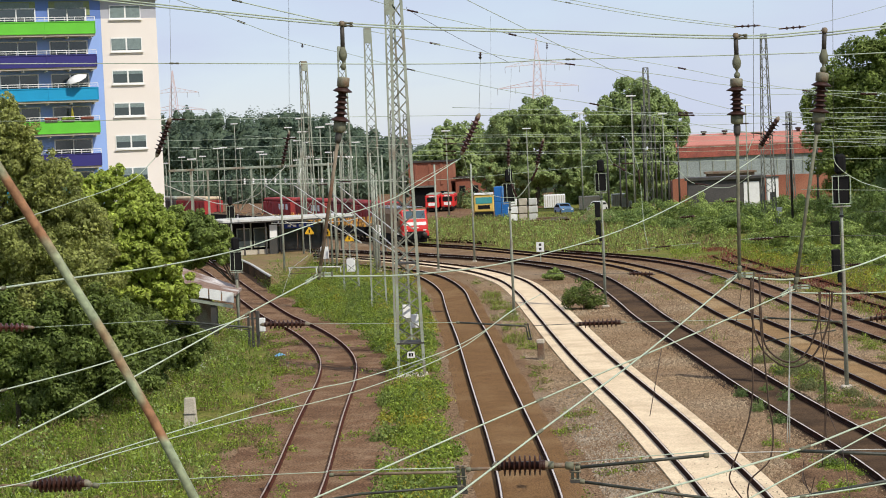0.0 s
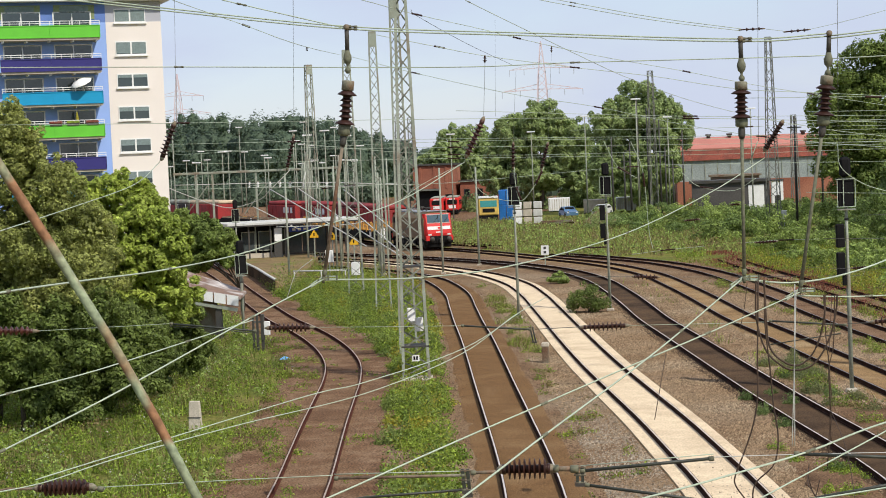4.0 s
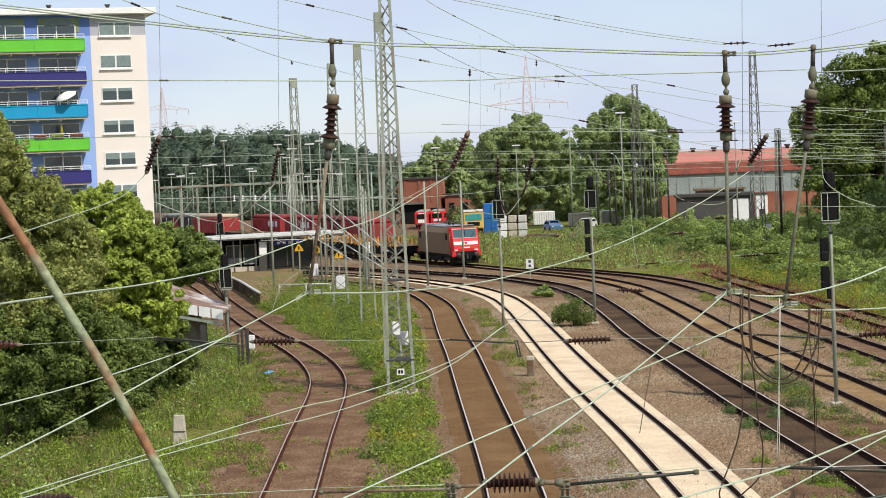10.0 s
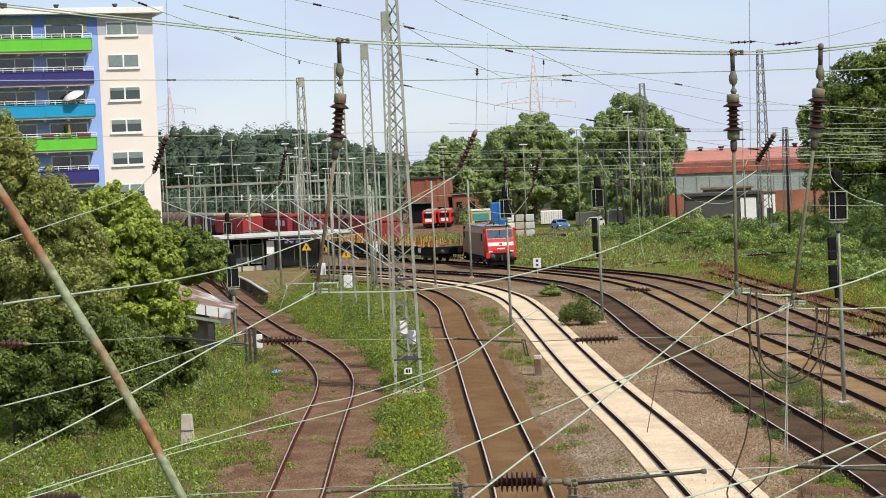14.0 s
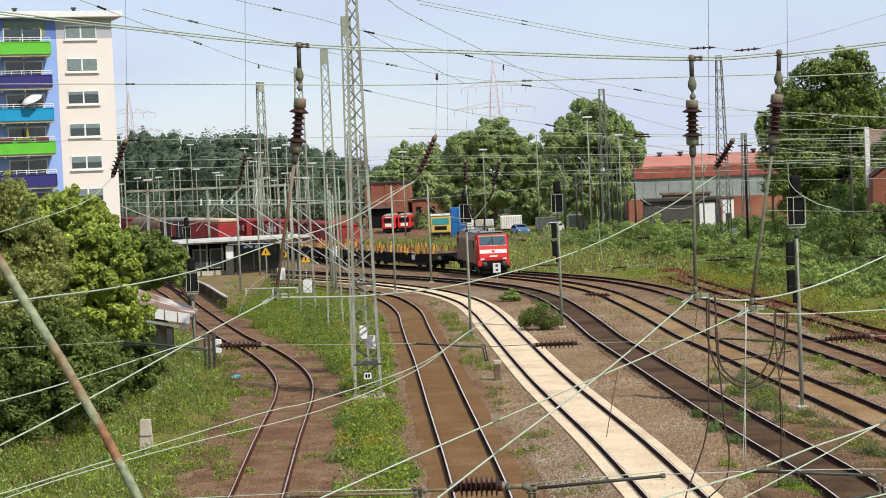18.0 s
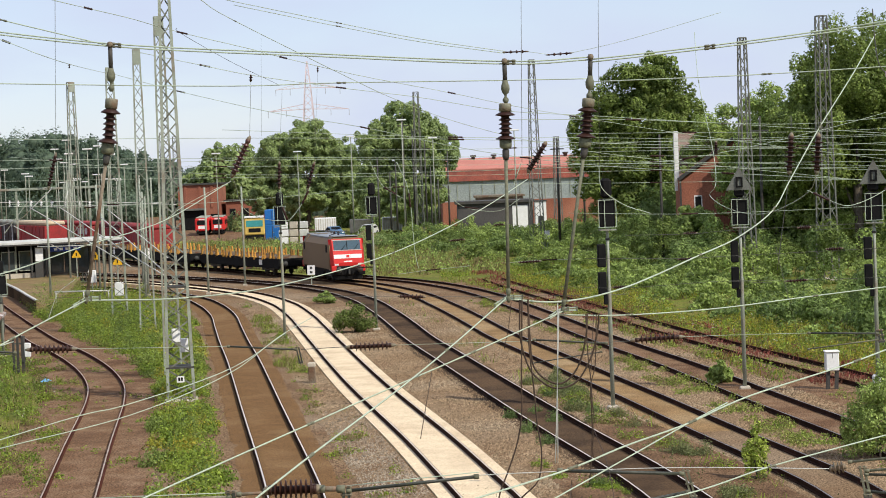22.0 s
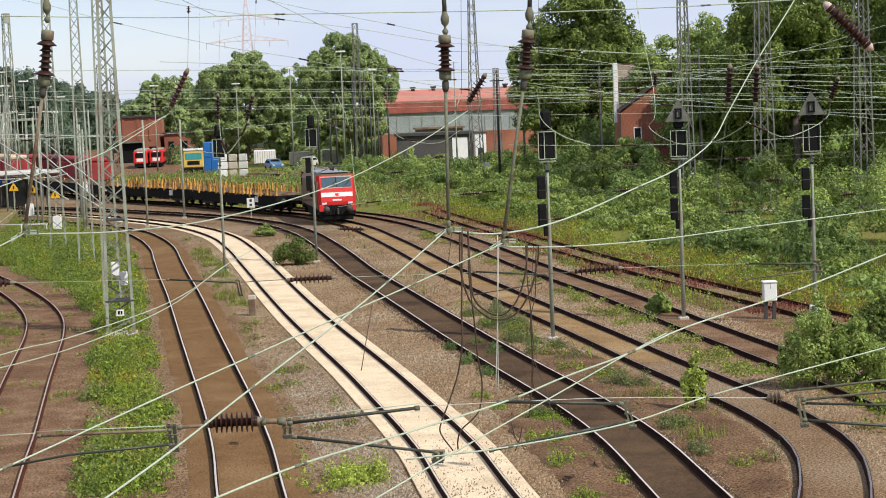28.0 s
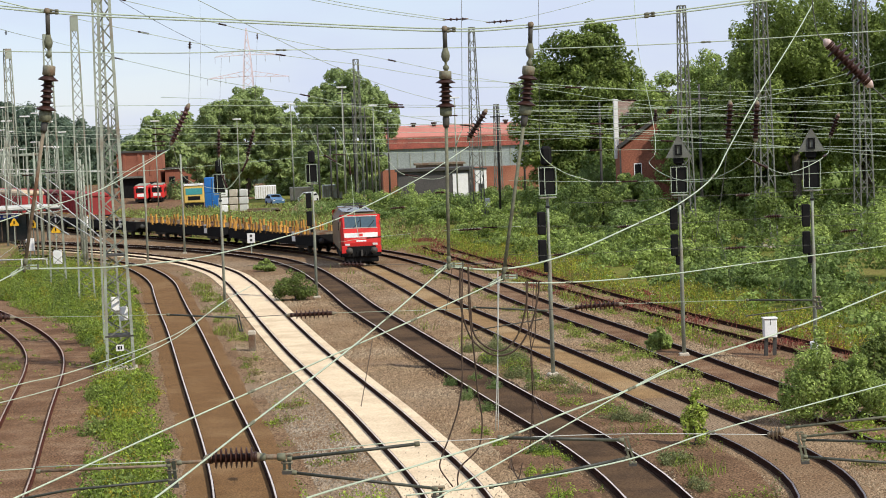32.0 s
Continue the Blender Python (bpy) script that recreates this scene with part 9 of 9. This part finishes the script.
    rod(0.0255, "steel_dark", (-2.67, 18.00, 5.92), (-2.64, 18.00, 5.68), label="hinge of a registration arm")
    wire(0.0043, "wire_pale", (-0.31, 18.00, 6.00), (0.34, 18.00, 6.01), (1.63, 18.00, 6.01), (3.08, 18.00, 5.95))
    rod(0.0221, "steel_dark", (0.45, 18.00, 6.02), (1.65, 18.00, 5.95), label="tubular steel registration arm")
    rod(0.0204, "steel_dark", (0.35, 18.00, 5.55), (1.70, 18.00, 5.78), label="tubular steel registration arm")
    rod(0.0221, "steel_olive", (1.66, 18.00, 5.99), (1.73, 18.00, 5.72), label="hinge bracket of a registration arm")
    rod(0.017, "steel_olive", (3.19, 18.00, 6.01), (4.15, 18.00, 6.08), (4.86, 18.00, 6.14), label="tubular steel registration arm")
    rod(0.017, "steel_olive", (3.35, 18.00, 5.92), (4.14, 18.00, 5.97), (4.85, 18.00, 6.02), label="tubular steel registration arm")
    rod(0.0187, "steel_dark", (3.35, 18.00, 5.73), (3.77, 18.00, 5.68), (4.85, 18.00, 5.57), label="tubular steel registration arm")
    rod(0.0238, "steel_olive", (3.32, 18.00, 5.97), (3.37, 18.00, 5.68), label="hinge bracket of a registration arm")
    rod(0.017, "steel_dark", (3.34, 18.00, 5.89), (4.14, 18.00, 5.84), (4.85, 18.00, 5.78), label="tubular steel registration arm")
    insulator((3.03, 18.00, 5.95), (3.16, 18.00, 5.97), 0.06, 3, "cap", "corroded joint of a registration arm")
    # hanging jumper cables
    span("brown jumper cables hanging in loops")
    wire(0.0112, "jumper", (0.19, 22.00, 7.37), (0.18, 22.00, 6.94), (0.26, 22.00, 6.60), (0.39, 22.00, 6.43), (0.58, 22.00, 6.33), (0.81, 22.00, 6.40), (0.99, 22.00, 6.68), (1.08, 22.00, 7.03), (1.09, 22.00, 7.17))
    wire(0.0112, "jumper", (0.28, 22.00, 7.37), (0.29, 22.00, 6.93), (0.32, 22.00, 6.60), (0.47, 22.00, 6.43), (0.65, 22.00, 6.39), (0.82, 22.00, 6.55), (0.93, 22.00, 6.87), (0.96, 22.00, 7.18))
    wire(0.0092, "jumper", (0.21, 21.50, 7.41), (0.17, 21.50, 6.48), (0.16, 21.50, 6.12), (0.10, 21.50, 5.79), (-0.01, 21.50, 5.48), (-0.11, 21.50, 5.24), (-0.12, 21.50, 5.11), (0.01, 21.50, 4.91))
    wire(0.0092, "jumper", (0.28, 21.50, 7.41), (0.27, 21.50, 6.90), (0.31, 21.50, 6.37), (0.33, 21.50, 6.00), (0.37, 21.50, 5.66), (0.32, 21.50, 5.35), (0.12, 21.50, 5.15), (0.07, 21.50, 5.02), (0.07, 21.50, 4.91))
    wire(0.0051, "wire_pale", (0.62, 21.50, 7.26), (0.57, 21.50, 6.36), (0.52, 21.50, 5.54))
    wire(0.0051, "wire_pale", (0.61, 21.50, 7.35), (0.58, 21.50, 6.55), (0.55, 21.50, 5.54))
    wire(0.0061, "jumper", (0.92, 21.50, 7.22), (0.93, 21.50, 6.77), (0.96, 21.50, 6.34), (0.95, 21.50, 5.94), (0.95, 21.50, 5.59))
    wire(0.0061, "jumper", (1.04, 21.50, 7.21), (1.01, 21.50, 6.66), (0.95, 21.50, 6.39), (0.95, 21.50, 5.91), (0.90, 21.50, 5.31))
    wire(0.0061, "jumper", (0.70, 21.50, 5.34), (0.69, 21.50, 5.19), (0.75, 21.50, 4.98), (0.85, 21.50, 4.92))
    wire(0.0061, "jumper", (0.81, 21.50, 5.15), (0.77, 21.50, 5.00), (0.72, 21.50, 4.88))
    wire(0.004, "jumper", (1.01, 21.50, 7.21), (0.93, 21.00, 6.50), (0.95, 21.00, 6.05), (0.88, 21.00, 5.36))
    wire(0.004, "jumper", (0.09, 22.00, 7.35), (0.05, 22.00, 7.07), (-0.01, 22.00, 6.81))
    wire(0.004, "jumper", (0.58, 18.00, 5.88), (0.56, 17.50, 5.81), (0.66, 17.00, 5.73))
    wire(0.004, "jumper", (-0.70, 18.00, 7.01), (-0.81, 17.50, 6.44))
    wire(0.004, "jumper", (0.93, 16.50, 5.72), (0.91, 17.50, 6.11), (0.83, 18.50, 6.34))
    # pale anchor wires before the station
    span("pale anchor wires in front of the station")
    wire(0.04, "wire_pale", (-37.16, 150.00, 6.97), (-27.42, 130.00, 4.21), (-23.13, 118.00, 3.51))
    wire(0.04, "wire_pale", (-34.73, 150.00, 6.87), (-26.61, 130.00, 4.58), (-19.92, 112.00, 3.15))
    wire(0.04, "wire_pale", (-29.43, 140.00, 6.17), (-22.74, 120.00, 4.30), (-19.55, 110.00, 3.48))
    wire(0.04, "wire_pale", (-28.97, 140.00, 6.79), (-21.63, 118.00, 4.71), (-19.35, 110.00, 4.30))
    wire(0.04, "wire_pale", (-37.07, 150.00, 6.87), (-35.60, 150.00, 8.18), (-35.35, 150.00, 8.53))
    wire(0.04, "wire_pale", (-34.51, 150.00, 6.77), (-34.07, 150.00, 8.21))
    wire(0.0341, "wire_pale", (-50.08, 165.00, 7.18), (-46.16, 162.00, 5.96), (-43.11, 160.00, 5.32), (-39.56, 156.00, 5.98), (-37.07, 150.00, 6.87))
    wire(0.0341, "wire_pale", (-41.10, 160.00, 5.34), (-37.21, 160.00, 3.25))
    wire(0.0341, "wire_pale", (-51.04, 170.00, 7.37), (-41.45, 170.00, 7.20), (-35.15, 170.00, 6.95), (-28.92, 170.00, 6.50))
    wire(0.0341, "wire_pale", (-43.07, 168.00, 6.89), (-34.75, 168.00, 6.67), (-28.18, 160.00, 6.87))
    wire(0.014, "wire_pale", (-22.56, 100.00, 3.75), (-23.45, 100.00, 3.11), (-23.73, 100.00, 2.58), (-24.08, 100.00, 1.68))
    wire(0.0341, "wire_pale", (-36.74, 150.00, 3.85), (-31.17, 150.00, 3.83), (-29.31, 150.00, 4.08))
    insulator((-43.67, 169.00, 7.41), (-43.70, 169.00, 6.84), 0.16, 3, "white", "small white porcelain insulator")
    insulator((-42.88, 169.00, 7.38), (-42.91, 169.00, 6.81), 0.16, 3, "white", "small white porcelain insulator")
    insulator((-41.73, 169.00, 7.33), (-41.75, 169.00, 6.77), 0.16, 3, "white", "small white porcelain insulator")
    insulator((-40.83, 169.00, 7.29), (-40.86, 169.00, 6.73), 0.16, 3, "white", "small white porcelain insulator")
    insulator((-39.89, 169.00, 7.26), (-39.92, 169.00, 6.69), 0.16, 3, "white", "small white porcelain insulator")
    insulator((-38.58, 169.00, 7.20), (-38.61, 169.00, 6.64), 0.16, 3, "white", "small white porcelain insulator")
    insulator((-37.38, 169.00, 7.16), (-37.41, 169.00, 6.60), 0.16, 3, "white", "small white porcelain insulator")
    insulator((-36.50, 169.00, 7.12), (-36.52, 169.00, 6.56), 0.16, 3, "white", "small white porcelain insulator")
    insulator((-35.46, 169.00, 7.08), (-35.48, 169.00, 6.52), 0.16, 3, "white", "small white porcelain insulator")
    # near rusty stay
    stay(0.0196, (-3.17, 7.50, 9.27), (-2.97, 7.50, 8.94), (-2.79, 7.50, 8.64), (-2.55, 7.50, 8.23), (-2.38, 7.50, 7.91), (-2.21, 7.50, 7.56), (-2.05, 7.50, 7.22), (1.40, 7.50, -0.05))


# ---- build ----
structure()
masts()
signals()
yard_poles()
train()
apartment_house()
far_buildings()
parked_vehicles()
station()
station_signs()
pylons()
floodlights()
woods()
left_bank()
bushes()
herbs()
ballast_tufts()
small_things()
overhead()
motions()
